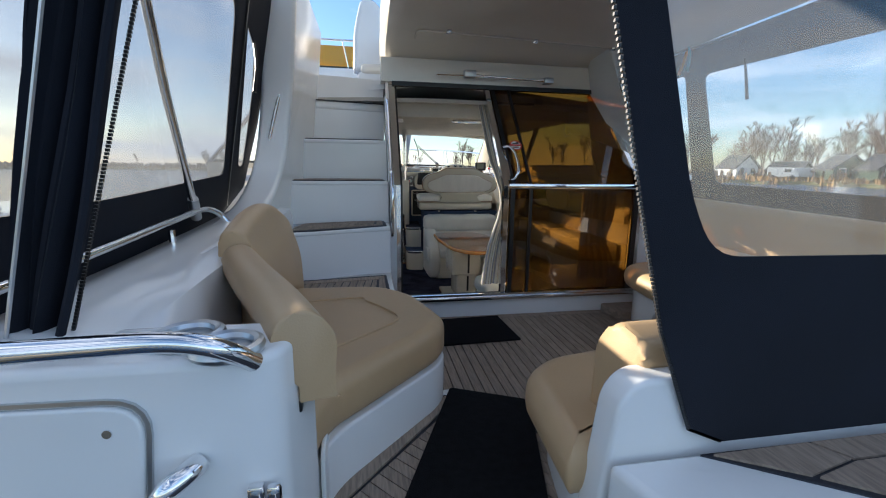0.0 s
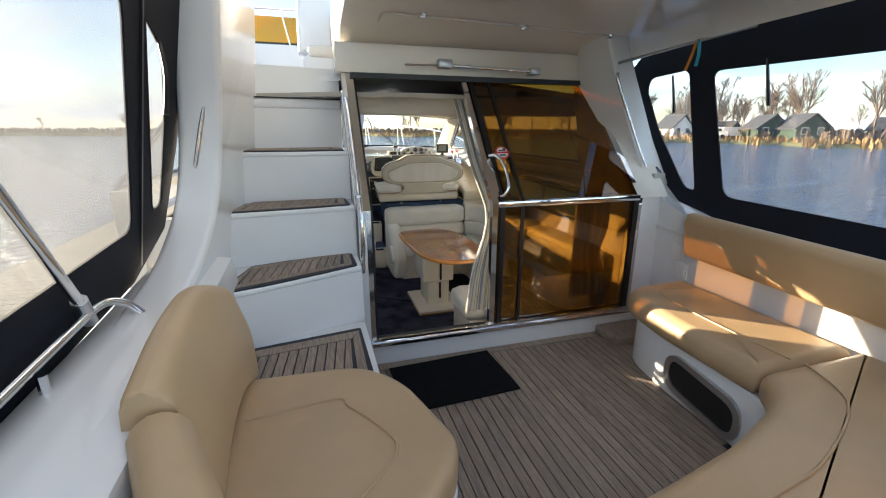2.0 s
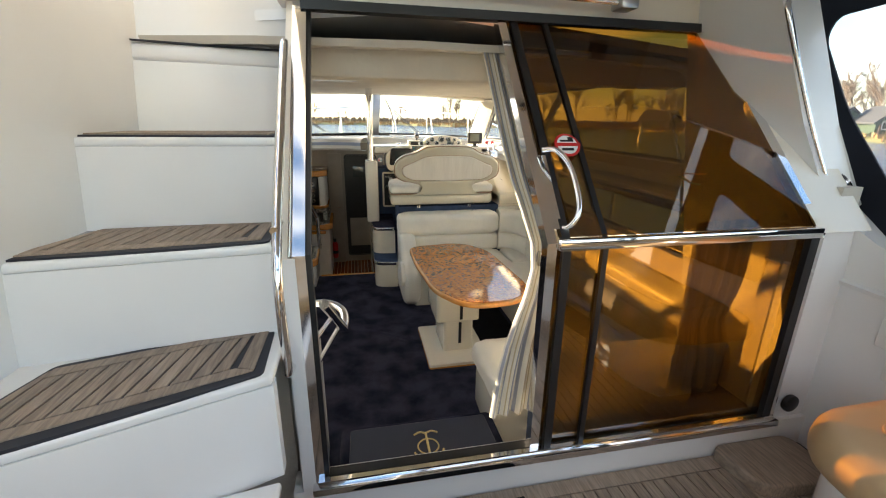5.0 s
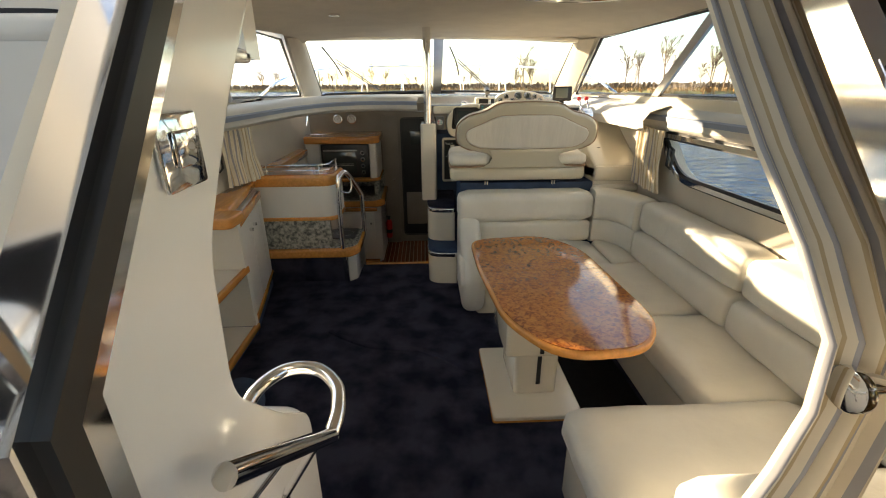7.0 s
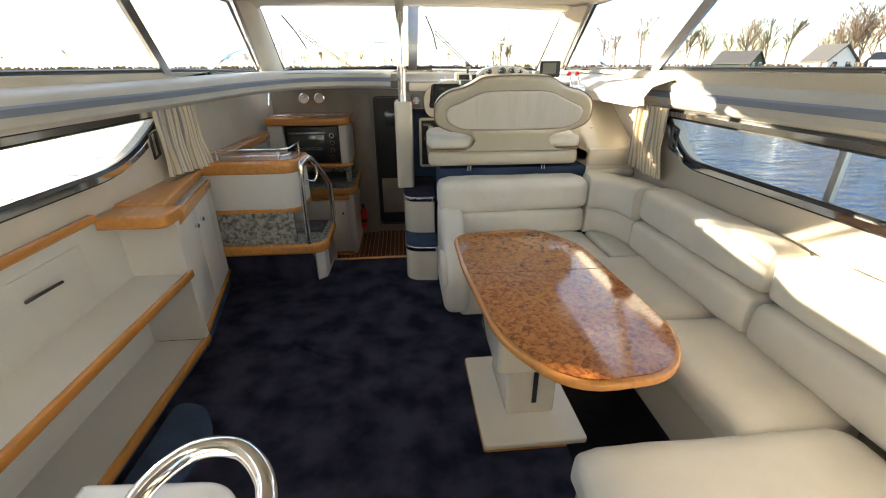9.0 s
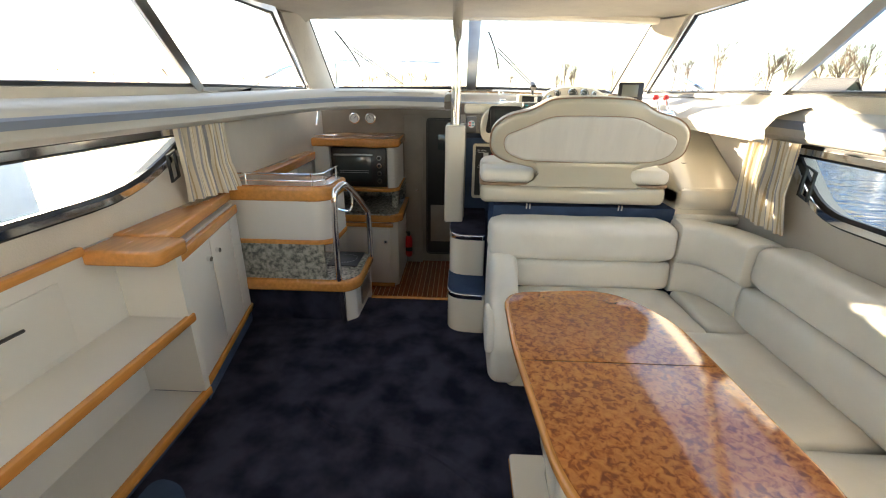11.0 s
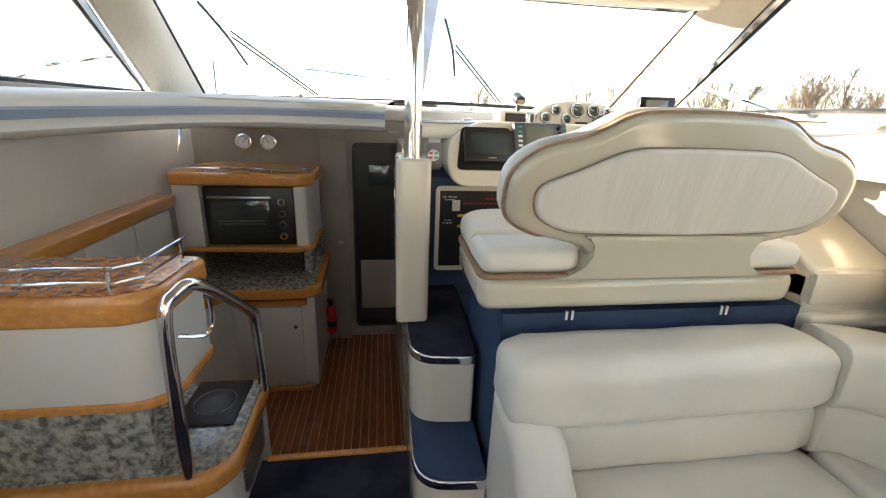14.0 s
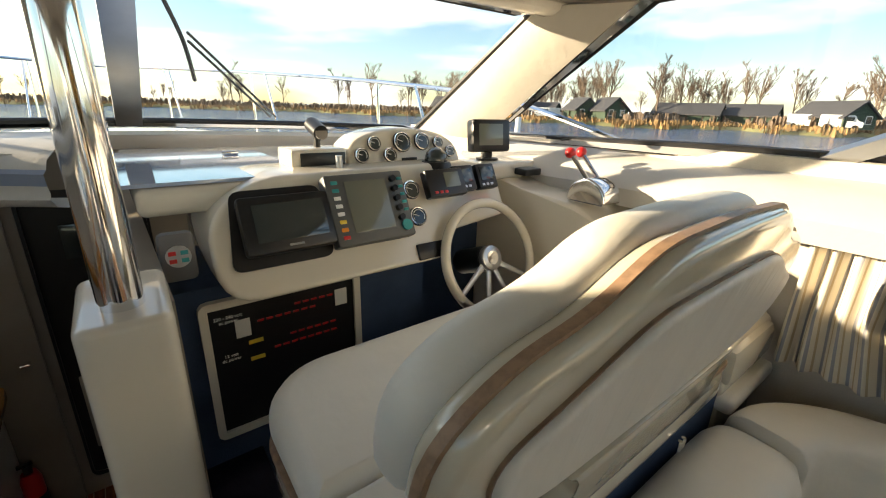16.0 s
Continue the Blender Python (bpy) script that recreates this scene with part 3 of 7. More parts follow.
# hardtop overhang
rows = []
for y, z in ((3.72, 2.36), (3.50, 2.40), (3.40, 2.47), (3.0, 2.505), (2.4, 2.53), (1.7, 2.54), (1.2, 2.52)):
    rows.append([(-0.80, y, z + 0.26), (-0.80, y, z + 0.10), (-0.76, y, z + 0.03), (-0.66, y, z), (0.3, y, z + 0.005), (1.2, y, z), (1.34, y, z - 0.03), (1.44, y, z - 0.10)])
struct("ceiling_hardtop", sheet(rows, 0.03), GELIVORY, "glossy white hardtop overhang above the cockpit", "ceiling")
struct("hardtop_top", box(-0.76, 1.40, 1.25, 4.2, 2.64, 2.72, 0.03), GEL, "white hardtop deck", "roof")
for x, y, z in ((-0.32, 2.95, 2.500), (0.37, 3.05, 2.500), (1.05, 3.1, 2.497)):
    d = thing("hardtop_catch", "small chrome catch set in the hardtop underside", "catch", (x, y, z), group="catches in the hardtop")
    part("base", disc((0, 0, -0.004), 0.022, 0.014, "z", 16), CHROME, d)
    part("lever", box(-0.03, 0.012, -0.008, 0.008, -0.022, -0.010, 0.003), CHROME, d)
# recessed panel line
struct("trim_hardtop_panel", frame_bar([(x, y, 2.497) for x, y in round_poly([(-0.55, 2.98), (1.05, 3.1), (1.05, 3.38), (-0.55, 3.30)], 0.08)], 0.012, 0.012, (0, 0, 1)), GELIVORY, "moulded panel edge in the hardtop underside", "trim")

# ---- sliding door ----
door = thing("door_1", "chrome-framed smoked sliding door standing half open", "door", (0.2, 2.82, 0.53), kind="structure")
DM = Matrix.Translation((-0.2, -2.82, -0.53))
KY = 2.82
part("sill", turned(merged(box(-0.73, 1.23, 2.765, 2.86, 0.532, 0.562, 0.005), box(-0.71, 1.21, 2.78, 2.80, 0.562, 0.58)), DM), CHROME, door, "polished door track")
part("track", turned(box(-0.70, 1.20, 2.81, 2.85, 0.5625, 0.575), DM), BLACK, door)
kink = lambda x, dy=0: [(x, KY + dy, 0.56), (x, KY + dy, 1.40), (x, 3.50 + dy, 2.23)]
for x, w in ((-0.715, 0.04), (1.215, 0.03)):
    f = frame_bar(kink(0), w, 0.05, (1, 0, 0), False)
    for v in f.verts:
        v.co.x += x - (0.06 * max(0, v.co.z - 1.40) / 0.83 if x > 0 else 0)
    part("jamb", turned(f, DM), CHROME, door)
f = frame_bar(kink(0, 0.05), 0.03, 0.03, (1, 0, 0), False)
for v in f.verts:
    v.co.x += -0.70
part("inner_jamb", turned(f, DM), CHROME, door)
f = frame_bar(kink(0, 0.012), 0.03, 0.02, (1, 0, 0), False)
for v in f.verts:
    v.co.x += -0.685
part("jamb_seal", turned(f, DM), BLACK, door)
part("head", turned(prism([(3.44, 2.20), (3.50, 2.20), (3.50, 2.235), (3.44, 2.235)], -0.71, 1.19, "x"), DM), BLACK, door)
# fixed and sliding leaf to starboard
for nm, x0, x1, dy in (("fixed_leaf", 0.10, 1.195, 0.0), ("sliding_leaf", 0.125, 1.10, -0.025)):
    if nm == "fixed_leaf":
        leaf = part(nm, turned(merged(*[turned(frame_bar(kink(0, dy), 0.045, 0.035, (1, 0, 0), False), Matrix.Translation((x, 0, 0))) for x in (x0, )]), DM), CHROME, door)
    else:
        leaf = part(nm, turned(box(0.12, 1.20, KY - 0.04, KY - 0.01, 1.385, 1.425, 0.006), DM), CHROME, door, "polished cross rail")
part("lower_pane", turned(box(0.13, 1.20, KY - 0.004, KY + 0.004, 0.575, 1.385), DM), SMOKED, door, "bronze smoked glass")
g2 = prism([(KY - 0.004, 1.425), (KY + 0.004, 1.425), (3.484, 2.21), (3.476, 2.21)], 0.13, 1.20, "x")
for v in g2.verts:
    v.co.x -= 0.05 * max(0, v.co.z - 1.43) / 0.8 if v.co.x > 1 else 0
part("upper_pane", turned(g2, DM), SMOKED, door, "bronze smoked glass")
for x, y, w in ((0.155, -0.014, 0.03), (0.30, -0.012, 0.02)):
    fb = frame_bar(kink(0), 0.02, w, (1, 0, 0), False)
    for v in fb.verts:
        v.co += Vector((x, y, 0))
    part("stile", turned(fb, DM), BLACK, door)
part("stile", turned(box(1.16, 1.20, KY - 0.03, KY - 0.006, 0.575, 1.385), DM), BLACK, door)
handle = part("handle", turned(tube([(0.135, 2.88, 1.455), (0.165, 2.83, 1.455), (0.20, 2.83, 1.52), (0.20, 2.91, 1.64), (0.165, 2.96, 1.70), (0.135, 3.01, 1.70)], 0.010, 10), DM), CHROME, door, "curved chrome pull handle")
part("handle_plate", turned(prism([(2.835, 1.45), (3.02, 1.68), (3.03, 1.672), (2.845, 1.442)], 0.09, 0.15, "x"), DM), CHROME, handle)
SLOPE = math.degrees(math.atan2(0.83, 0.68))
sign = part("no_shoes_sticker", turned(disc((0, 0, 0), 0.050, 0.002, "z", 32), DM @ pose(0.240, 3.035, 1.715, SLOPE, 0, 0)), RED, door, "round red no-shoes sticker")
part("white_ring", turned(disc((0, 0, 0.0015), 0.040, 0.002, "z", 32), DM @ pose(0.240, 3.035, 1.715, SLOPE, 0, 0)), WHITE, sign)
part("bar", turned(box(-0.05, 0.05, -0.007, 0.007, 0.001, 0.0045), DM @ pose(0.240, 3.035, 1.715, SLOPE, 0, 0)), RED, sign)
part("shoe", turned(merged(box(-0.026, 0.026, 0.013, 0.020, 0.001, 0.0045), box(0.006, 0.026, 0.016, 0.032, 0.001, 0.004), box(-0.026, 0.020, -0.026, -0.016, 0.001, 0.0045)), DM @ pose(0.240, 3.035, 1.715, SLOPE, 0, 0)), BLACK, sign)
ram = thing("awning_ram", "stainless gas strut above the door", "strut", (0.1, 3.30, 2.28))
part("cylinder", turned(tube([(-0.05, 3.36, 2.29), (0.60, 3.36, 2.275)], 0.011, 10, False), Matrix.Translation((-0.1, -3.30, -2.28))), CHROME, ram)
part("rod", turned(tube([(-0.35, 3.36, 2.285), (-0.05, 3.36, 2.29)], 0.006, 8, False), Matrix.Translation((-0.1, -3.30, -2.28))), CHROME, ram)
for q in (box(-0.12, -0.02, 3.33, 3.40, 2.27, 2.33, 0.01), box(0.58, 0.66, 3.33, 3.42, 2.25, 2.30, 0.01)):
    part("bracket", turned(q, Matrix.Translation((-0.1, -3.30, -2.28))), ALU, ram)

# ---- saloon shell ----
struct("floor", box(-2.0, 1.5, 2.91, 6.42, -0.06, 0.0), CARPET, "dark navy carpet laid over the saloon floor", "carpet")
struct("floor_galley", box(-2.2, 0.0, 6.38, 8.4, -0.54, -0.475), HOLLY, "pale seams under the galley sole", "floor")
struct("trim_step", merged(box(-1.0, -0.38, 6.41, 6.44, -0.03, 0.012, 0.006), box(-1.0, -0.38, 6.42, 6.435, -0.475, -0.03)), CHERRY, "cherry nosing at the step down to the galley", "trim")
# side walls with their low windows
WIN_P = round_poly([(3.30, 1.08), (5.40, 1.075), (5.92, 1.30), (5.88, 1.33), (3.30, 1.33)], [0.08, 0.35, 0.03, 0.03, 0.08])
WIN_S = round_poly([(3.30, 1.03), (5.46, 1.025), (5.72, 1.27), (5.68, 1.30), (3.30, 1.30)], [0.08, 0.16, 0.03, 0.03, 0.08])
struct("wall_port", panel_with_hole(-2.0, [(2.9, 0.0), (8.4, 0.0), (8.4, 1.555), (2.9, 1.555)], [WIN_P], 0.10), WALLVINYL, "greige vinyl-lined port saloon side", "wall")
struct("wall_starboard", panel_with_hole(1.40, [(2.9, 0.0), (8.3, 0.0), (8.3, 1.555), (2.9, 1.555)], [WIN_S], 0.10), WALLVINYL, "greige vinyl-lined starboard saloon side", "wall")
struct("wall_galley_port", box(-2.2, -2.1, 6.4, 8.5, -0.5, 0.0), LAMINATE, "plain galley side below the counter", "wall")
for nm, x, xo, wp, mull in (("window_1", -1.895, -1.95, WIN_P, (3.95, 5.0)), ("window_2", 1.395, 1.45, WIN_S, (4.50, 3.7))):
    wroot = thing(nm, "low saloon window in a polished frame", "window", (x, 4.6, 1.15), kind="structure")
    WM = Matrix.Translation((-x, -4.6, -1.15))
    s = 1 if x < 0 else -1
    part("window_frame", turned(frame_bar([(x + s * 0.004, y, z) for y, z in wp], 0.030, 0.03, (1, 0, 0)), WM), CHROME, wroot)
    part("gasket", turned(frame_bar([(x - s * 0.012, y, z) for y, z in wp], 0.060, 0.016, (1, 0, 0)), WM), BLACK, wroot, "black rubber gasket")
    no_shadow(part("pane", turned(prism([(y, z) for y, z in wp], xo - 0.003, xo + 0.003, "x"), WM), GLASS, wroot))
    part("mullion", turned(box(xo - 0.012, xo + 0.012, mull[0], mull[0] + 0.03, 0.99, 1.32), WM), ALU, wroot)
    s = 1 if x < 0 else -1
    yl = 5.62 if x < 0 else 5.50
    part("latch", turned(frame_bar([(x + s * 0.035, y, z) for y, z in ((yl, 1.08), (yl + 0.06, 1.10), (yl + 0.06, 1.24), (yl, 1.22))], 0.014, 0.012, (1, 0, 0)), WM), BLACK, wroot)
# padded ledge between the window bands, running round under the windscreen to port
def ledge(pts, prof):
    rows = []
    for i, p in enumerate(pts):
        a, b = Vector(pts[max(i - 1, 0)]), Vector(pts[min(i + 1, len(pts) - 1)])
        d = (b - a).normalized()
        n = Vector((d.y, -d.x, 0))
        rows.append([Vector(p) + n * u + Vector((0, 0, w)) for u, w in prof])
    return sheet(rows)


PORT = [tuple(p) for p in spline([(-1.88, 2.95, 1.40), (-1.86, 4.5, 1.40), (-1.80, 5.8, 1.40), (-1.62, 6.7, 1.42), (-1.35, 7.15, 1.435), (-0.98, 7.33, 1.44), (-0.62, 7.28, 1.44), (-0.44, 7.18, 1.44)], 7)]
PROF = [(-0.12, -0.045), (0.0, -0.045), (0.035, -0.035), (0.05, -0.015), (0.045, 0.0), (0.05, 0.02)]
PROF2 = [(0.05, 0.02), (0.052, 0.05), (0.04, 0.06)]
PROF3 = [(0.04, 0.06), (0.03, 0.085), (0.0, 0.105), (-0.05, 0.118), (-0.16, 0.12)]
lp = thing("padded_ledge_port", "grey padded ledge with a blue stripe under the windows", "ledge", (-1.7, 5.5, 1.4), kind="structure")
LM = Matrix.Translation((1.7, -5.5, -1.4))
part("lower_pad", turned(ledge(PORT, PROF), LM), PAD, lp)
part("stripe", turned(ledge(PORT, PROF2), LM), PADBLUE, lp)
part("upper_pad", turned(ledge(PORT, PROF3), LM), PAD, lp)
STB = [(1.38, 6.0, 1.38), (1.39, 4.5, 1.38), (1.39, 2.95, 1.38)]
ls = thing("padded_ledge_starboard", "grey padded ledge with a blue stripe under the windows", "ledge", (1.38, 4.5, 1.38), kind="structure")
LS = Matrix.Translation((-1.38, -4.5, -1.38))
part("lower_pad", turned(ledge(STB, PROF), LS), PAD, ls)
part("stripe", turned(ledge(STB, PROF2), LS), PADBLUE, ls)
part("upper_pad", turned(ledge(STB, PROF3), LS), PAD, ls)
# upper windows and windscreen
UB, UT = 1.55, 2.06
PB = [(-2.0, 2.95, UB), (-1.98, 5.0, UB), (-1.90, 6.3, UB), (-1.70, 7.36, UB)]
PT = [(-1.70, 3.4, UT), (-1.70, 4.9, UT), (-1.66, 5.9, UT), (-1.56, 6.48, UT - 0.02)]
SB = [(1.50, 2.95, UB), (1.48, 5.0, UB), (1.42, 6.3, UB), (1.24, 7.30, UB)]
STP = [(1.22, 3.4, UT), (1.22, 4.9, UT), (1.20, 5.9, UT), (1.13, 6.50, UT - 0.02)]
WB = [tuple(p) for p in spline([(-1.62, 7.90, UB), (-1.0, 8.12, UB + 0.01), (-0.23, 8.20, UB + 0.02), (0.55, 8.10, UB + 0.01), (1.14, 7.84, UB)], 5)]
WT = [tuple(p) for p in spline([(-1.56, 7.08, 2.09), (-1.0, 7.22, 2.11), (-0.23, 7.28, 2.12), (0.55, 7.17, 2.09), (1.08, 6.95, 2.04)], 5)]


def pane_window(nm, lab, lo, hi, mulls, fw=0.035):
    root = thing(nm, lab, "window", lo[0], kind="structure")
    M = Matrix.Translation(-Vector(lo[0]))
    no_shadow(part("pane", turned(sheet([lo, hi]), M), GLASS, root))
    loop = list(lo) + list(hi)[::-1]
    nrm = (Vector(lo[-1]) - Vector(lo[0])).cross(Vector(hi[0]) - Vector(lo[0]))
    part("window_frame", turned(frame_bar(loop, fw, 0.03, nrm), M), CHROME, root, "polished window frame")
    inn = [Vector(p) + nrm.normalized() * 0.002 for p in loop]
    part("seal", turned(frame_bar(inn, fw + 0.03, 0.012, nrm), M), BLACK, root)
    for a, b, w in mulls:
        part("mullion", turned(frame_bar([a, (Vector(a) + Vector(b)) / 2, b], w, 0.035, nrm, False), M), ALU, root)


pane_window("window_3", "long upper port saloon window in a polished frame", PB, PT, [((-1.91, 6.10, UB), (-1.68, 5.25, UT), 0.05)])
pane_window("window_4", "long upper starboard saloon window in a polished frame", SB, STP, [((1.43, 6.02, UB), (1.215, 5.05, UT), 0.05)])
pane_window("windscreen", "wide raked windscreen in a polished frame", WB, WT, [(WB[10], WT[10], 0.10)])
for side, b0, b1, t0, t1 in (("port", PB[3], WB[0], PT[3], WT[0]), ("starboard", SB[3], WB[-1], STP[3], WT[-1])):
    s = -1 if side == "port" else 1
    rows = []
    for k in range(5):
        u = k / 4
        lo = Vector(b0).lerp(Vector(b1), 0.10 + 0.80 * u)
        hi = Vector(t0).lerp(Vector(t1), 0.10 + 0.80 * u)
        bulge = Vector((-s * 0.03 * math.sin(math.pi * u), 0, 0))
        rows.append([lo + bulge, lo.lerp(hi, 0.5) + bulge, hi + bulge])
    struct("pillar_" + side, sheet(rows, 0.04), HEADLINER, "fabric-lined raked windscreen pillar", "pillar")
# headliner in panels, with the roof skin above it
rows = []
for k in range(9):
    y = 3.52 + (6.95 - 3.52) * k / 8
    z = 2.05 + 0.05 * math.sin(math.pi * k / 8)
    w0, w1 = -1.72 + 0.15 * (k / 8) ** 3, 1.24 - 0.12 * (k / 8) ** 3
    rows.append([(w0, y, z - 0.03), (w0 + 0.12, y, z + 0.03), (-0.9, y + 0.05 * k / 8, z + 0.06), (-0.23, y + 0.25 * (k / 8) ** 2, z + 0.07), (0.5, y + 0.05 * k / 8, z + 0.06), (w1 - 0.12, y, z + 0.03), (w1, y, z - 0.03)])
struct("ceiling", sheet(rows, 0.03), HEADLINER, "cream stitched headliner over the saloon", "ceiling")
struct("ceiling_front_beam", tube([(-1.62, 6.9, 2.07), (-0.9, 7.14, 2.10), (-0.23, 7.22, 2.11), (0.5, 7.1, 2.09), (1.14, 6.8, 2.03)], 0.06, 10, True, False, 0.6), GELCREAM, "glossy cream moulding above the windscreen", "trim")
struct("roof", sheet([[(-1.75, y, 2.12), (-0.23, y + 0.2, 2.30), (1.27, y, 2.12)] for y in (3.5, 5.0, 6.4, 6.98)], 0.04), GEL, "white coachroof", "roof")
struct("ceiling_aft_beam", box(-1.58, 1.2, 3.62, 3.78, 1.97, 2.12, 0.02), HEADLINER, "padded header inside the door", "trim")
for y in (4.3, 5.2, 6.1):
    struct("trim_headliner", tube([(-1.6, y, 2.095), (-0.23, y + 0.08, 2.145), (1.15, y, 2.095)], 0.006, 6), PAD, "stitched headliner seam", "trim")
struct("wall_aft_port", box(-2.0, -0.80, 2.92, 3.02, 0, 1.39), WALLVINYL, "plain lining aft of the port lockers", "wall")
struct("wall_aft_starboard", box(1.22, 1.5, 2.93, 3.0, 0, 1.4), WALLVINYL, "plain lining aft of the settee", "wall")
# inner side of the stairwell beside the door
face = round_poly([(2.90, 0.0), (3.58, 0.0), (3.58, 0.74), (3.40, 0.90), (3.21, 1.12), (3.24, 1.40), (3.42, 1.64), (3.66, 1.90), (3.66, 2.1), (3.50, 2.14), (2.90, 1.45)], 0.06)
lining = prism(face, -0.772, -0.75, "x", 0.008)
core = prism([(2.96, 0.0), (3.57, 0.0), (3.57, 0.72), (3.39, 0.90), (3.225, 1.12), (3.225, 1.40), (2.96, 1.40)], -0.92, -0.772, "x")
cheek = prism([(3.20, 1.40), (3.235, 1.40), (3.41, 1.64), (3.46, 1.69), (3.20, 1.69)], -0.92, -0.772, "x")
struct("wall_stairwell", merged(lining, core, cheek), GEL, "white moulded stairwell side inside the door", "wall")
sw = thing("light_switch", "square chrome light switch on the stairwell side", "switch", (-0.748, 3.20, 1.57))
part("plate", box(0, 0.012, -0.055, 0.055, -0.055, 0.055, 0.006), CHROME, sw)
part("rocker", box(0.012, 0.02, -0.028, 0.028, -0.022, 0.03, 0.004), CHROME, sw)
gr = thing("grab_rail", "polished sloping grab rail with a looped end by the door", "handrail", (-0.64, 3.2, 0.8))
GM = Matrix.Translation((0.64, -3.2, -0.8))
part("bar", turned(tube([(-0.665, 2.99, 1.165), (-0.62, 3.34, 0.885)], 0.019, 14, False), GM), CHROME, gr)
part("loop", turned(tube([(-0.62, 3.33, 0.89), (-0.615, 3.40, 0.905), (-0.635, 3.48, 0.915), (-0.70, 3.545, 0.92), (-0.79, 3.55, 0.915), (-0.85, 3.48, 0.90), (-0.86, 3.38, 0.87), (-0.86, 3.30, 0.82)], 0.019, 14), GM), CHROME, gr)
for y, z, y2, z2 in ((3.065, 0.935, 3.12, 1.055), (3.31, 0.715, 3.315, 0.895)):
    part("strut", turned(tube([(-0.75, y, z), (-0.645, y2, z2)], 0.010, 10, False), GM), CHROME, gr)
    part("foot", turned(disc((-0.746, y, z), 0.026, 0.012, "x", 18, bev=0.003), GM), CHROME, gr)
struct("stairwell_block", prism(round_poly([(-1.16, 2.96), (-0.765, 2.96), (-0.755, 3.60), (-0.82, 3.68), (-1.16, 3.70)], [0.01, 0.01, 0.07, 0.07, 0.02]), 0.0, 0.69, "z", 0.03, 3), GEL, "white moulded block at the foot of the stairwell side", "moulding")

# ---- cockpit seats ----
def cushion(outline, z0, z1, r=0.05, seg=4):
    return prism(outline, z0, z1, "z", r, seg)


def welt(outline, z, r=0.006):
    return tube([(x, y, z) for x, y in outline] + [(*outline[0], z)], r, 6, False, True)


SEAT = [(-1.36, 2.02), (-0.86, 2.0), (-0.70, 1.84), (-0.59, 1.46), (-0.64, 1.34), (-1.02, 0.94), (-1.12, 0.66), (-1.34, 0.72)]
ps = thing("cockpit_couch", "tan vinyl cockpit seat with a rolled backrest on a white base", "seat", (-1.1, 1.4, CZ))
PM = Matrix.Translation((1.1, -1.4, -CZ))
part("base", turned(prism(round_poly([(x, y) for x, y in SEAT], 0.08), CZ, 0.735, "z", 0.01), PM), GEL, ps, "white moulded plinth")
part("seat_cushion", turned(cushion(round_poly(SEAT, [0.1, 0.16, 0.2, 0.12, 0.1, 0.05, 0.05, 0.05], 6), 0.735, 0.905, 0.05), PM), TAN, ps)
part("piping", turned(tube([(-1.28, 1.72, 0.907), (-0.98, 1.76, 0.908), (-0.93, 1.70, 0.908), (-0.86, 1.60, 0.908), (-0.80, 1.46, 0.908), (-0.88, 1.34, 0.908), (-1.2, 1.05, 0.907)], 0.005, 6), PM), TAN, ps)


def bolster(path, prof, mouth=None):
    """An upholstered roll: a closed profile (out, up) carried along a path."""
    bm = bmesh.new()
    rings = []
    for i, p in enumerate(path):
        p = Vector(p)
        d = (Vector(path[min(i + 1, len(path) - 1)]) - Vector(path[max(i - 1, 0)]))
        d.z = 0
        d.normalize()
        n = Vector((d.y, -d.x, 0))
        rings.append([bm.verts.new(p + n * u + Vector((0, 0, w))) for u, w in prof])
    k = len(prof)
    for a, b in zip(rings, rings[1:]):
        for i in range(k):
            bm.faces.new((a[i], a[(i + 1) % k], b[(i + 1) % k], b[i]))
    ends = [bm.faces.new(rings[0]), bm.faces.new(rings[-1][::-1])]
    es = [e for f in ends for e in f.edges]
    bmesh.ops.bevel(bm, geom=es, offset=0.02, segments=3, profile=0.5, affect="EDGES", clamp_overlap=True)
    return bm


ROLL = round_poly([(-0.03, 0.0), (0.06, 0.0), (0.045, 0.22), (0.055, 0.32), (0.0, 0.385), (-0.07, 0.37), (-0.09, 0.29), (-0.03, 0.24)], [0.01, 0.03, 0.06, 0.06, 0.06, 0.05, 0.04, 0.04], 5)
bp = [tuple(p) for p in spline([(-1.03, 0.60, 0.87), (-1.125, 0.83, 0.875), (-1.235, 1.06, 0.88), (-1.345, 1.31, 0.885)], 5)]
rb1 = bolster(bp, ROLL)
for v in rb1.verts:
    v.co.z = max(v.co.z, 1.05 - 0.45 * max(0, v.co.y - 0.6))
part("backrest", turned(rb1, PM), TAN, ps, "rolled tan backrest")
bp2 = [tuple(p) for p in spline([(-1.375, 1.325, 0.88), (-1.39, 1.6, 0.925), (-1.385, 1.85, 0.935), (-1.37, 2.07, 0.86)], 5)]
ROLL2 = round_poly([(0.0, 0.0), (0.10, 0.0), (0.09, 0.22), (0.03, 0.42), (-0.06, 0.43), (-0.07, 0.28)], [0.01, 0.03, 0.06, 0.06, 0.05, 0.04], 4)
part("backrest", turned(bolster(bp2, ROLL2), PM), TAN, ps, "tan backrest cushion")
part("grille", turned(prism(round_poly([(0.62, 0.52), (0.80, 0.52), (0.80, 0.78), (0.62, 0.78)], 0.06), -1.075, -1.062, "x", 0.004), PM @ Matrix.Translation((0.02, 0.18, 0))), WHITE, ps)

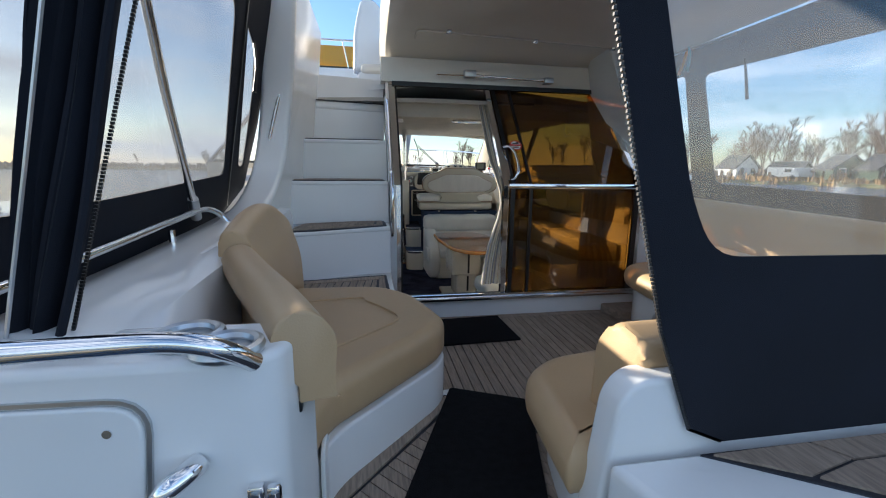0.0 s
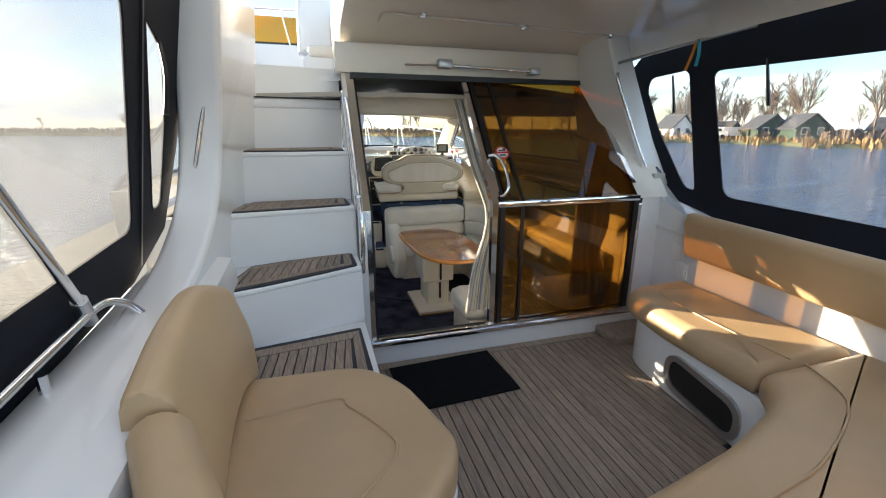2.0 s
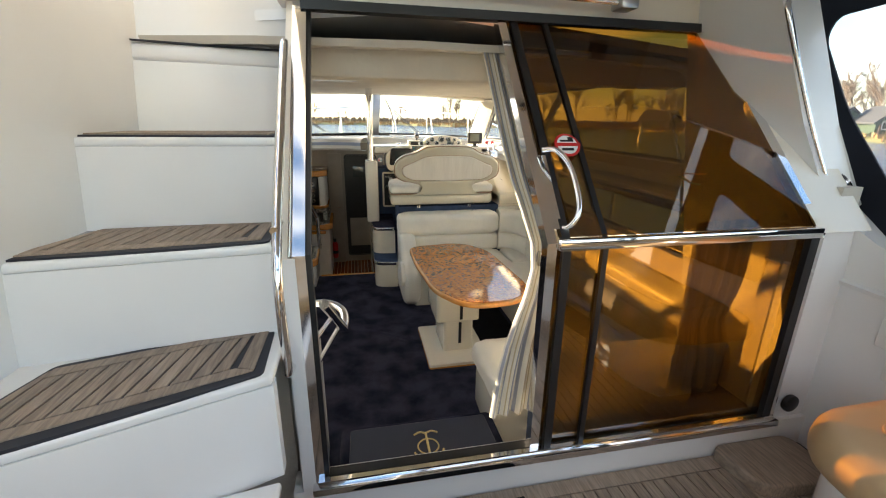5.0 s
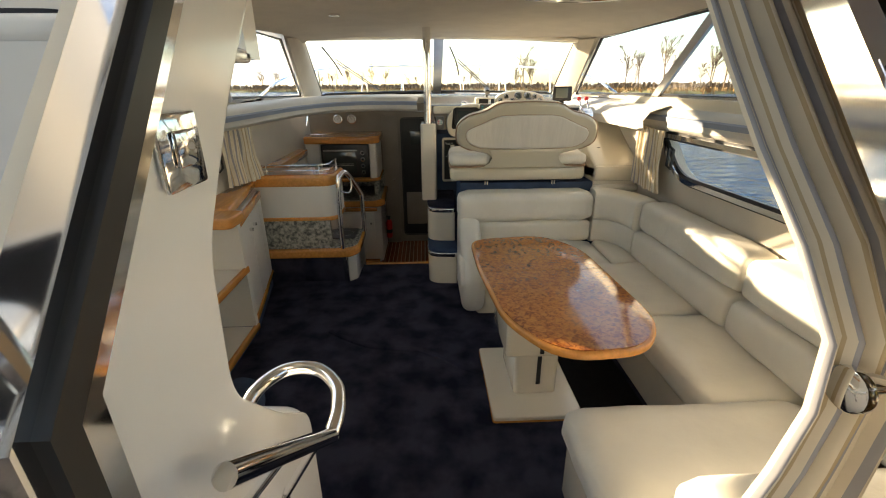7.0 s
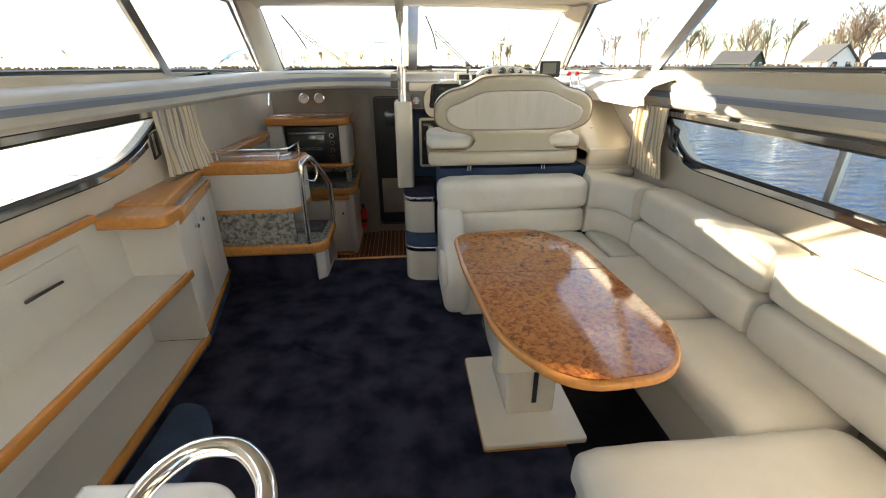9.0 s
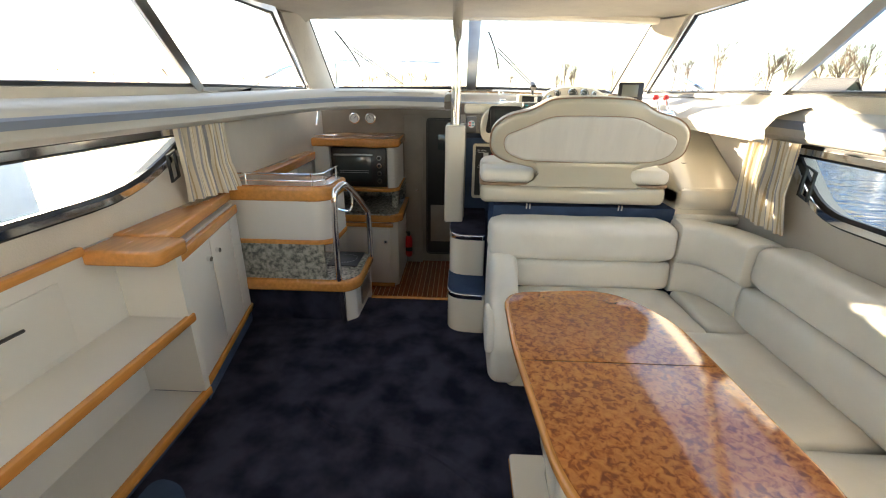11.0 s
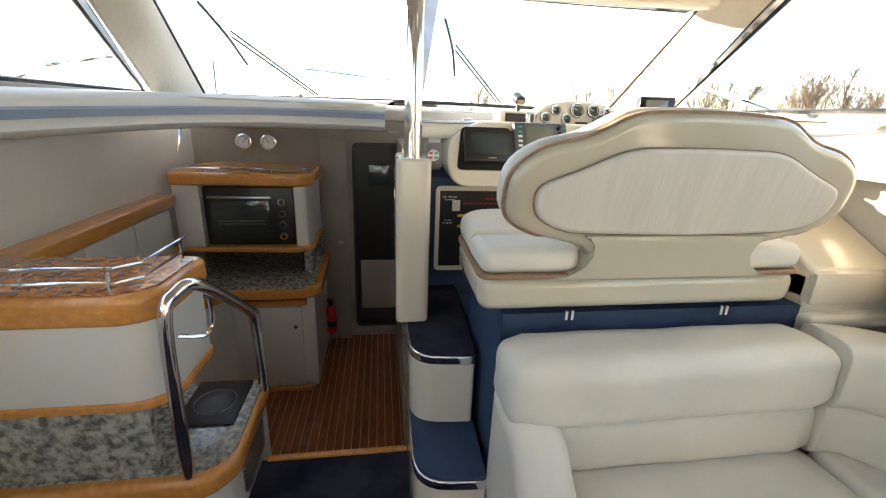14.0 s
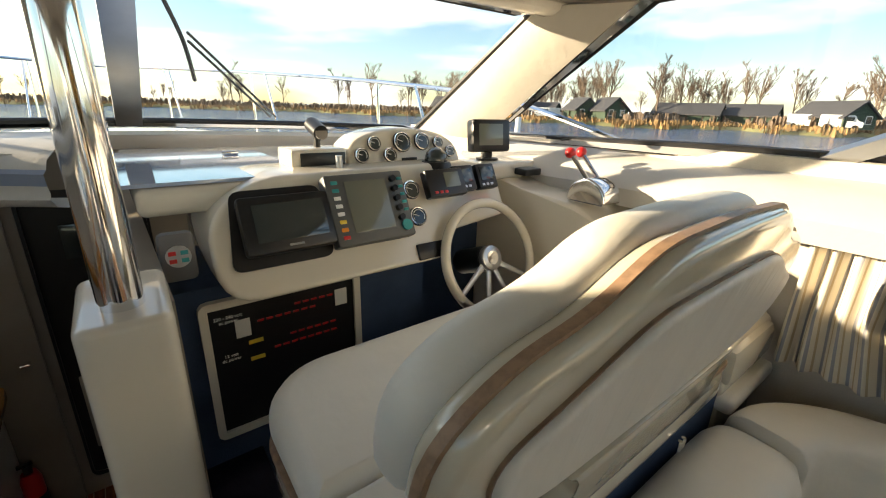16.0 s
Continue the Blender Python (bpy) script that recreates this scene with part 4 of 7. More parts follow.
# starboard bench wraps round to the transom
BASE = [(1.40, 2.45), (0.98, 2.45), (0.90, 2.30), (0.86, 1.98), (0.84, 1.55), (0.70, 1.30), (0.30, 1.18), (-0.30, 1.06), (-0.40, 0.60), (1.40, 0.60)]
sb = thing("cockpit_bench", "tan vinyl wraparound bench on a white base", "bench", (0.9, 1.6, CZ))
BM = Matrix.Translation((-0.9, -1.6, -CZ))
part("base", turned(prism(round_poly(BASE, 0.12, 6), CZ, 0.73, "z", 0.01), BM), GEL, sb, "white moulded plinth")
part("seat_cushion", turned(cushion(round_poly([(1.40, 2.52), (1.02, 2.52), (0.86, 2.42), (0.80, 2.10), (0.79, 1.50), (1.40, 1.50)], [0.02, 0.14, 0.16, 0.2, 0.02, 0.02], 6), 0.72, 0.875, 0.068), BM), TAN, sb)
part("seat_cushion", turned(cushion(round_poly([(0.785, 1.49), (1.40, 1.49), (1.40, 0.60), (-0.45, 0.58), (-0.42, 0.98), (-0.30, 1.09), (0.30, 1.21), (0.66, 1.34)], [0.04, 0.02, 0.02, 0.02, 0.08, 0.08, 0.1, 0.1], 6), 0.72, 0.885, 0.068), BM), TAN, sb)
part("piping", turned(tube([(1.34, 2.34, 0.877), (1.12, 2.38, 0.878), (1.03, 2.28, 0.878), (0.99, 1.95, 0.878), (1.0, 1.52, 0.877)], 0.005, 6), BM), TAN, sb)
part("piping", turned(tube([(1.0, 1.46, 0.887), (0.86, 1.22, 0.888), (0.45, 1.04, 0.888), (0.05, 0.95, 0.888), (-0.08, 0.72, 0.887)], 0.005, 6), BM), TAN, sb)
part("backrest", turned(bolster([(1.40, 2.48, 1.05), (1.40, 1.7, 1.03), (1.40, 0.8, 1.01)], round_poly([(0.06, 0.0), (-0.03, 0.0), (-0.02, 0.26), (0.06, 0.31), (0.11, 0.27)], 0.04, 4)), BM), TAN, sb, "long padded tan backrest")
part("backrest", turned(bolster([(1.36, 0.72, 0.83), (0.6, 0.71, 0.83), (-0.05, 0.70, 0.83), (-0.29, 0.69, 0.83)], [(-u, w) for u, w in round_poly([(0.02, 0.0), (-0.08, 0.0), (-0.07, 0.24), (0.0, 0.33), (0.12, 0.31), (0.13, 0.24), (0.03, 0.22)], 0.04, 4)]), BM), TAN, sb, "rolled aft backrest")
hole = round_poly([(1.56, 0.43), (2.02, 0.47), (2.02, 0.66), (1.56, 0.62)], 0.10, 6)
HX = lambda y: 0.828 + 0.08 * max(0, y - 1.6)
part("recess_rim", turned(frame_bar([(HX(y) - 0.004, y, z) for y, z in hole], 0.035, 0.022, (1, 0, 0)), BM), ALU, sb, "grey oval rim")
bmh = prism(hole, 0.0, 0.004, "x")
for v in bmh.verts:
    v.co.x += HX(v.co.y) - 0.006
part("recess", turned(bmh, BM), BLACK, sb, "dark oval locker opening")
for y0, z0 in ((2.60, 1.04), (2.55, 0.92)):
    o = thing("outlet_cover", "square white outlet cover on the cockpit side", "outlet", (1.425, y0, z0))
    part("cover", box(-0.015, 0.0, -0.05, 0.05, -0.06, 0.06, 0.008), WHITE, o)
    part("flap", box(-0.022, -0.015, -0.035, 0.035, -0.03, 0.045, 0.004), WHITE, o)
dr = thing("drain_cap", "round black deck fitting low on the bulkhead", "fitting", (1.30, 2.795, 0.62))
part("cap", disc((0, 0, 0), 0.04, 0.02, "y", 20, bev=0.004), BLACK, dr)
tagged(part("door_mat", turned(box(-0.34, 0.34, -0.23, 0.23, 0, 0.012, 0.004), pose(-0.28, 2.49, CZ + 0.004, 0, 0, 3)), MATBLACK), "plain black door mat on the teak sole", "mat")
tagged(part("runner_mat", prism(round_poly([(-0.57, 1.46), (-0.25, 1.31), (-0.44, 0.62), (-0.90, 0.66)], 0.02), 0.552, 0.566, "z", 0.004), MATBLACK), "black ribbed runner mat in the stern passage", "mat")
plat = thing("passage_step", "raised teak-topped step in the stern passage", "step", (-0.7, 0.9, CZ), kind="structure")
PL = Matrix.Translation((0.7, -0.9, -CZ))
part("body", turned(prism([(-1.12, -0.3), (-1.12, 0.95), (-0.60, 1.50), (-0.55, 1.50), (-0.20, 1.30), (-0.20, -0.3)], CZ - 0.01, 0.535, "z", 0.008), PL), GEL, plat)
part("seam_bed", turned(prism([(-1.06, -0.3), (-1.06, 0.93), (-0.60, 1.44), (-0.28, 1.28), (-0.28, -0.3)], 0.535, 0.541), PL), CAULK, plat)
for k in range(15):
    u = 0.06 + k * 0.064
    ax, ay = -1.02 + u * 0.46, 0.90 + u * 0.52
    part("plank", turned(prism([(ax + 0.01, ay - 0.05), (ax + 0.037, ay - 0.02), (ax + 0.42, ay - 0.45), (ax + 0.393, ay - 0.48)], 0.541, 0.549), PL), TEAK, plat)
part("plank", turned(prism([(-1.05, 0.90), (-0.60, 1.42), (-0.57, 1.38), (-1.01, 0.87)], 0.541, 0.549), PL), TEAK, plat, "margin board")
stp = thing("corner_step", "small rounded teak step by the bench", "step", (1.12, 2.66, CZ))
part("body", prism(round_poly([(-0.16, -0.1), (0.2, -0.14), (0.2, 0.13), (-0.2, 0.13)], 0.06), 0.0, 0.06, "z", 0.01), TEAK, stp)

# ---- stern: transom, gate and their fittings ----
tm = thing("transom_locker", "white transom moulding with a hatch and pull handle", "locker", (-1.5, 0.25, 0.3))
TMt = Matrix.Translation((1.5, -0.25, -0.3))
part("body", turned(prism(round_poly([(-1.95, 0.50), (-1.13, 0.50), (-1.08, 0.53), (-1.04, 0.70), (-1.95, 0.70)], [0.02, 0.03, 0.03, 0.02, 0.02]), 0.3, 1.195, "z", 0.018, 3), TMt), GEL, tm)
part("hatch", turned(prism(round_poly([(-1.9, 0.55), (-1.36, 0.55), (-1.30, 1.125), (-1.9, 1.14)], 0.07), 0.490, 0.503, "y", 0.006), TMt), GEL, tm, "white hatch with rounded corners")
part("hatch_seal", turned(frame_bar([(x, 0.497, z) for x, z in round_poly([(-1.91, 0.54), (-1.352, 0.54), (-1.292, 1.133), (-1.91, 1.15)], 0.07)], 0.008, 0.008, (0, 1, 0)), TMt), ALU, tm)
part("screw", turned(disc((-1.362, 0.489, 1.078), 0.008, 0.004, "y", 12), TMt), CHROME, tm)
part("pull_handle", turned(tube([(-1.31, 0.49, 0.90), (-1.29, 0.455, 0.94), (-1.26, 0.45, 0.985), (-1.235, 0.47, 1.0), (-1.225, 0.495, 1.0)], 0.020, 12), TMt), CHROME, tm)
part("latch", turned(merged(box(-1.145, -1.115, 0.482, 0.502, 0.90, 0.945, 0.006), box(-1.112, -1.085, 0.485, 0.505, 0.895, 0.94, 0.008)), TMt), CHROME, tm)
part("catch", turned(box(-1.07, -1.058, 0.60, 0.625, 1.02, 1.05, 0.004), TMt), BLACK, tm)
part("top_rail", turned(tube([(-1.80, 0.44, 1.245), (-1.37, 0.445, 1.256), (-1.23, 0.45, 1.255), (-1.16, 0.46, 1.235), (-1.12, 0.51, 1.185)], 0.018, 12), TMt), CHROME, tm, "thick polished grab rail")
for x, y in ((-1.262, 0.60), (-1.172, 0.535)):
    ch = thing("cup_holder", "polished ring cup holder set in the coaming", "cup holder", (x, y, 1.19), group="cup holders")
    part("ring", tube([(0.055 * math.cos(a), 0.055 * math.sin(a), 0.018) for a in (k * math.pi / 12 for k in range(25))], 0.012, 8, False, True), ALU, ch)
    part("cup", disc((0, 0, 0.008), 0.05, 0.012, "z"), ALU, ch)
gt = thing("stern_pedestal", "white moulded stern pedestal beside the passage", "moulding", (0.4, 0.3, CZ))
GT = Matrix.Translation((-0.4, -0.3, -CZ))
part("body", turned(prism(round_poly([(-0.40, 0.50), (-0.34, 0.30), (-0.10, 0.05), (1.5, 0.05), (1.5, 0.50)], [0.02, 0.06, 0.08, 0.02, 0.02]), 0.3, 0.90, "z", 0.02, 3), GT), GEL, gt)
part("shoulder", turned(prism(round_poly([(-0.46, 0.3), (-0.375, 1.03), (-0.33, 1.08), (1.4, 1.08), (1.4, 0.3)], [0.01, 0.05, 0.04, 0.02, 0.01]), 0.515, 0.60, "y", 0.012, 3), GT), GEL, gt)
part("teak_top", turned(prism([(-0.18, 0.485), (0.26, 0.485), (0.9, 0.485), (0.9, 0.30), (0.10, 0.30)], 0.899, 0.905), GT), CAULK, gt)
for q in ([(-0.155, 0.475), (0.10, 0.478), (0.14, 0.415), (0.0, 0.385)], [(0.11, 0.478), (0.42, 0.478), (0.40, 0.415), (0.15, 0.415)], [(0.012, 0.378), (0.145, 0.407), (0.40, 0.407), (0.42, 0.312), (0.105, 0.312)]):
    part("plank", turned(prism(q, 0.905, 0.911), GT), TEAK, gt)
part("catch", turned(box(-0.395, -0.38, 0.42, 0.45, 0.80, 0.85, 0.004), GT), BLACK, gt)

# ---- canvas enclosure ----
def leaning(bm, base, lean):
    for v in bm.verts:
        v.co.x = v.co.x + base + lean * max(0, (v.co.z - 1.3))
    return bm


def canvas_panel(label, outer, holes, base, lean, milky):
    root = thing("canvas_enclosure", label, "canvas", (base, 1.5, 1.2))
    M = Matrix.Translation((-base, -1.5, -1.2))
    part("canvas", turned(leaning(panel_with_hole(0, outer, holes, 0.006), base, lean), M), CANVAS, root)
    for h in holes:
        no_shadow(part("clear_window", turned(leaning(prism(h, 0.002, 0.004, "x"), base, lean), M), VINYLHAZE if milky else VINYL, root))
        part("seam", turned(leaning(frame_bar([(0.003, y, z) for y, z in h], 0.012, 0.010, (1, 0, 0)), base, lean), M), CANVAS, root)
    return root, M


W1 = round_poly([(0.72, 1.41), (1.2, 1.42), (2.26, 1.48), (1.95, 2.28), (0.72, 2.28)], [0.08, 0.3, 0.08, 0.1, 0.08])
W2 = round_poly([(2.46, 1.52), (2.58, 1.53), (2.48, 1.95), (2.36, 2.16), (2.14, 2.24)], [0.04, 0.05, 0.1, 0.05, 0.04])
pc, PCM = canvas_panel("black canvas side curtain with milky clear windows, port side", [(0.64, 1.16), (1.2, 1.17), (2.3, 1.25), (2.68, 1.40), (2.70, 1.80), (2.60, 2.30), (2.5, 2.45), (0.64, 2.45)], [W1, W2], -1.745, 0.27, True)
part("zip", turned(leaning(frame_bar([(0.01, y, z) for y, z in ((2.38, 1.3), (2.2, 1.9), (2.05, 2.4))], 0.014, 0.012, (1, 0, 0), False), -1.745, 0.27), PCM), BLACK, pc)
S1 = round_poly([(2.67, 1.45), (2.77, 1.46), (3.08, 1.85), (3.25, 2.16), (3.22, 2.25), (2.86, 2.27)], [0.04, 0.06, 0.1, 0.05, 0.05, 0.06])
S2 = round_poly([(-0.1, 1.38), (2.46, 1.44), (2.68, 2.24), (-0.1, 2.18)], [0.06, 0.08, 0.08, 0.06])
sc, SCM = canvas_panel("black canvas side curtain with clear windows, starboard side", [(-0.5, 1.18), (2.2, 1.24), (2.80, 1.36), (2.98, 1.50), (3.45, 2.32), (3.3, 2.44), (-0.5, 2.50)], [S1, S2], 1.56, -0.02, False)
for y, z, root, M, x in ((2.32, 2.26, sc, SCM, 1.535), (3.0, 2.24, sc, SCM, 1.535), (1.3, 2.30, pc, PCM, -1.44), (2.3, 2.18, pc, PCM, -1.50)):
    part("tie_strap", turned(tube([(x, y, z), (x + 0.01, y - 0.02, z - 0.12), (x, y - 0.06, z - 0.26)], lambda u: 0.007 + 0.004 * u, 6, True), M), BLACK, root)
# aft flap, unzipped and hanging on the starboard side of the passage
FL = [(-0.56, 2.25), (-0.47, 1.83), (-0.38, 1.48), (-0.30, 1.20), (-0.20, 0.96), (-0.11, 0.92), (0.25, 0.92), (0.6, 0.92), (1.5, 0.95), (1.5, 2.25)]
FW = round_poly([(-0.46, 2.15), (-0.36, 1.80), (-0.27, 1.48), (-0.20, 1.36), (1.4, 1.34), (1.4, 2.15)], [0.05, 0.1, 0.10, 0.07, 0.05, 0.05])
af = thing("canvas_flap", "black canvas stern flap with a rain-spotted clear window", "canvas", (0.3, 0.55, 1.05))
AM = Matrix.Translation((-0.3, -0.55, -1.05))
part("canvas", turned(panel_with_hole(0.50, FL, [FW], 0.006, "y"), AM), CANVAS, af)
no_shadow(part("clear_window", turned(prism(FW, 0.502, 0.504, "y"), AM), VINYL, af, "clear vinyl window with rain drops"))
rr = random.Random(9)
drops = bmesh.new()
for i in range(420):
    x, z = rr.uniform(-0.2, 0.75), rr.uniform(1.34, 2.1)
    if x < -0.42 + 0.25 * (2.15 - z) / 0.8:
        continue
    q = bmesh.ops.create_icosphere(drops, subdivisions=1, radius=rr.uniform(0.0012, 0.0032))
    bmesh.ops.transform(drops, matrix=Matrix.Translation((x, 0.500, z)) @ Matrix.Diagonal((1, 0.5, 1.2, 1)), verts=q["verts"])
dp = part("rain_drops", turned(drops, AM), GLASS, af)
tagged(dp, kind="stuff")
zp = bmesh.new()
for a, b in zip(FL[:5], FL[1:6]):
    for k in range(34):
        u = k / 34
        q = bmesh.ops.create_cube(zp, size=0.006)
        bmesh.ops.translate(zp, vec=(a[0] + (b[0] - a[0]) * u - 0.004, 0.503, a[1] + (b[1] - a[1]) * u), verts=q["verts"])
tagged(part("zip_teeth", turned(zp, AM), BLACK, af), kind="stuff")
# gathered flap to port of the passage
gc = thing("gathered_canvas", "black canvas flap gathered beside the stern passage", "canvas", (-1.56, 0.66, 1.10))
GCM = Matrix.Translation((1.56, -0.66, -1.10))
rows = []
for k in range(49):
    u = k / 48
    fold = 0.030 * math.sin(u * 17) + 0.014 * math.sin(u * 41 + 1)
    rows.append([(-1.635 + 0.26 * w + u * (0.095 + 0.13 * w) + 0.008 * math.sin(w * 9 + u * 6), 0.66 + fold * (0.6 + 0.5 * w) + 0.02 * w, 1.10 + 1.35 * w) for w in (j / 12 for j in range(13))])
part("cloth", turned(sheet(rows, 0.006), GCM), CANVAS, gc)
part("binding", turned(tube([rows[-1][j] for j in range(13)], 0.008, 6), GCM), CANVAS, gc, "stitched black edge binding")
zt = bmesh.new()
for j in range(190):
    w = j / 190
    q = bmesh.ops.create_cube(zt, size=0.006)
    bmesh.ops.translate(zt, vec=(-1.635 + 0.26 * w + 0.095 + 0.13 * w + 0.010, 0.66 + 0.02 * w, 1.10 + 1.35 * w), verts=q["verts"])
tagged(part("zip_teeth", turned(zt, GCM), BLACK, gc), kind="stuff")
part("strap", turned(tube([(-1.57, 0.60, 1.22), (-1.46, 0.60, 1.66), (-1.33, 0.60, 2.2)], 0.004, 6), GCM), ALU, gc, "pale edge cord")
pr = thing("rail_port", "stainless rail along the port coaming", "rail", (-1.68, 1.2, 1.2))
RM = Matrix.Translation((1.68, -1.2, -1.2))
part("tube", turned(tube([(-1.66, -0.2, 1.27), (-1.66, 0.8, 1.285), (-1.665, 1.6, 1.325), (-1.66, 1.84, 1.335), (-1.62, 1.90, 1.31), (-1.58, 1.91, 1.26)], 0.014, 10), RM), CHROME, pr)
for y in (0.4, 1.5):
    part("stanchion", turned(tube([(-1.66, y, 1.20), (-1.66, y, 1.29)], 0.013, 8, False), RM), CHROME, pr)
pl = thing("canopy_pole", "slanting stainless canopy pole on the port rail", "pole", (-1.68, 1.80, 1.32))
part("pole", tube([(0, 0, 0), (0.10, -0.42, 0.45), (0.22, -0.85, 0.95)], 0.015, 10, False), CHROME, pl)
part("clamp", tube([(0.0, 0.0, -0.02), (0.015, -0.06, 0.07)], 0.022, 10, False), ALU, pl)
for x0, pts in ((-1, [(-1.60, 2.68, 1.50), (-1.565, 2.62, 1.53), (-1.465, 2.60, 1.89), (-1.375, 2.60, 2.18), (-1.37, 2.66, 2.22)]), (1, [(1.44, 2.99, 1.42), (1.44, 2.95, 1.46), (1.30, 3.02, 1.80), (1.14, 3.08, 2.20), (1.16, 3.11, 2.25)])):
    r = thing("grab_bar", "long curved stainless grab bar on the cockpit side", "handrail", pts[0], group="cockpit grab bars")
    part("bar", turned(tube(pts, 0.012, 10), Matrix.Translation(-Vector(pts[0]))), CHROME, r)
st = thing("grab_bar", "tall stainless grab bar beside the sliding door", "handrail", (-0.76, 2.7, 1.0))
part("bar", turned(tube([(-0.76, 2.80, 1.04), (-0.76, 2.73, 1.06), (-0.755, 2.715, 1.12), (-0.755, 2.72, 1.42), (-0.755, 3.02, 1.80), (-0.755, 3.22, 2.02), (-0.76, 3.30, 2.06)], 0.014, 10), Matrix.Translation((0.76, -2.7, -1.0))), CHROME, st)
part("standoff", turned(tube([(-0.76, 2.75, 1.50), (-0.76, 2.86, 1.50)], 0.012, 8, False), Matrix.Translation((0.76, -2.7, -1.0))), CHROME, st)
rb = thing("rolled_strap", "orange and turquoise strap tied under the canopy", "strap", (1.42, 2.72, 2.36))
part("orange_tail", tube([(0, 0, 0.06), (0.0, 0.02, -0.02), (-0.01, 0.05, -0.12)], 0.012, 6, True, False, 0.3), ORANGE, rb)
part("blue_tail", tube([(0.0, -0.02, 0.06), (0.0, -0.03, -0.03), (0.0, -0.02, -0.10)], 0.014, 6, True, False, 0.3), CYAN, rb)
part("bar", tube([(-0.28, 0.38, -0.04), (0.0, 0.0, 0.05), (0.12, -0.3, 0.09)], 0.010, 8, False), ALU, rb)

# ---- flybridge glimpsed up the stairs ----
fb = thing("flybridge_chair", "white moulded helm seat on the flybridge", "seat", (-0.90, 4.1, 2.07))
part("seat_back", prism(round_poly([(-0.14, 0.36), (0.14, 0.36), (0.14, 0.92), (0.06, 1.0), (-0.06, 1.0), (-0.13, 0.72)], [0.02, 0.02, 0.08, 0.06, 0.08, 0.1]), -0.02, 0.16, "y", 0.04, 3), GEL, fb, "tall rounded white seat back")
part("seat_shell", prism(round_poly([(-0.13, 0.16), (0.14, 0.16), (0.14, 0.36), (-0.10, 0.36)], 0.06), -0.06, 0.42, "y", 0.03, 3), GEL, fb)
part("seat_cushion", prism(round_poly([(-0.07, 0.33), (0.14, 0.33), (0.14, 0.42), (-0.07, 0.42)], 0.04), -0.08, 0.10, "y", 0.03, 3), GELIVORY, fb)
part("pedestal", disc((0.07, 0.10, 0.085), 0.05, 0.17, "z"), ALU, fb)
part("slide_knob", disc((0.0, -0.02, 0.11), 0.02, 0.03, "y", 12), BLACK, fb)
struct("flybridge_floor", box(-1.46, 1.2, 5.0, 6.6, 2.33, 2.36), GEL, "white flybridge deck", "deck")
struct("flybridge_wall", merged(box(-1.64, -0.5, 4.96, 5.0, 2.06, 2.63), box(-1.64, -1.56, 3.62, 4.96, 2.06, 2.60)), GEL, "low white flybridge side", "wall")
ws = thing("flybridge_screen", "amber acrylic wind screen on the flybridge", "screen", (-1.2, 4.97, 2.63))
part("panel", box(-0.40, 0.7, 0.0, 0.008, 0.02, 0.24), AMBER, ws)
part("panel_seal", box(-0.42, 0.72, -0.004, 0.012, 0.0, 0.02), BLACK, ws)
part("rail", tube([(-0.46, 0, 0.30), (0.7, 0, 0.30)], 0.012, 8, False), CHROME, ws)
for x in (-0.30, 0.08):
    part("post", tube([(x, -0.02, 0.0), (x - 0.06, -0.02, 0.30)], 0.009, 8, False), CHROME, ws)
# ---- cockpit planking ----
pk = thing("teak_decking", "weathered teak planking with black caulked seams", "decking", (0, 2, CZ - 0.012), kind="structure")
PKM = Matrix.Translation((0, -2, -CZ + 0.012))
pw = 0.052
for i in range(46):
    x = -1.12 + i * pw
    if x < -0.60:
        y0, y1 = 1.75 if x > -0.72 else 2.3, 2.72
        y0 = 0.5 if -0.72 > x else y0
    else:
        y0, y1 = 0.3, 2.72
    if x > 0.80:
        y0 = 1.6
    part("plank", turned(box(x + 0.003, x + pw - 0.003, y0, y1, CZ - 0.012, CZ), PKM), TEAK, pk)
part("plank", turned(box(-0.80, 1.36, 2.725, 2.79, CZ - 0.012, CZ + 0.001), PKM), TEAK, pk, "margin board")

# ---- saloon: settee ----
def soft_box(x0, x1, y0, y1, z0, z1, r=0.05, seg=4, pillow=0.012, cuts=0):
    bm = box(x0, x1, y0, y1, z0, z1)
    if cuts:
        bmesh.ops.subdivide_edges(bm, edges=bm.edges[:], cuts=cuts, use_grid_fill=True)
        hx, hy, hz = (x1 - x0) / 2, (y1 - y0) / 2, (z1 - z0) / 2
        for v in bm.verts:
            rr = min(r, hx, hy, hz)
            p = Vector((v.co.x, v.co.y, v.co.z))
            inner = Vector((max(x0 + rr, min(x1 - rr, p.x)), max(y0 + rr, min(y1 - rr, p.y)), max(z0 + rr, min(z1 - rr, p.z))))
            d = p - inner
            if d.length > 1e-6:
                v.co = inner + d.normalized() * rr
            v.co += noise.noise_vector(v.co * 9) * pillow * 0.5
        return bm
    return soften(bm, min(r, (x1 - x0) * 0.48, (y1 - y0) * 0.48, (z1 - z0) * 0.48), seg)


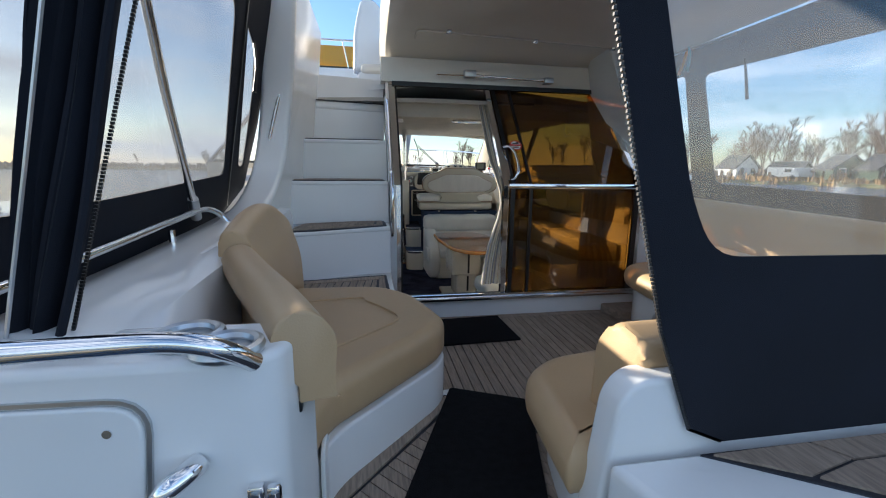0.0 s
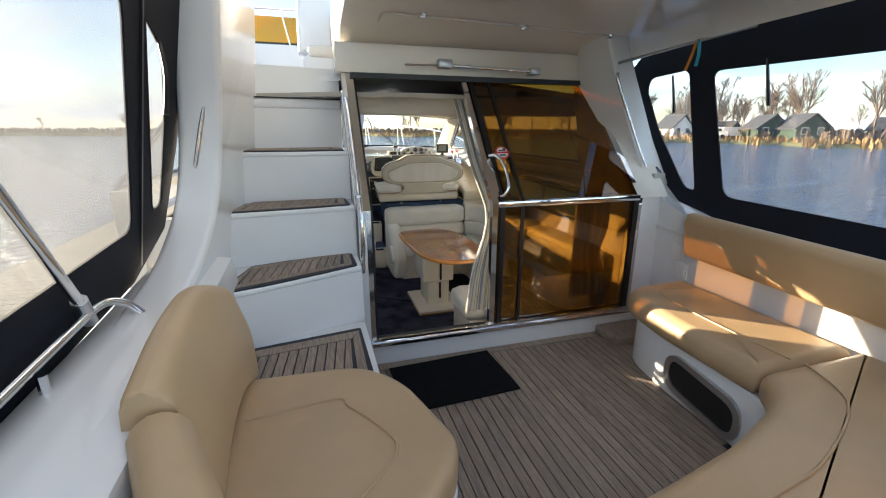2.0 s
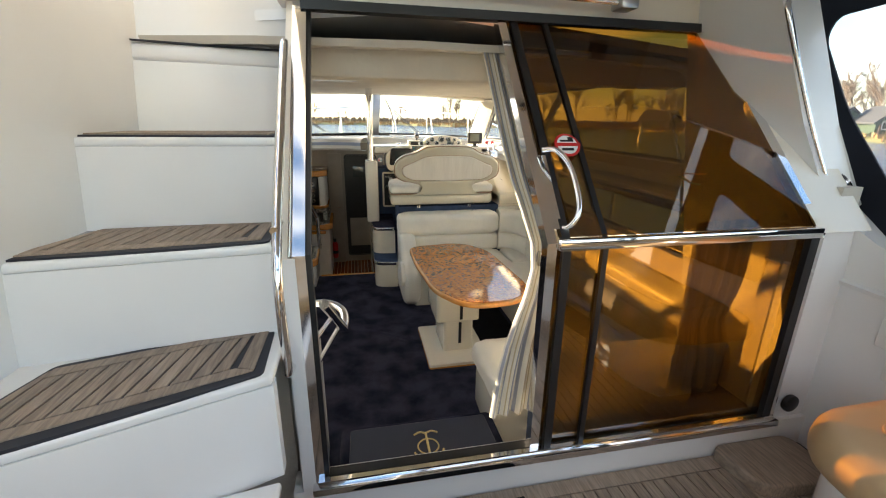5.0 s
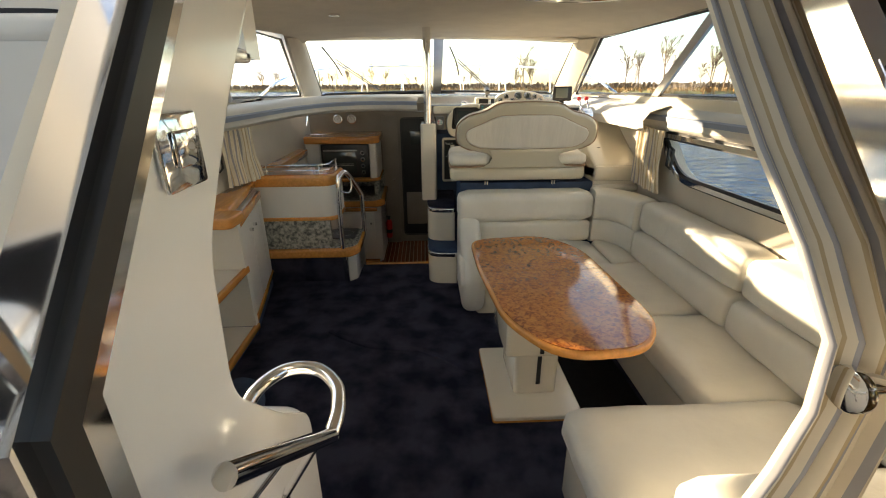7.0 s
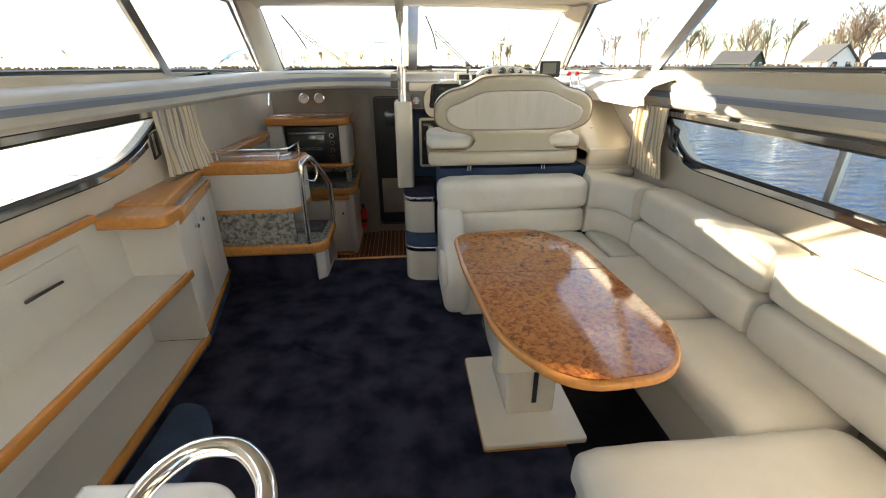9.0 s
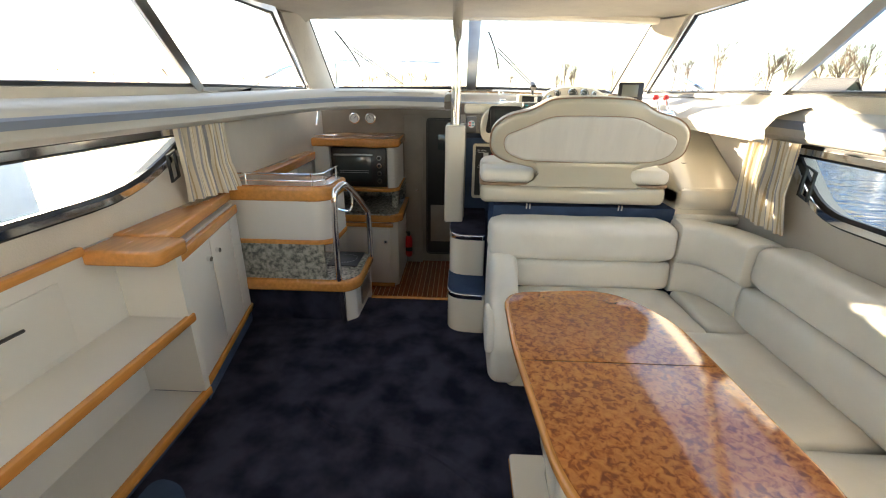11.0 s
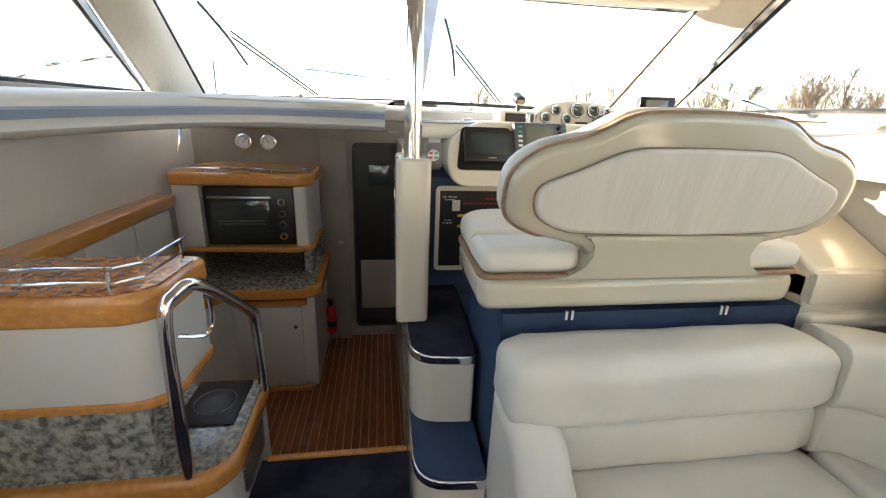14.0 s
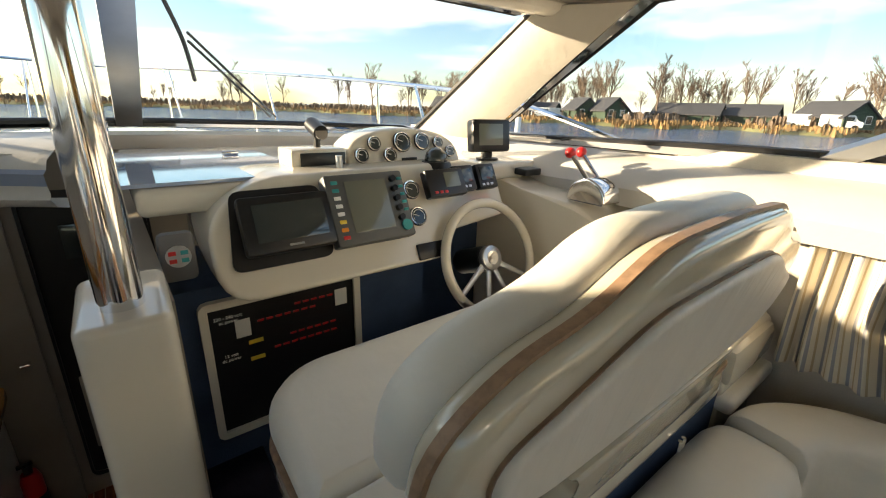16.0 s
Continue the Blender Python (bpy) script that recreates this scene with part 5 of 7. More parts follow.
so = thing("corner_settee", "cream leather corner settee with rolled backs", "sofa", (0.8, 5.0, 0.0))
SM = Matrix.Translation((-0.8, -5.0, 0))
S = lambda name, bm, m=LEATHER, lab="": part(name, turned(bm, SM), m, so, lab, 60)
S("base", prism(round_poly([(-0.02, 5.40), (0.80, 5.40), (0.82, 5.30), (0.80, 3.92), (0.18, 3.90), (0.16, 3.42), (1.40, 3.42), (1.40, 6.0), (-0.02, 6.0)], 0.04), 0.0, 0.30, "z", 0.01), GELCREAM, "plain cream plinth")
S("seat_cushion", soft_box(0.02, 0.98, 5.33, 5.86, 0.29, 0.44, 0.06, cuts=9))
S("seat_cushion", soft_box(0.74, 1.26, 4.62, 5.36, 0.29, 0.445, 0.06, cuts=9))
S("seat_cushion", soft_box(0.74, 1.26, 3.90, 4.61, 0.29, 0.445, 0.06, cuts=9))
S("seat_cushion", prism(round_poly([(0.985, 5.84), (0.985, 5.37), (1.27, 5.37), (1.30, 5.84)], 0.05), 0.28, 0.44, "z", 0.04, 3))
S("backrest", soft_box(0.0, 0.97, 5.80, 5.98, 0.42, 0.62, 0.05, cuts=9), LEATHER, "lower back roll")
S("backrest", soft_box(-0.135, 0.97, 5.77, 6.02, 0.608, 0.85, 0.075, cuts=11), LEATHER, "upper back roll")
bend = [(p.x, p.y, 0) for p in spline([(0.965, 5.795, 0), (1.04, 5.78, 0), (1.11, 5.71, 0), (1.145, 5.60, 0), (1.155, 5.485, 0)], 5)]
for z0, z1, d in ((0.42, 0.635, 0.0), (0.615, 0.855, 0.015)):
    S("backrest", bolster(bend, round_poly([(-0.19, z0), (d, z0), (d, z1), (-0.19, z1)], 0.055, 4)), LEATHER, "corner back roll")
for y0, y1 in ((4.42, 5.49), (3.30, 4.41)):
    S("backrest", soft_box(1.14, 1.32, y0, y1, 0.42, 0.645, 0.055, cuts=9), LEATHER, "lower back roll")
    S("backrest", soft_box(1.17, 1.40, y0, y1, 0.635, 0.865, 0.06, cuts=9), LEATHER, "upper back roll")
S("aft_seat_cushion", soft_box(0.14, 1.14, 3.40, 3.91, 0.28, 0.455, 0.07, cuts=10))
S("aft_backrest", soft_box(0.28, 1.20, 3.16, 3.42, 0.30, 0.66, 0.09, cuts=9))
arm = prism(round_poly([(5.36, 0.05), (5.30, 0.30), (5.40, 0.45), (5.62, 0.52), (5.74, 0.66), (6.01, 0.68), (6.01, 0.0), (5.45, 0.0)], [0.06, 0.12, 0.1, 0.1, 0.1, 0.05, 0.02, 0.04]), -0.13, 0.04, "x", 0.065, 5)
S("arm", arm, LEATHER, "rounded cream end arm")
S("arm_pad", prism(round_poly([(5.32, 0.28), (5.42, 0.20), (5.66, 0.25), (5.64, 0.42), (5.42, 0.45)], 0.08), -0.155, -0.10, "x", 0.02, 3), LEATHER, "quilted side pad")
S("ledge", box(1.02, 1.40, 5.98, 6.15, 0.80, 0.86, 0.02), LEATHER)
# shade between table foot and settee, put in as a thin black sheet
tagged(part("underseat_shade", box(0.32, 0.78, 3.95, 5.3, 0.002, 0.01), MATBLACK), "thin black sheet painting the shade under the table", "floor panel")

# ---- table ----
TOPO = round_poly([(-0.10, 5.24), (0.42, 5.30), (0.60, 5.02), (0.64, 4.15), (0.50, 3.93), (0.12, 3.90), (-0.05, 4.20), (-0.10, 4.80)], [0.13, 0.2, 0.12, 0.16, 0.16, 0.16, 0.12, 0.1], 6)
tb = thing("saloon_table", "glossy burl-veneer table with a cherry edge on a cream pedestal", "table", (0.2, 4.6, 0))
TB = Matrix.Translation((-0.2, -4.6, 0))
part("tabletop", turned(prism(TOPO, 0.640, 0.676, "z", 0.012, 3), TB), CHERRY, tb, "thick cherry rim")
cx, cy = 0.26, 4.6
inn = [(cx + (x - cx) * 0.955, cy + (y - cy) * 0.972) for x, y in TOPO]
YJ = 4.70


def clip(pts, keep_low):
    out = []
    for i, p in enumerate(pts):
        q = pts[(i + 1) % len(pts)]
        inside = lambda v: (v[1] < YJ - 0.003) if keep_low else (v[1] > YJ + 0.003)
        yj = YJ - 0.003 if keep_low else YJ + 0.003
        if inside(p):
            out.append(p)
        if inside(p) != inside(q):
            t = (yj - p[1]) / (q[1] - p[1])
            out.append((p[0] + (q[0] - p[0]) * t, yj))
    return out


for low in (True, False):
    part("veneer_panel", turned(prism(clip(inn, low), 0.6755, 0.680, "z"), TB), BURL, tb, "burl veneer leaf")
part("leaf_joint", turned(box(-0.07, 0.585, YJ - 0.003, YJ + 0.003, 0.674, 0.6775), TB), BLACK, tb)
part("pedestal", turned(prism(round_poly([(0.02, 4.42), (0.36, 4.42), (0.36, 4.86), (0.02, 4.86)], 0.03), 0.30, 0.64, "z", 0.01), TB), GELCREAM, tb)
part("pedestal", turned(prism(round_poly([(0.08, 4.45), (0.32, 4.45), (0.32, 4.82), (0.08, 4.82)], 0.03), 0.03, 0.30, "z", 0.008), TB), GELCREAM, tb)
part("slot", turned(merged(box(0.20, 0.222, 4.414, 4.424, 0.32, 0.60), box(0.20, 0.222, 4.443, 4.452, 0.10, 0.28)), TB), BLACK, tb)
part("foot", turned(prism(round_poly([(-0.06, 4.27), (0.42, 4.27), (0.42, 4.90), (-0.06, 4.90)], 0.02), 0.006, 0.035, "z", 0.008), TB), GELCREAM, tb)
part("foot_edge", turned(prism(round_poly([(-0.062, 4.268), (0.422, 4.268), (0.422, 4.902), (-0.062, 4.902)], 0.02), 0.0, 0.010, "z"), TB), CHERRY, tb)

# ---- port lockers ----
lk = thing("open_locker", "grey open-fronted locker with cherry shelf edges", "cabinet", (-1.75, 4.3, 0))
KM = Matrix.Translation((1.75, -4.3, 0))
K = lambda name, bm, m, lab="": part(name, turned(bm, KM), m, lk, lab)
K("back", box(-1.90, -1.88, 3.05, 5.16, 0.05, 0.92), LAMINATE)
K("kick", box(-1.88, -1.62, 3.05, 5.18, 0.0, 0.075), SUEDE)
for z in (0.085, 0.52):
    K("shelf", box(-1.88, -1.60, 3.05, 5.14, z - 0.012, z + 0.012), LAMINATE)
    K("shelf_edge", box(-1.605, -1.575, 3.05, 5.18, z - 0.022, z + 0.022, 0.008), CHERRY)
K("end_panel", prism([(-1.895, 5.14), (-1.585, 5.14), (-1.585, 5.18), (-1.895, 5.18)], 0.10, 0.86), LAMINATE)
K("end_cap", prism(round_poly([(-1.90, 5.00), (-1.56, 5.00), (-1.55, 5.20), (-1.90, 5.22)], [0.01, 0.05, 0.03, 0.01]), 0.85, 0.92, "z", 0.014, 3), CHERRY)
K("rear_edge", box(-1.90, -1.86, 3.05, 5.0, 0.90, 0.94, 0.008), CHERRY)
K("back_flap", box(-1.88, -1.872, 3.6, 4.86, 0.56, 0.84, 0.003), LAMINATE)
K("hook", tube([(-1.872, 4.50, 0.74), (-1.83, 4.56, 0.76), (-1.84, 4.66, 0.75)], 0.007, 6), BLACK)
lc = thing("low_cabinet", "grey two-door locker with a cherry top", "cabinet", (-1.8, 5.6, 0))
CM = Matrix.Translation((1.8, -5.6, 0))
C = lambda name, bm, m, par=None, lab="": part(name, turned(bm, CM), m, par or lc, lab)
fx = lambda y: -1.60 - 0.17 * (y - 5.18) / 0.86
face = lambda y0, y1, o0, o1: [(fx(y0) + o0, y0), (fx(y1) + o0, y1), (fx(y1) + o1, y1), (fx(y0) + o1, y0)]
C("body", prism([(-1.90, 5.19), (fx(5.19) - 0.02, 5.19), (fx(6.02) - 0.02, 6.02), (-1.90, 6.02)], 0.1, 0.86), LAMINATE)
C("kick", prism(face(5.19, 6.02, -0.10, -0.01), 0.0, 0.1), SUEDE)
C("plinth_edge", prism(face(5.19, 6.03, -0.02, 0.012), 0.095, 0.135, "z", 0.006), CHERRY)
for y0, y1, ky in ((5.20, 5.53, 5.47), (5.54, 5.86, 5.60)):
    d = C("door", prism(face(y0, y1, -0.018, 0.002), 0.14, 0.79, "z", 0.003), LAMINATE)
    C("knob", disc((fx(ky) + 0.012, ky, 0.70), 0.014, 0.024, "x", 16), CHROME, d)
C("end_door", prism(face(5.87, 6.01, -0.018, 0.002), 0.14, 0.79, "z", 0.003), LAMINATE)
C("rail", prism(face(5.19, 6.03, -0.02, 0.008), 0.795, 0.85, "z", 0.006), CHERRY)
C("top", prism([(-1.90, 5.19), (fx(5.19) - 0.04, 5.19), (fx(6.06) - 0.03, 6.06), (-1.90, 6.06)], 0.87, 0.93, "z", 0.012, 3), CHERRY)


# ---- galley ----
ga = thing("galley_island", "grey galley island with granite top, hob and cherry trim", "counter", (-1.4, 6.3, 0))
AMG = Matrix.Translation((1.4, -6.3, 0))
A = lambda name, bm, m, par=None, lab="": part(name, turned(bm, AMG), m, par or ga, lab)
A("kick", box(-1.80, -1.08, 6.06, 6.50, -0.46, 0.235), CARPET)
A("end_panel", prism(round_poly([(-1.10, 6.04), (-1.03, 6.10), (-1.02, 6.56), (-1.10, 6.56)], 0.02), -0.46, 0.26), LAMINATE)
A("vent", merged(*[box(-1.024, -1.012, 6.20, 6.46, 0.06 + k * 0.022, 0.072 + k * 0.022) for k in range(7)]), ALU)
ISL = round_poly([(-1.88, 6.00), (-1.06, 6.00), (-0.99, 6.10), (-1.00, 6.58), (-1.88, 6.58)], [0.01, 0.06, 0.04, 0.03, 0.01])
A("counter_edge", prism(ISL, 0.245, 0.325, "z", 0.02, 3), CHERRY, None, "thick cherry counter edge")
A("counter_top", prism([(cx2 * 0.95 - 0.07, 6.29 + (cy2 - 6.29) * 0.86) for cx2, cy2 in ISL], 0.32, 0.332), GRANITE)
A("splash_panel", box(-1.86, -1.22, 6.05, 6.085, 0.33, 0.575), GRANITE)
hob = thing("hob", "black glass hob set in the granite", "hob", (-1.17, 6.40, 0.332))
part("glass", box(-0.11, 0.11, -0.14, 0.14, 0, 0.008, 0.002), BLACK, hob)
part("plate_ring", tube([(0.08 * math.cos(q), 0.08 * math.sin(q), 0.007) for q in (k * math.pi / 12 for k in range(25))], 0.002, 4, False, True), ALU, hob)
BX = round_poly([(-1.86, 6.06), (-1.24, 6.06), (-1.16, 6.12), (-1.15, 6.42), (-1.86, 6.42)], [0.01, 0.06, 0.06, 0.05, 0.01])
ub = thing("raised_locker", "grey raised locker with cherry trims and a chrome fiddle rail", "cabinet", (-1.5, 6.25, 0.56))
UBM = Matrix.Translation((1.5, -6.25, -0.56))
U = lambda name, bm, m, par=None, lab="": part(name, turned(bm, UBM), m, par or ub, lab)
grow = lambda pts, g: [(-1.5 + (x + 1.5) * (1 + g), 6.24 + (y - 6.24) * (1 + g * 2)) for x, y in pts]
U("lower_trim", prism(grow(BX, 0.02), 0.565, 0.605, "z", 0.012, 3), CHERRY)
U("body", prism(BX, 0.60, 0.88, "z", 0.006), LAMINATE)
U("upper_trim", prism(grow(BX, 0.05), 0.87, 0.965, "z", 0.022, 3), CHERRY)
U("top", prism(grow(BX, -0.03), 0.964, 0.970, "z"), BURL)
for z in (1.0, 1.045):
    U("fiddle_rail", tube([(-1.84, 6.08, z), (-1.25, 6.08, z), (-1.20, 6.13, z), (-1.19, 6.40, z)], 0.005, 8, False), CHROME)
for x, y in ((-1.7, 6.08), (-1.27, 6.08), (-1.19, 6.36)):
    U("post", tube([(x, y, 0.965), (x, y, 1.05)], 0.006, 6, False), CHROME)
rl = thing("galley_handrail", "bent dark chrome handrail at the galley step", "handrail", (-1.11, 6.02, 0.0))
part("rail", tube([(0.0, 0.0, 0.0), (-0.02, 0.02, 0.45), (-0.01, 0.02, 0.88), (0.01, 0.06, 0.96), (0.05, 0.14, 0.955), (0.10, 0.40, 0.74), (0.11, 0.44, 0.66), (0.11, 0.46, 0.33)], 0.021, 12), CHROME, rl)
part("side_hook", tube([(0.0, 0.06, 0.82), (0.06, 0.10, 0.80), (0.08, 0.12, 0.84), (0.08, 0.12, 0.92)], 0.007, 8), CHROME, rl)
# long counter along the side and across the forward end
LC = thing("galley_counter", "L-shaped grey galley counter with granite top", "counter", (-1.5, 7.5, -0.475))
LCM = Matrix.Translation((1.5, -7.5, 0.475))
L = lambda name, bm, m, par=None, lab="": part(name, turned(bm, LCM), m, par or LC, lab)
OUT = round_poly([(-2.0, 6.60), (-1.66, 6.60), (-1.58, 7.42), (-1.48, 7.52), (-0.98, 7.52), (-0.90, 7.60), (-0.92, 8.34), (-2.0, 8.34)], [0.01, 0.04, 0.06, 0.04, 0.06, 0.04, 0.01, 0.01])
L("counter_edge", prism(OUT, 0.275, 0.36, "z", 0.02, 3), CHERRY, None, "cherry counter edge")
L("counter_top", prism([(-1.5 + (x + 1.5) * 0.93, 7.5 + (y - 7.5) * 0.95) for x, y in OUT], 0.355, 0.366), GRANITE)
L("body", prism([(-2.0, 6.62), (-1.70, 6.62), (-1.62, 7.46), (-1.50, 7.58), (-1.02, 7.60), (-0.96, 7.64), (-0.96, 8.34), (-2.0, 8.34)], -0.475, 0.28), LAMINATE)
d = L("door", box(-1.47, -1.04, 7.565, 7.585, -0.42, 0.20, 0.003), LAMINATE)
L("knob", disc((-1.08, 7.555, 0.06), 0.012, 0.02, "y", 16), CHROME, d)
L("plinth_edge", box(-1.50, -1.0, 7.55, 7.60, -0.46, -0.43, 0.006), CHERRY)
L("rail", box(-1.49, -1.0, 7.555, 7.59, 0.215, 0.255, 0.006), CHERRY)
for y0 in (6.7, 7.08):
    dd = L("door", prism([(-1.695 + 0.09 * (y0 - 6.62), y0), (-1.695 + 0.09 * (y0 - 6.27), y0 + 0.35), (-1.71 + 0.09 * (y0 - 6.27), y0 + 0.35), (-1.71 + 0.09 * (y0 - 6.62), y0)], -0.42, 0.22), LAMINATE)
    L("knob", disc((-1.67 + 0.09 * (y0 - 6.4), y0 + 0.27, 0.05), 0.012, 0.02, "x", 16), CHROME, dd)
L("splash", box(-2.0, -0.95, 8.30, 8.335, 0.366, 0.60), GRANITE)
snk = thing("sink", "round stainless sink in the galley counter", "sink", (-1.80, 7.0, 0.366))
part("rim", tube([(0.14 * math.cos(q), 0.14 * math.sin(q), 0.004) for q in (k * math.pi / 12 for k in range(25))], 0.009, 6, False, True), CHROME, snk)
part("bowl", disc((0, 0, 0.001), 0.135, 0.006, "z"), ALU, snk)
# wall lockers over the side counter
wlk = thing("wall_locker", "grey flip-down wall lockers under a cherry rail", "cabinet", (-1.9, 7.0, 0.55))
WKM = Matrix.Translation((1.9, -7.0, -0.55))
for y0 in (6.45, 6.86, 7.27):
    d = part("door", turned(box(-1.90, -1.82, y0, y0 + 0.40, 0.58, 0.86, 0.012), WKM), LAMINATE, wlk)
    part("knob", turned(disc((-1.81, y0 + 0.33, 0.64), 0.013, 0.022, "x", 16), WKM), CHROME, d)
part("rail", turned(prism([(-1.90, 0.87), (-1.80, 0.87), (-1.79, 0.95), (-1.90, 0.96)], 6.05, 7.72, "y", 0.012), WKM), CHERRY, wlk)
part("lower_trim", turned(box(-1.90, -1.80, 6.45, 8.3, 0.545, 0.575, 0.006), WKM), CHERRY, wlk)
# oven housing
oh = thing("oven_housing", "grey oven housing between cherry shelves", "cabinet", (-1.4, 7.95, 0.55))
OM = Matrix.Translation((1.4, -7.95, -0.55))
O = lambda name, bm, m, par=None, lab="": part(name, turned(bm, OM), m, par or oh, lab)
HO = round_poly([(-1.82, 7.72), (-1.04, 7.68), (-0.95, 7.76), (-0.96, 8.33), (-1.82, 8.33)], [0.01, 0.06, 0.04, 0.01, 0.01])
O("lower_shelf", prism(HO, 0.555, 0.59, "z", 0.010), CHERRY)
O("upper_shelf", prism([(-1.4 + (x + 1.4) * 1.02, 7.9 + (y - 7.9) * 1.03) for x, y in HO], 1.005, 1.09, "z", 0.02, 3), CHERRY)
O("side", prism([(-1.82, 7.74), (-1.66, 7.73), (-1.66, 8.32), (-1.82, 8.32)], 0.59, 1.005), LAMINATE)
O("side", prism(round_poly([(-1.07, 7.72), (-0.99, 7.74), (-0.97, 7.82), (-0.98, 8.32), (-1.07, 8.32)], 0.02), 0.59, 1.005), LAMINATE)
O("back", box(-1.66, -1.07, 8.20, 8.22, 0.59, 1.005), DARKWOOD)
O("fiddle_rail", tube([(-1.80, 7.74, 1.115), (-1.06, 7.71, 1.115), (-0.99, 7.78, 1.115)], 0.005, 8, False), CHROME)
for x in (-1.6, -1.2):
    O("post", tube([(x, 7.735, 1.09), (x, 7.735, 1.115)], 0.005, 6, False), CHROME)
O("support", box(-1.04, -0.98, 7.80, 7.98, 0.36, 0.555, 0.004), GRANITE)
ov = thing("oven", "small black table oven with four chrome knobs", "oven", (-1.365, 7.76, 0.592))
part("body", box(-0.285, 0.285, 0.0, 0.36, 0.0, 0.40, 0.01), BLACK, ov)
part("door_glass", box(-0.24, 0.13, -0.012, 0.0, 0.06, 0.31, 0.004), SCREEN, ov)
part("door_handle", box(-0.25, 0.15, -0.035, -0.018, 0.325, 0.342, 0.004), ALU, ov)
part("wire_rack", merged(*[box(-0.2, 0.1, -0.016, -0.013, 0.15 + k * 0.02, 0.154 + k * 0.02) for k in range(2)]), ALU, ov)
for k in range(4):
    kn = part("knob", disc((0.215, -0.012, 0.07 + k * 0.078), 0.026, 0.03, "y", 20), CHROME, ov)
    part("knob_face", disc((0.215, -0.03, 0.07 + k * 0.078), 0.016, 0.012, "y", 16), BLACK, kn)
so2 = thing("socket", "white double wall socket on the granite splashback", "socket", (-1.30, 8.295, 0.48))
part("plate", box(-0.07, 0.07, -0.012, 0.004, -0.035, 0.035, 0.004), WHITE, so2)
for x in (-0.03, 0.03):
    part("outlet", disc((x, -0.014, 0), 0.02, 0.006, "y", 16), LAMINATE, so2)
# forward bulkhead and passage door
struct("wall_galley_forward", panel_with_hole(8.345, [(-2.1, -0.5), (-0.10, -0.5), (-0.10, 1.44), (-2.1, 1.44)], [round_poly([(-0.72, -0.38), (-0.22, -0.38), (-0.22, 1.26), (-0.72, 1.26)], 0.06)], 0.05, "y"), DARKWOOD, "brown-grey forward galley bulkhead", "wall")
dg = thing("door_2", "dark passage door with a mirror strip, closed", "door", (-0.47, 8.42, -0.38), kind="structure")
part("leaf", prism(round_poly([(-0.25, -0.08), (0.25, -0.08), (0.25, 1.62), (-0.25, 1.62)], 0.05), 0.0, 0.03, "y"), BLACK, dg)
part("inset", box(-0.12, 0.18, -0.012, 0.0, 1.28, 1.46, 0.006), SCREEN, dg)
part("lower_panel", box(-0.20, 0.20, -0.008, 0.0, 0.15, 0.62, 0.004), DARKWOOD, dg)
part("frame", frame_bar([(x, -0.055, z) for x, z in round_poly([(-0.25, 0.0), (0.25, 0.0), (0.25, 1.64), (-0.25, 1.64)], 0.06)], 0.025, 0.02, (0, 1, 0)), BLACK, dg)
hn = thing("side_door", "narrow brown cabin door with a chrome lever", "door", (-0.86, 8.30, -0.47), kind="structure")
part("leaf", box(-0.10, 0.10, 0.0, 0.03, 0.0, 1.75, 0.004), DARKWOOD, hn)
part("handle", tube([(0.05, -0.0, 0.92), (0.05, -0.03, 0.92), (0.02, -0.03, 0.92)], 0.008, 8, False), CHROME, hn)
struct("dash_top_port", prism([(-1.84, 6.6), (-1.56, 6.98), (-1.2, 7.24), (-0.95, 7.32), (-0.46, 7.2), (-0.46, 8.15), (-1.0, 8.09), (-1.60, 7.87), (-1.82, 7.3)], 1.515, 1.535, "z", 0.004), PAD, "grey lined dash top under the windscreen", "dash")
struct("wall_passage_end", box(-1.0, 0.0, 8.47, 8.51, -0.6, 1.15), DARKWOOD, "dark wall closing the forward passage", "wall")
for x in (-1.52, -1.34):
    g = thing("wall_gauge", "round chrome brass-rimmed gauge with a white dial", "gauge", (x, 8.33, 1.245), group="gauges on the galley bulkhead")
    part("rim", disc((0, -0.012, 0), 0.062, 0.03, "y", 28, bev=0.006), CHROME, g)
    part("dial", disc((0, -0.0285, 0), 0.05, 0.003, "y", 28), WHITE, g)
    part("needle", turned(box(-0.002, 0.002, -0.001, 0.001, -0.005, 0.036), pose(0, -0.031, 0, 0, 40 if x < -1.4 else -30, 0)), BLACK, g)
    part("scale", tube([(0.04 * math.sin(q), -0.031, 0.04 * math.cos(q)) for q in (-2.2 + k * 0.2 for k in range(23))], 0.0018, 4, False), BLACK, g)
fe = thing("fire_extinguisher", "small red fire extinguisher on the bulkhead", "fire extinguisher", (-0.92, 8.22, -0.36))
part("cylinder", tube([(0, 0, 0), (0, 0, 0.02), (0, 0, 0.22), (0, 0, 0.26)], lambda u: 0.042 if 0.02 < u < 0.85 else 0.03, 16, False), RED, fe)
part("valve", merged(disc((0, 0, 0.28), 0.018, 0.05, "z", 12), box(-0.035, 0.02, -0.008, 0.008, 0.30, 0.315)), BLACK, fe)
part("band", disc((0, 0, 0.10), 0.0435, 0.05, "z", 20), BLACK, fe)
sl = thing("galley_sole", "varnished dark teak and holly galley sole", "decking", (-0.7, 7.4, -0.475), kind="structure")
for i in range(30):
    x = -1.62 + i * 0.052
    part("plank", box(x + 0.7 + 0.003, x + 0.7 + 0.049, 6.44 - 7.4, 8.345 - 7.4, 0.0, 0.006), TEAKRED, sl)
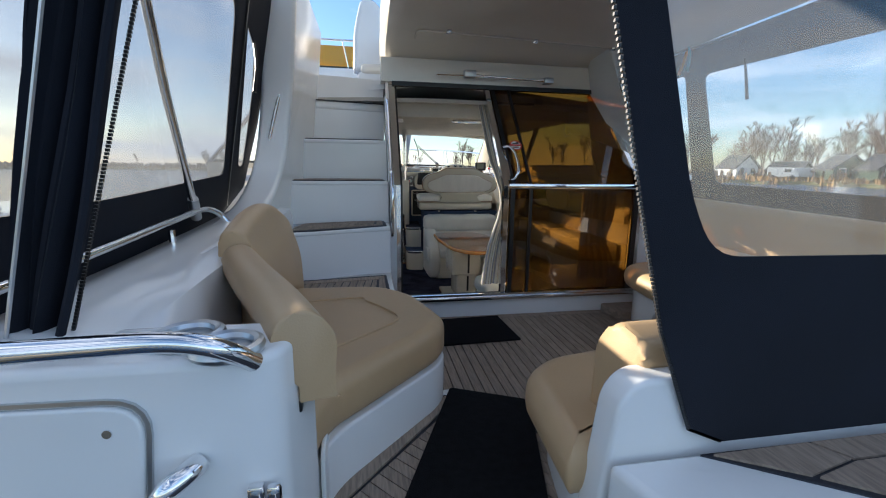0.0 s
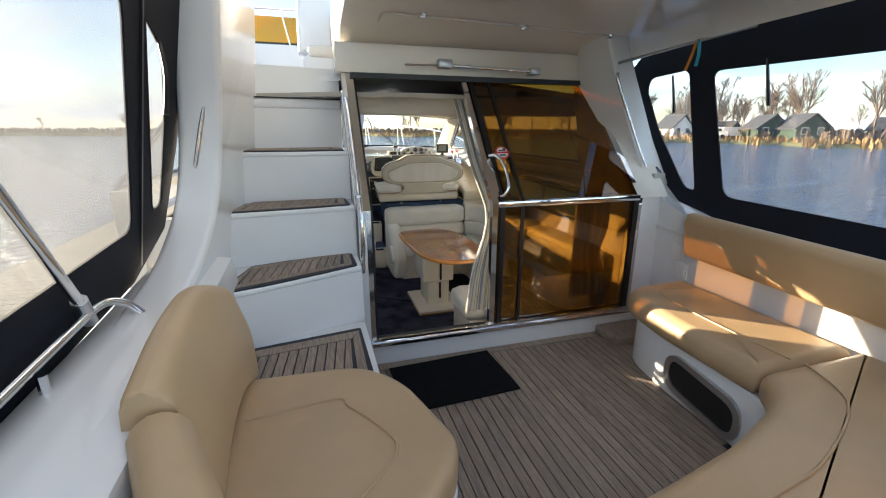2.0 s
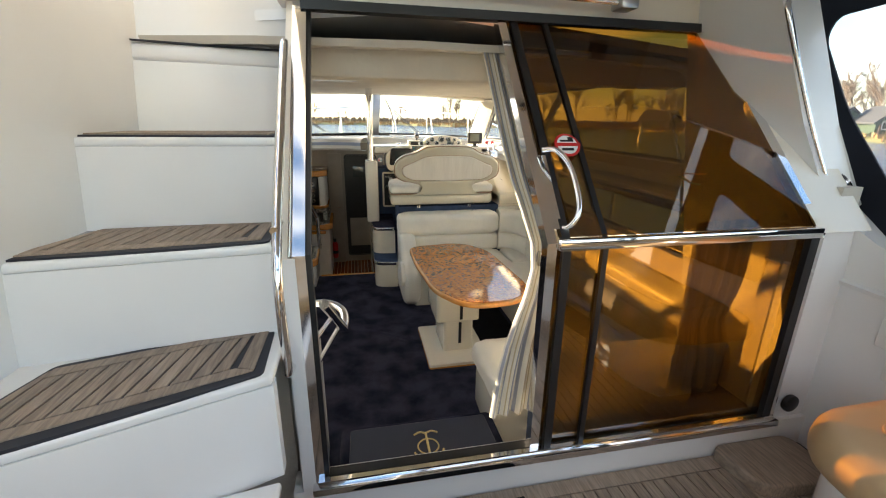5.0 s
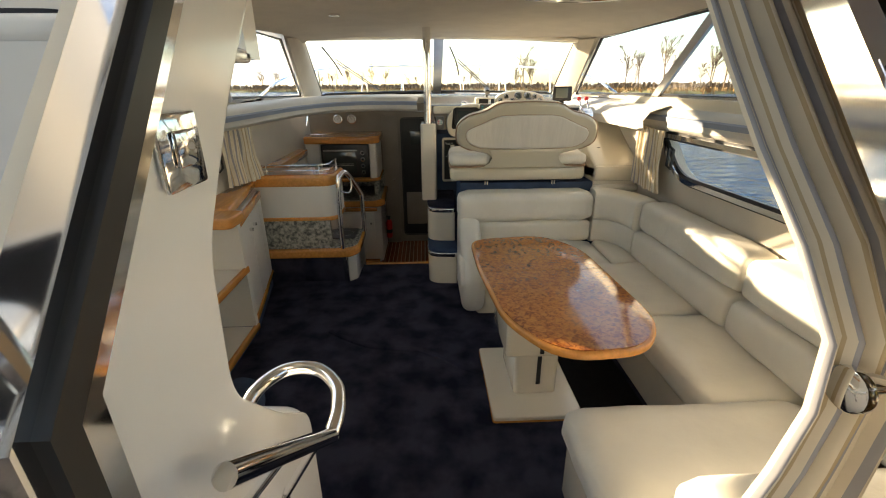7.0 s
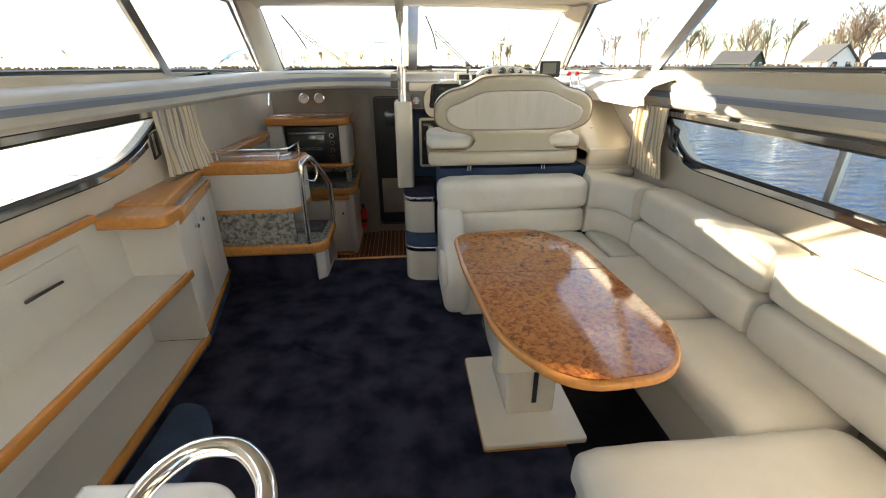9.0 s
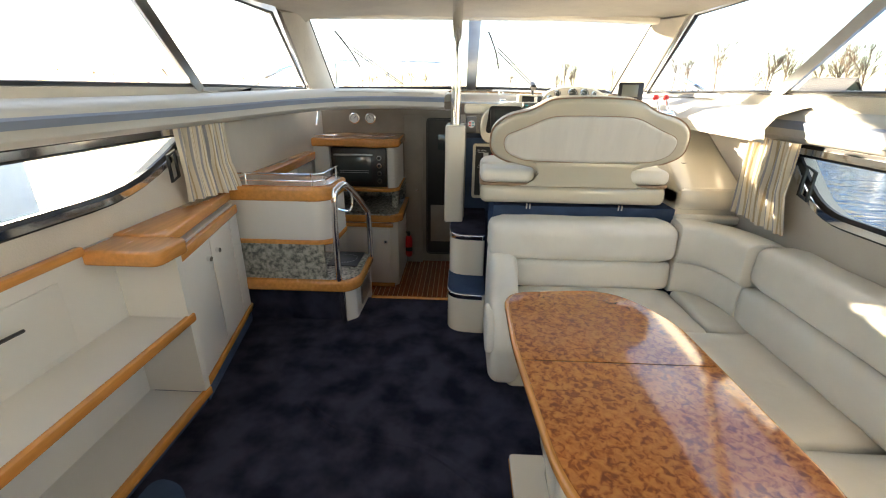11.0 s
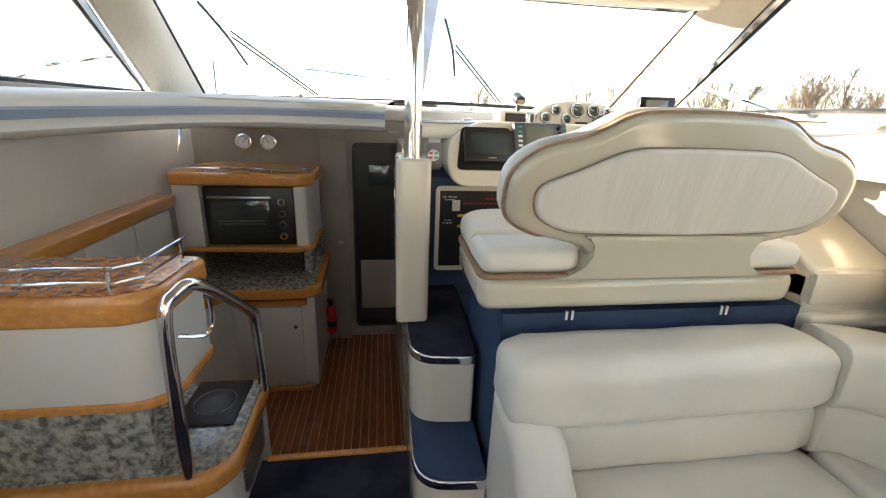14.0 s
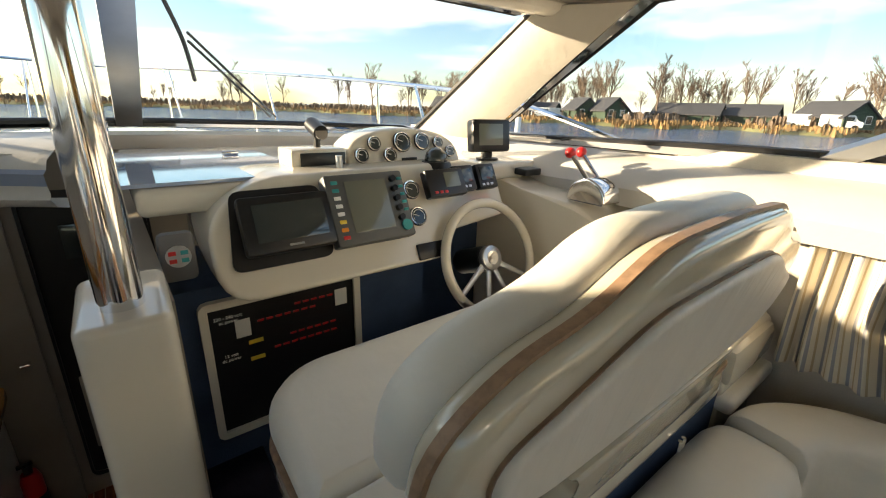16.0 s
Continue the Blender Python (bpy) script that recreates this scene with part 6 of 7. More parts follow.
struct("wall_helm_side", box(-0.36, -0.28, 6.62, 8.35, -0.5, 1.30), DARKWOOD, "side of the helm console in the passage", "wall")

# ---- helm steps and post ----
hs = thing("helm_steps", "curved cream steps with blue carpet up to the helm", "stairs", (-0.2, 6.2, 0), kind="structure")
HM = Matrix.Translation((0.2, -6.2, 0))
for k, (z0, z1, y) in enumerate(((0.0, 0.30, 5.96), (0.30, 0.62, 6.24))):
    o = round_poly([(-0.38, y), (-0.13, y - 0.02), (-0.10, 6.95), (-0.38, 6.95)], [0.12, 0.02, 0.01, 0.01], 6)
    part("riser", turned(prism(o, z0, z1 - 0.03, "z", 0.006), HM), GELCREAM, hs)
    part("edge", turned(prism([(x - 0.004 * (x < -0.2), yy - 0.006) for x, yy in o], z1 - 0.045, z1 - 0.008, "z", 0.006), HM), CHROME, hs, "chrome nosing")
    part("carpet", turned(prism([(x, yy + 0.004) for x, yy in o], z1 - 0.012, z1 + 0.006, "z", 0.006), HM), SUEDE if k == 0 else CARPET, hs)
hp = thing("helm_post", "cream pedestal with a thick polished post to the ceiling", "post", (-0.36, 6.56, 0.62))
part("pedestal", prism(round_poly([(-0.07, -0.07), (0.07, -0.07), (0.08, 0.2), (-0.07, 0.2)], 0.03), 0.0, 0.71, "z", 0.015), GELCREAM, hp)
part("post", tube([(0.0, 0.02, 0.70), (0.0, 0.02, 1.55)], 0.035, 20, False), CHROME, hp)
# helm platform
struct("helm_platform", merged(box(-0.10, 1.38, 6.03, 6.50, 0.0, 0.885), box(-0.10, 1.38, 6.50, 7.0, 0.0, 0.62)), SUEDE, "blue suede-covered helm platform", "platform")
tagged(part("helm_ledge", box(1.02, 1.38, 6.0, 6.6, 0.886, 1.02, 0.03), GELCREAM), "cream moulded ledge beside the helm seat", "ledge")

# ---- helm seat ----
hz = thing("helm_chair", "wide cream leather helm seat with a contoured shell back", "seat", (0.42, 6.2, 0.885))
HS = Matrix.Translation((-0.42, -6.22, -0.885))
H = lambda name, bm, m, par=None, lab="": part(name, turned(bm, HS), m, par or hz, lab, 50)
MX = 0.42
half = [(0.0, 1.015), (0.26, 1.02), (0.27, 1.12), (0.47, 1.17), (0.56, 1.22), (0.56, 1.36), (0.47, 1.43), (0.34, 1.455), (0.24, 1.52), (0.0, 1.53)]
BACK = [(MX + x, z) for x, z in half] + [(MX - x, z) for x, z in half[-2:0:-1]]
BACK = round_poly(BACK, [0.02, 0.04, 0.05, 0.10, 0.09, 0.09, 0.08, 0.06, 0.06, 0.1] + [0.06, 0.06, 0.08, 0.09, 0.09, 0.10, 0.05, 0.04], 4)


def raked(bm, y_lo, rake):
    for v in bm.verts:
        v.co.y += (v.co.z - 1.0) * rake
    return bm


RK = -0.22
pm = mat("tan_piping", (0.33, 0.21, 0.13), 0.45, 0, 60, 0.3)
cxz = (MX, 1.27)
sc2 = lambda pts, a, b, dz=0.0: [(cxz[0] + (x - cxz[0]) * a, cxz[1] + (z - cxz[1]) * b + dz) for x, z in pts]
H("back_shell", raked(prism(BACK, 6.03, 6.10, "y", 0.025, 3), 0, RK), SHELL, None, "glossy cream shell back")
half2 = [(0.0, 1.17), (0.38, 1.18), (0.48, 1.23), (0.49, 1.32), (0.36, 1.37), (0.24, 1.43), (0.0, 1.435)]
PNL = [(MX + x, z) for x, z in half2] + [(MX - x, z) for x, z in half2[-2:0:-1]]
PNL = round_poly(PNL, 0.07, 4)
H("panel_seam", raked(frame_bar([(x, 6.028, z) for x, z in PNL], 0.007, 0.007, (0, 1, 0)), 0, RK), pm)
H("rear_panel", raked(prism(PNL, 6.012, 6.04, "y", 0.014, 3), 0, RK), PLEATED, None, "pleated leather rear panel")
loop = [(x, 6.06, z) for x, z in sc2([(x, max(z, 1.165)) for x, z in BACK], 1.005, 1.005)]
H("piping", raked(frame_bar(loop, 0.012, 0.016, (0, 1, 0)), 0, RK), pm, None, "tan piping")
CU = sc2([(x, max(z, 1.18)) for x, z in BACK], 1.0, 1.03, 0.008)
H("back_cushion", raked(prism(CU, 6.085, 6.19, "y", 0.045, 4), 0, RK), LEATHER, None, "padded cream back cushion")
SB2 = round_poly([(-0.19, 6.02), (0.94, 6.02), (0.96, 6.48), (0.86, 6.56), (-0.08, 6.56), (-0.18, 6.48)], [0.05, 0.05, 0.1, 0.08, 0.08, 0.1], 5)
H("seat_shell", prism(SB2, 0.905, 1.025, "z", 0.04, 4), SHELL, None, "cream moulded seat base")
H("shell_piping", prism([(MX + (x - MX) * 1.008, 6.29 + (y - 6.29) * 1.01) for x, y in SB2], 1.018, 1.034, "z", 0.004), pm)
for x0, x1 in ((-0.19, 0.14), (0.66, 0.95)):
    H("seat_cushion", prism(round_poly([(x0, 6.02), (x1, 6.02), (x1, 6.20), (x0, 6.20)], [0.05, 0.06, 0.01, 0.01]), 1.032, 1.12, "z", 0.035, 3), LEATHER)
H("seat_cushion", prism(round_poly([(-0.19, 6.19), (0.95, 6.19), (0.95, 6.48), (0.86, 6.57), (-0.08, 6.57), (-0.18, 6.48)], [0.01, 0.01, 0.1, 0.08, 0.08, 0.1], 5), 1.032, 1.13, "z", 0.04, 3), LEATHER)
nk = [(MX + s * x, z) for s, seq in ((-1, 1), (1, -1)) for x, z in [(0.40, 1.02), (0.33, 1.03), (0.285, 1.06), (0.265, 1.10), (0.27, 1.14), (0.31, 1.17)][::seq]]
H("neck", raked(prism(nk, 6.008, 6.10, "y", 0.010, 2), 0, RK), SHELL)
for x in (0.10, 0.12, 0.66, 0.68):
    H("bolt", disc((x, 6.01, 0.895), 0.006, 0.03, "z", 8), CHROME)

# ---- helm console ----
hc = thing("helm_console", "cream moulded helm console with blue suede lower front", "console", (0.35, 7.0, 0.62))
HC = Matrix.Translation((-0.35, -7.0, -0.62))
Q = lambda name, bm, m, par=None, lab="": part(name, turned(bm, HC), m, par or hc, lab)
Q("lower_front", merged(box(-0.30, 0.52, 6.90, 7.3, 0.62, 1.2), box(0.5, 1.36, 7.15, 7.3, 0.62, 1.25)), SUEDE, None, "blue suede front")
POD = round_poly([(-0.17, 1.17), (0.55, 1.17), (0.60, 1.23), (0.95, 1.26), (0.95, 1.44), (0.80, 1.475), (-0.02, 1.475), (-0.17, 1.38)], [0.10, 0.03, 0.04, 0.02, 0.02, 0.04, 0.08, 0.08], 5)
bm = prism(POD, 6.80, 7.25, "y", 0.015, 3)
SL = 0.52
for v in bm.verts:
    if v.co.y < 7.0:
        v.co.y += (v.co.z - 1.17) * SL
        if v.co.x > 0.62:
            v.co.y += 0.05
Q("pod", bm, GELCREAM, None, "cream instrument pod")
Q("deck", prism([(-0.30, 7.0), (1.36, 7.0), (1.36, 7.80), (0.9, 8.05), (-0.30, 8.15)], 1.38, 1.455, "z", 0.02, 3), GELCREAM)
lidp = prism([(-0.36, 7.02), (0.02, 7.02), (0.17, 7.10), (0.20, 7.78), (-0.36, 7.86)], 1.458, 1.468)
Q("hatch_slide", lidp, mat("pale_acrylic", (0.34, 0.42, 0.56), 0.06, 0, 2, 0.05, coat=0.8), None, "glossy pale sliding hatch")
Q("hatch_catch", box(0.03, 0.09, 7.60, 7.63, 1.468, 1.485, 0.005), CHROME)
FACE = lambda x, z: pose(x, 6.80 + (z - 1.17) * SL - 0.004, z, 90 - math.degrees(math.atan(SL)), 0, 0)
flat = lambda x0, x1, y0, y1, d0, d1, r=0.003: box(x0, x1, y0, y1, d0, d1, r)


def inst(name, label, cat, x, z, group=""):
    o = new(name)
    o.matrix_world = FACE(x, z)
    return tagged(o, label, cat, group)


hl = Q("black_inset", turned(prism(round_poly([(-0.15, -0.11), (0.13, -0.11), (0.13, 0.11), (-0.12, 0.11)], 0.03), 0, 0.006), FACE(0.02, 1.345)), BLACK)
pl2 = inst("chart_plotter", "black chart plotter with its screen off", "chart plotter", 0.035, 1.345)
part("case", flat(-0.13, 0.13, -0.08, 0.08, 0.012, 0.05, 0.01), BLACK, pl2)
part("screen", flat(-0.098, 0.098, -0.05, 0.055, 0.05, 0.053), SCREEN, pl2)
part("maker_bar", flat(-0.02, 0.02, -0.068, -0.062, 0.0505, 0.052, 0), ALU, pl2)
rd = inst("radar_display", "grey radar display with coloured buttons", "display", 0.285, 1.35)
part("case", flat(-0.135, 0.135, -0.105, 0.115, 0.004, 0.055, 0.008), mat("grey_case", (0.10, 0.105, 0.105), 0.5, 0, 5, 0.1), rd)
part("screen", flat(-0.075, 0.065, -0.07, 0.09, 0.055, 0.058), LCD, rd)
for k in range(8):
    part("button", flat(-0.118, -0.096, 0.082 - k * 0.024, 0.094 - k * 0.024, 0.055, 0.060), (TEAL, TEAL, WHITE, WHITE, WHITE, YELLOW, ORANGE, RED)[k], rd)
for k in range(5):
    part("knob", turned(disc((0.09, 0.085 - k * 0.032, 0.062), 0.010, 0.018, "z", 12), Matrix()), BLACK, rd)
for k in range(5):
    part("button", flat(0.108, 0.126, 0.08 - k * 0.026, 0.09 - k * 0.026, 0.055, 0.060), TEAL, rd)
part("dial", disc((0.105, -0.07, 0.058), 0.018, 0.010, "z", 20), TEAL, rd)


def dial(parent_m, r, name="gauge", group="helm gauges"):
    g = new(name)
    g.matrix_world = parent_m
    tagged(g, "round black engine gauge with a chrome rim", "gauge", group)
    part("rim", disc((0, 0, 0.004), r, 0.010, "z", 24, bev=0.003), BLACK, g)
    part("face", disc((0, 0, 0.0095), r * 0.86, 0.002, "z", 24), SCREEN, g)
    part("bezel", tube([(r * 0.9 * math.cos(q), r * 0.9 * math.sin(q), 0.010) for q in (k * math.pi / 12 for k in range(25))], 0.0022, 5, False, True), CHROME, g)
    part("scale", tube([(r * 0.66 * math.cos(q), r * 0.66 * math.sin(q), 0.011) for q in (-0.6 + k * 0.25 for k in range(18))], 0.0014, 4, False), WHITE, g)
    part("needle", turned(box(-0.001, 0.001, 0, r * 0.62, 0.0105, 0.0125), pose(0, 0, 0, 0, 0, 70)), WHITE, g)


for z in (1.40, 1.315):
    dial(FACE(0.475, z), 0.034)
for x, w, m1 in ((0.61, 0.085, LCD), (0.735, 0.05, SCREEN), (0.85, 0.05, SCREEN)):
    o = inst("helm_display", "small black helm display", "display", x, 1.405)
    o.matrix_world = pose(0, 0.045 if x > 0.62 else 0.0, 0) @ o.matrix_world
    part("case", flat(-w, w, -0.05, 0.05, 0.004, 0.04, 0.006), BLACK, o)
    part("screen", flat(-w * 0.1 if w > 0.06 else -w * 0.7, w * 0.7, -0.02, 0.035, 0.04, 0.043), m1, o)
    for k in range(3):
        part("button", flat(-w * 0.75 + k * 0.022, -w * 0.75 + k * 0.022 + 0.014, -0.04, -0.030, 0.04, 0.043), RED if w > 0.06 else ALU, o)
# gauge pod on top
GX, GY = 0.60, 7.13
gp = thing("gauge_binnacle", "cream arched binnacle on the console top", "binnacle", (GX, GY, 1.455))
arch = [(-0.26, 0.0), (-0.26, 0.035)] + [(-0.255 * math.cos(q), 0.035 + 0.105 * math.sin(q) ** 0.8) for q in (k * math.pi / 18 for k in range(1, 18))] + [(0.26, 0.035), (0.26, 0.0)]
bm = prism(arch, -0.02, 0.12, "y", 0.012, 3)
for v in bm.verts:
    v.co.y += v.co.z * 0.35
part("housing", bm, GELCREAM, gp)
part("switch", box(-0.03, 0.04, -0.016, -0.004, 0.012, 0.030, 0.002), BLACK, gp)
for x, z, r in ((-0.205, 0.045, 0.028), (-0.145, 0.085, 0.028), (-0.085, 0.042, 0.028), (-0.022, 0.088, 0.040), (0.072, 0.088, 0.036), (0.150, 0.082, 0.024), (0.205, 0.045, 0.024), (0.125, 0.038, 0.024)):
    dial(Matrix.Translation((GX + x, GY - 0.026 + z * 0.35, 1.455 + z)) @ pose(0, 0, 0, 90 - 19, 0, 0), r)
gg = thing("console_switch_panel", "black switch strip beside the binnacle", "switch", (0.25, 7.12, 1.455))
part("box", box(-0.11, 0.09, 0.0, 0.14, 0.0, 0.075, 0.01), GELCREAM, gg)
part("front", box(-0.08, 0.08, -0.008, 0.0, 0.008, 0.062, 0.003), BLACK, gg)
sp = thing("spotlight_control", "black spotlight joystick lamp on the console", "lamp", (0.26, 7.19, 1.53))
part("stem", tube([(0, 0, 0), (0, 0, 0.06)], 0.012, 8, False), BLACK, sp)
part("head", tube([(0.0, -0.04, 0.05), (0, 0.04, 0.075)], 0.027, 14, False), BLACK, sp)
part("lens", turned(disc((0, 0, 0), 0.022, 0.006, "z", 16), pose(0.0, -0.042, 0.049, 75, 0, 0)), CHROME, sp)
js = thing("joystick", "small chrome toggle lever on the console", "lever", (0.27, 7.035, 1.455))
part("plate", box(-0.06, 0.12, -0.03, 0.03, 0, 0.006), BLACK, js)
part("stick", tube([(0, 0, 0), (0, 0, 0.06)], lambda u: 0.012 - 0.006 * u if u < 0.7 else 0.012, 10, False), ALU, js)
cp = thing("compass", "black dome compass on the console top", "compass", (0.67, 7.03, 1.455))
part("base", disc((0, 0, 0.01), 0.065, 0.025, "z", 24, 0.055), BLACK, cp)
dome = bmesh.new()
bmesh.ops.create_uvsphere(dome, u_segments=20, v_segments=10, radius=0.045)
bmesh.ops.translate(dome, vec=(0, 0, 0.03), verts=dome.verts)
part("dome", dome, SCREEN, cp)
mo = thing("fishfinder", "black bracket-mounted display beside the binnacle", "display", (1.03, 7.12, 1.44))
part("bracket", merged(disc((0, 0, 0.012), 0.05, 0.024, "z", 16), box(-0.02, 0.02, -0.01, 0.02, 0.02, 0.07)), BLACK, mo)
part("case", turned(box(-0.095, 0.095, -0.035, 0.03, -0.065, 0.075, 0.012), pose(0, 0, 0.115, -8, 0, -14)), BLACK, mo)
part("screen", turned(box(-0.065, 0.055, -0.038, -0.034, -0.038, 0.055, 0.002), pose(0, 0, 0.115, -8, 0, -14)), LCD, mo)
ph = thing("remote_control", "grey remote with coloured buttons on the console side", "remote", (-0.24, 6.90, 1.30))
part("body", box(-0.04, 0.04, -0.03, 0.0, -0.06, 0.07, 0.015), mat("grey_remote", (0.12, 0.12, 0.12), 0.5), ph)
part("pad", disc((0, -0.032, 0.01), 0.028, 0.005, "y", 20), ALU, ph)
for x, z, m1 in ((-0.013, 0.02, RED), (0.013, 0.02, TEAL), (-0.013, 0.0, RED), (0.013, 0.0, TEAL)):
    part("button", box(x - 0.008, x + 0.008, -0.038, -0.033, z - 0.005, z + 0.005), m1, ph)
bx = thing("breaker_panel", "black breaker panel in a cream frame", "panel", (0.015, 6.895, 0.95))
part("frame", frame_bar([(x, -0.006, z) for x, z in round_poly([(-0.225, -0.22), (0.225, -0.22), (0.225, 0.20), (-0.225, 0.20)], 0.015, 3)], 0.022, 0.022, (0, 1, 0)), GELCREAM, bx)
part("face", box(-0.215, 0.215, -0.006, 0.0, -0.21, 0.19), BLACK, bx)
for z, x0, n in ((0.12, -0.09, 7), (0.145, 0.02, 5), (0.02, -0.05, 8), (0.05, 0.0, 6)):
    for k in range(n):
        part("breaker_label", box(x0 + k * 0.026, x0 + k * 0.026 + 0.018, -0.008, -0.006, z, z + 0.006), RED, bx)
for x, z in ((-0.13, 0.11), (0.17, 0.13)):
    part("meter", box(x - 0.02, x + 0.02, -0.009, -0.006, z - 0.025, z + 0.03), LAMINATE, bx)
for z in (0.055, 0.0):
    part("warning_label", box(-0.12, -0.08, -0.008, -0.006, z, z + 0.012), YELLOW, bx)
text("lettering", "220 - 240 volt\nac power", 0.013, pose(-0.165, -0.008, 0.15, 90, 0, 0), WHITE, bx)
text("lettering", "12 volt\ndc power", 0.013, pose(-0.17, -0.008, 0.03, 90, 0, 0), WHITE, bx)
vt = thing("vent_slot", "small black vent under the pod", "vent", (0.50, 6.815, 1.205))
part("frame", turned(box(-0.06, 0.06, -0.008, 0.006, -0.028, 0.028, 0.004), pose(0, 0, 0, -25, 0, 0)), BLACK, vt)
# wheel
sw2 = new("steering_wheel")
sw2.matrix_world = Matrix.Translation((0.735, 6.76, 1.145)) @ pose(0, 0, 0, 68, 0, 0)
tagged(sw2, "cream-rimmed steering wheel with aluminium spokes", "steering wheel")
R = 0.21
ring = lambda a0, a1, n: [(R * math.cos(radians(a0 + (a1 - a0) * k / n)), R * math.sin(radians(a0 + (a1 - a0) * k / n)), 0) for k in range(n + 1)]
part("rim", tube(ring(-35, 215, 36), 0.018, 12, False), GELCREAM, sw2, "cream upper rim")
part("lower_rim", tube(ring(215, 325, 18), 0.0175, 12, False), ALU, sw2, "aluminium lower rim")
for a in (-32, -72, -108, 212):
    c2, s2 = math.cos(radians(a)), math.sin(radians(a))
    part("spoke", tube([(0.03 * c2, 0.03 * s2, -0.012), (R * c2, R * s2, 0)], lambda u: 0.014 - 0.004 * u, 8, False, False, 0.5), ALU, sw2)
part("hub", disc((0, 0, -0.005), 0.048, 0.03, "z", 24, bev=0.006), ALU, sw2)
part("emblem", disc((0, 0, 0.011), 0.026, 0.003, "z", 20), CHROME, sw2)
part("column", tube([(0, 0, -0.02), (0, 0, -0.17)], 0.05, 16, False), BLACK, sw2)
# starboard coaming with throttle
scx = thing("helm_side_coaming", "cream side moulding with a padded top beside the helm", "moulding", (1.25, 6.8, 0.62))
SX = Matrix.Translation((-1.25, -6.8, -0.62))
part("panel", turned(prism([(6.02, 0.62), (7.9, 0.62), (7.9, 1.42), (7.15, 1.42), (6.9, 1.36), (6.62, 1.34), (6.5, 1.28), (6.02, 1.02)], 1.02, 1.40, "x", 0.02, 3), SX), GELCREAM, scx)
rows = []
for y in (5.7, 6.0, 6.4, 6.8, 7.2, 7.5):
    rows.append([(1.22 - 0.05 * max(0, y - 6.6), y, 1.33), (1.205 - 0.05 * max(0, y - 6.6), y, 1.40), (1.25 - 0.05 * max(0, y - 6.6), y, 1.46), (1.34 - 0.1 * max(0, y - 6.6), y, 1.49), (1.46 - 0.16 * max(0, y - 6.4), y, 1.52)])
part("pad", turned(sheet(rows), SX), PAD, scx, "padded side top")
th = thing("throttle", "chrome twin throttle with red knobs", "throttle", (1.10, 6.60, 1.345))
part("base", prism(round_poly([(-0.09, 0.0), (0.09, 0.0), (0.07, 0.07), (0.0, 0.105), (-0.07, 0.07)], 0.03), -0.055, 0.055, "x", 0.008), CHROME, th)
for x in (-0.035, 0.035):
    part("lever", tube([(x, 0.0, 0.08), (x, 0.05, 0.13), (x, 0.09, 0.17)], 0.008, 8, False), CHROME, th)
    k = bmesh.new()
    bmesh.ops.create_uvsphere(k, u_segments=14, v_segments=8, radius=0.021)
    bmesh.ops.translate(k, vec=(x, 0.10, 0.18), verts=k.verts)
    part("knob", k, RED, th)
kb = thing("ignition_knob", "round black knob on the side moulding", "knob", (1.12, 6.26, 1.10))
part("knob", disc((0, 0, 0.02), 0.032, 0.04, "z", 18, 0.026), BLACK, kb)
tr2 = thing("trim_switch", "small black switch box on the side moulding", "switch", (1.14, 7.0, 1.40))
part("box", box(-0.05, 0.05, -0.07, 0.07, 0, 0.03, 0.006), BLACK, tr2)
# wipers outside the windscreen
for x0, xm, s in ((-0.97, -1.40, 1), (0.41, -0.02, 1)):
    w = thing("wiper", "black windscreen wiper parked on the glass", "wiper", (x0, 8.19, 1.60), group="windscreen wipers")
    WMt = Matrix.Translation((-x0, -8.19, -1.60))
    for dd in (0.0, 0.03):
        part("arm", turned(tube([(x0 + dd, 8.21, 1.60), (xm + 0.02, 7.80 if dd else 7.81, 1.90 + dd)], 0.006, 6, False), WMt), BLACK, w)
    part("blade", turned(tube([(xm - 0.08, 7.62, 2.04), (xm + 0.0, 7.80, 1.90), (xm + 0.05, 7.98, 1.76)], 0.009, 6), WMt), BLACK, w)
# foredeck and bow rail
struct("foredeck", prism([(-1.95, 8.45), (-1.55, 9.5), (-1.0, 11.2), (-0.23, 12.8), (0.55, 11.2), (1.1, 9.5), (1.5, 8.45)], 1.15, 1.36, "z", 0.03), GEL, "white foredeck", "deck")
struct("foredeck_cowl", sheet([[(x, y + 0.03, z - 0.04) for x, y, z in WB], [(-0.23 + (x + 0.23) * 1.12, 8.52, 1.355) for x, y, z in WB]], 0.02), GEL, "white cowl below the windscreen", "deck")
br = thing("bow_rail", "stainless bow rail round the foredeck", "rail", (-0.23, 10.5, 1.36))
BRM = Matrix.Translation((0.23, -10.5, -1.36))
for s in (-1, 1):
    q = [(-0.23 + s * 1.68, 6.6, 1.52), (-0.23 + s * 1.64, 7.4, 1.72), (-0.23 + s * 1.55, 8.6, 1.84), (-0.23 + s * 1.15, 10.4, 1.95), (-0.23 + s * 0.6, 12.0, 2.02), (-0.23, 13.0, 2.05)]
    part("rail", turned(tube(q, 0.014, 8), BRM), CHROME, br)
    for x, y, z in (q[2], q[3], q[4]):
        part("stanchion", turned(tube([(x, y, 1.2), (x, y + 0.03, z)], 0.012, 8, False), BRM), CHROME, br)
        part("stanchion", turned(tube([(x + s * 0.04, y - 0.7, 1.2), (x - s * 0.02, y - 0.5, z - 0.04)], 0.010, 8, False), BRM), CHROME, br)

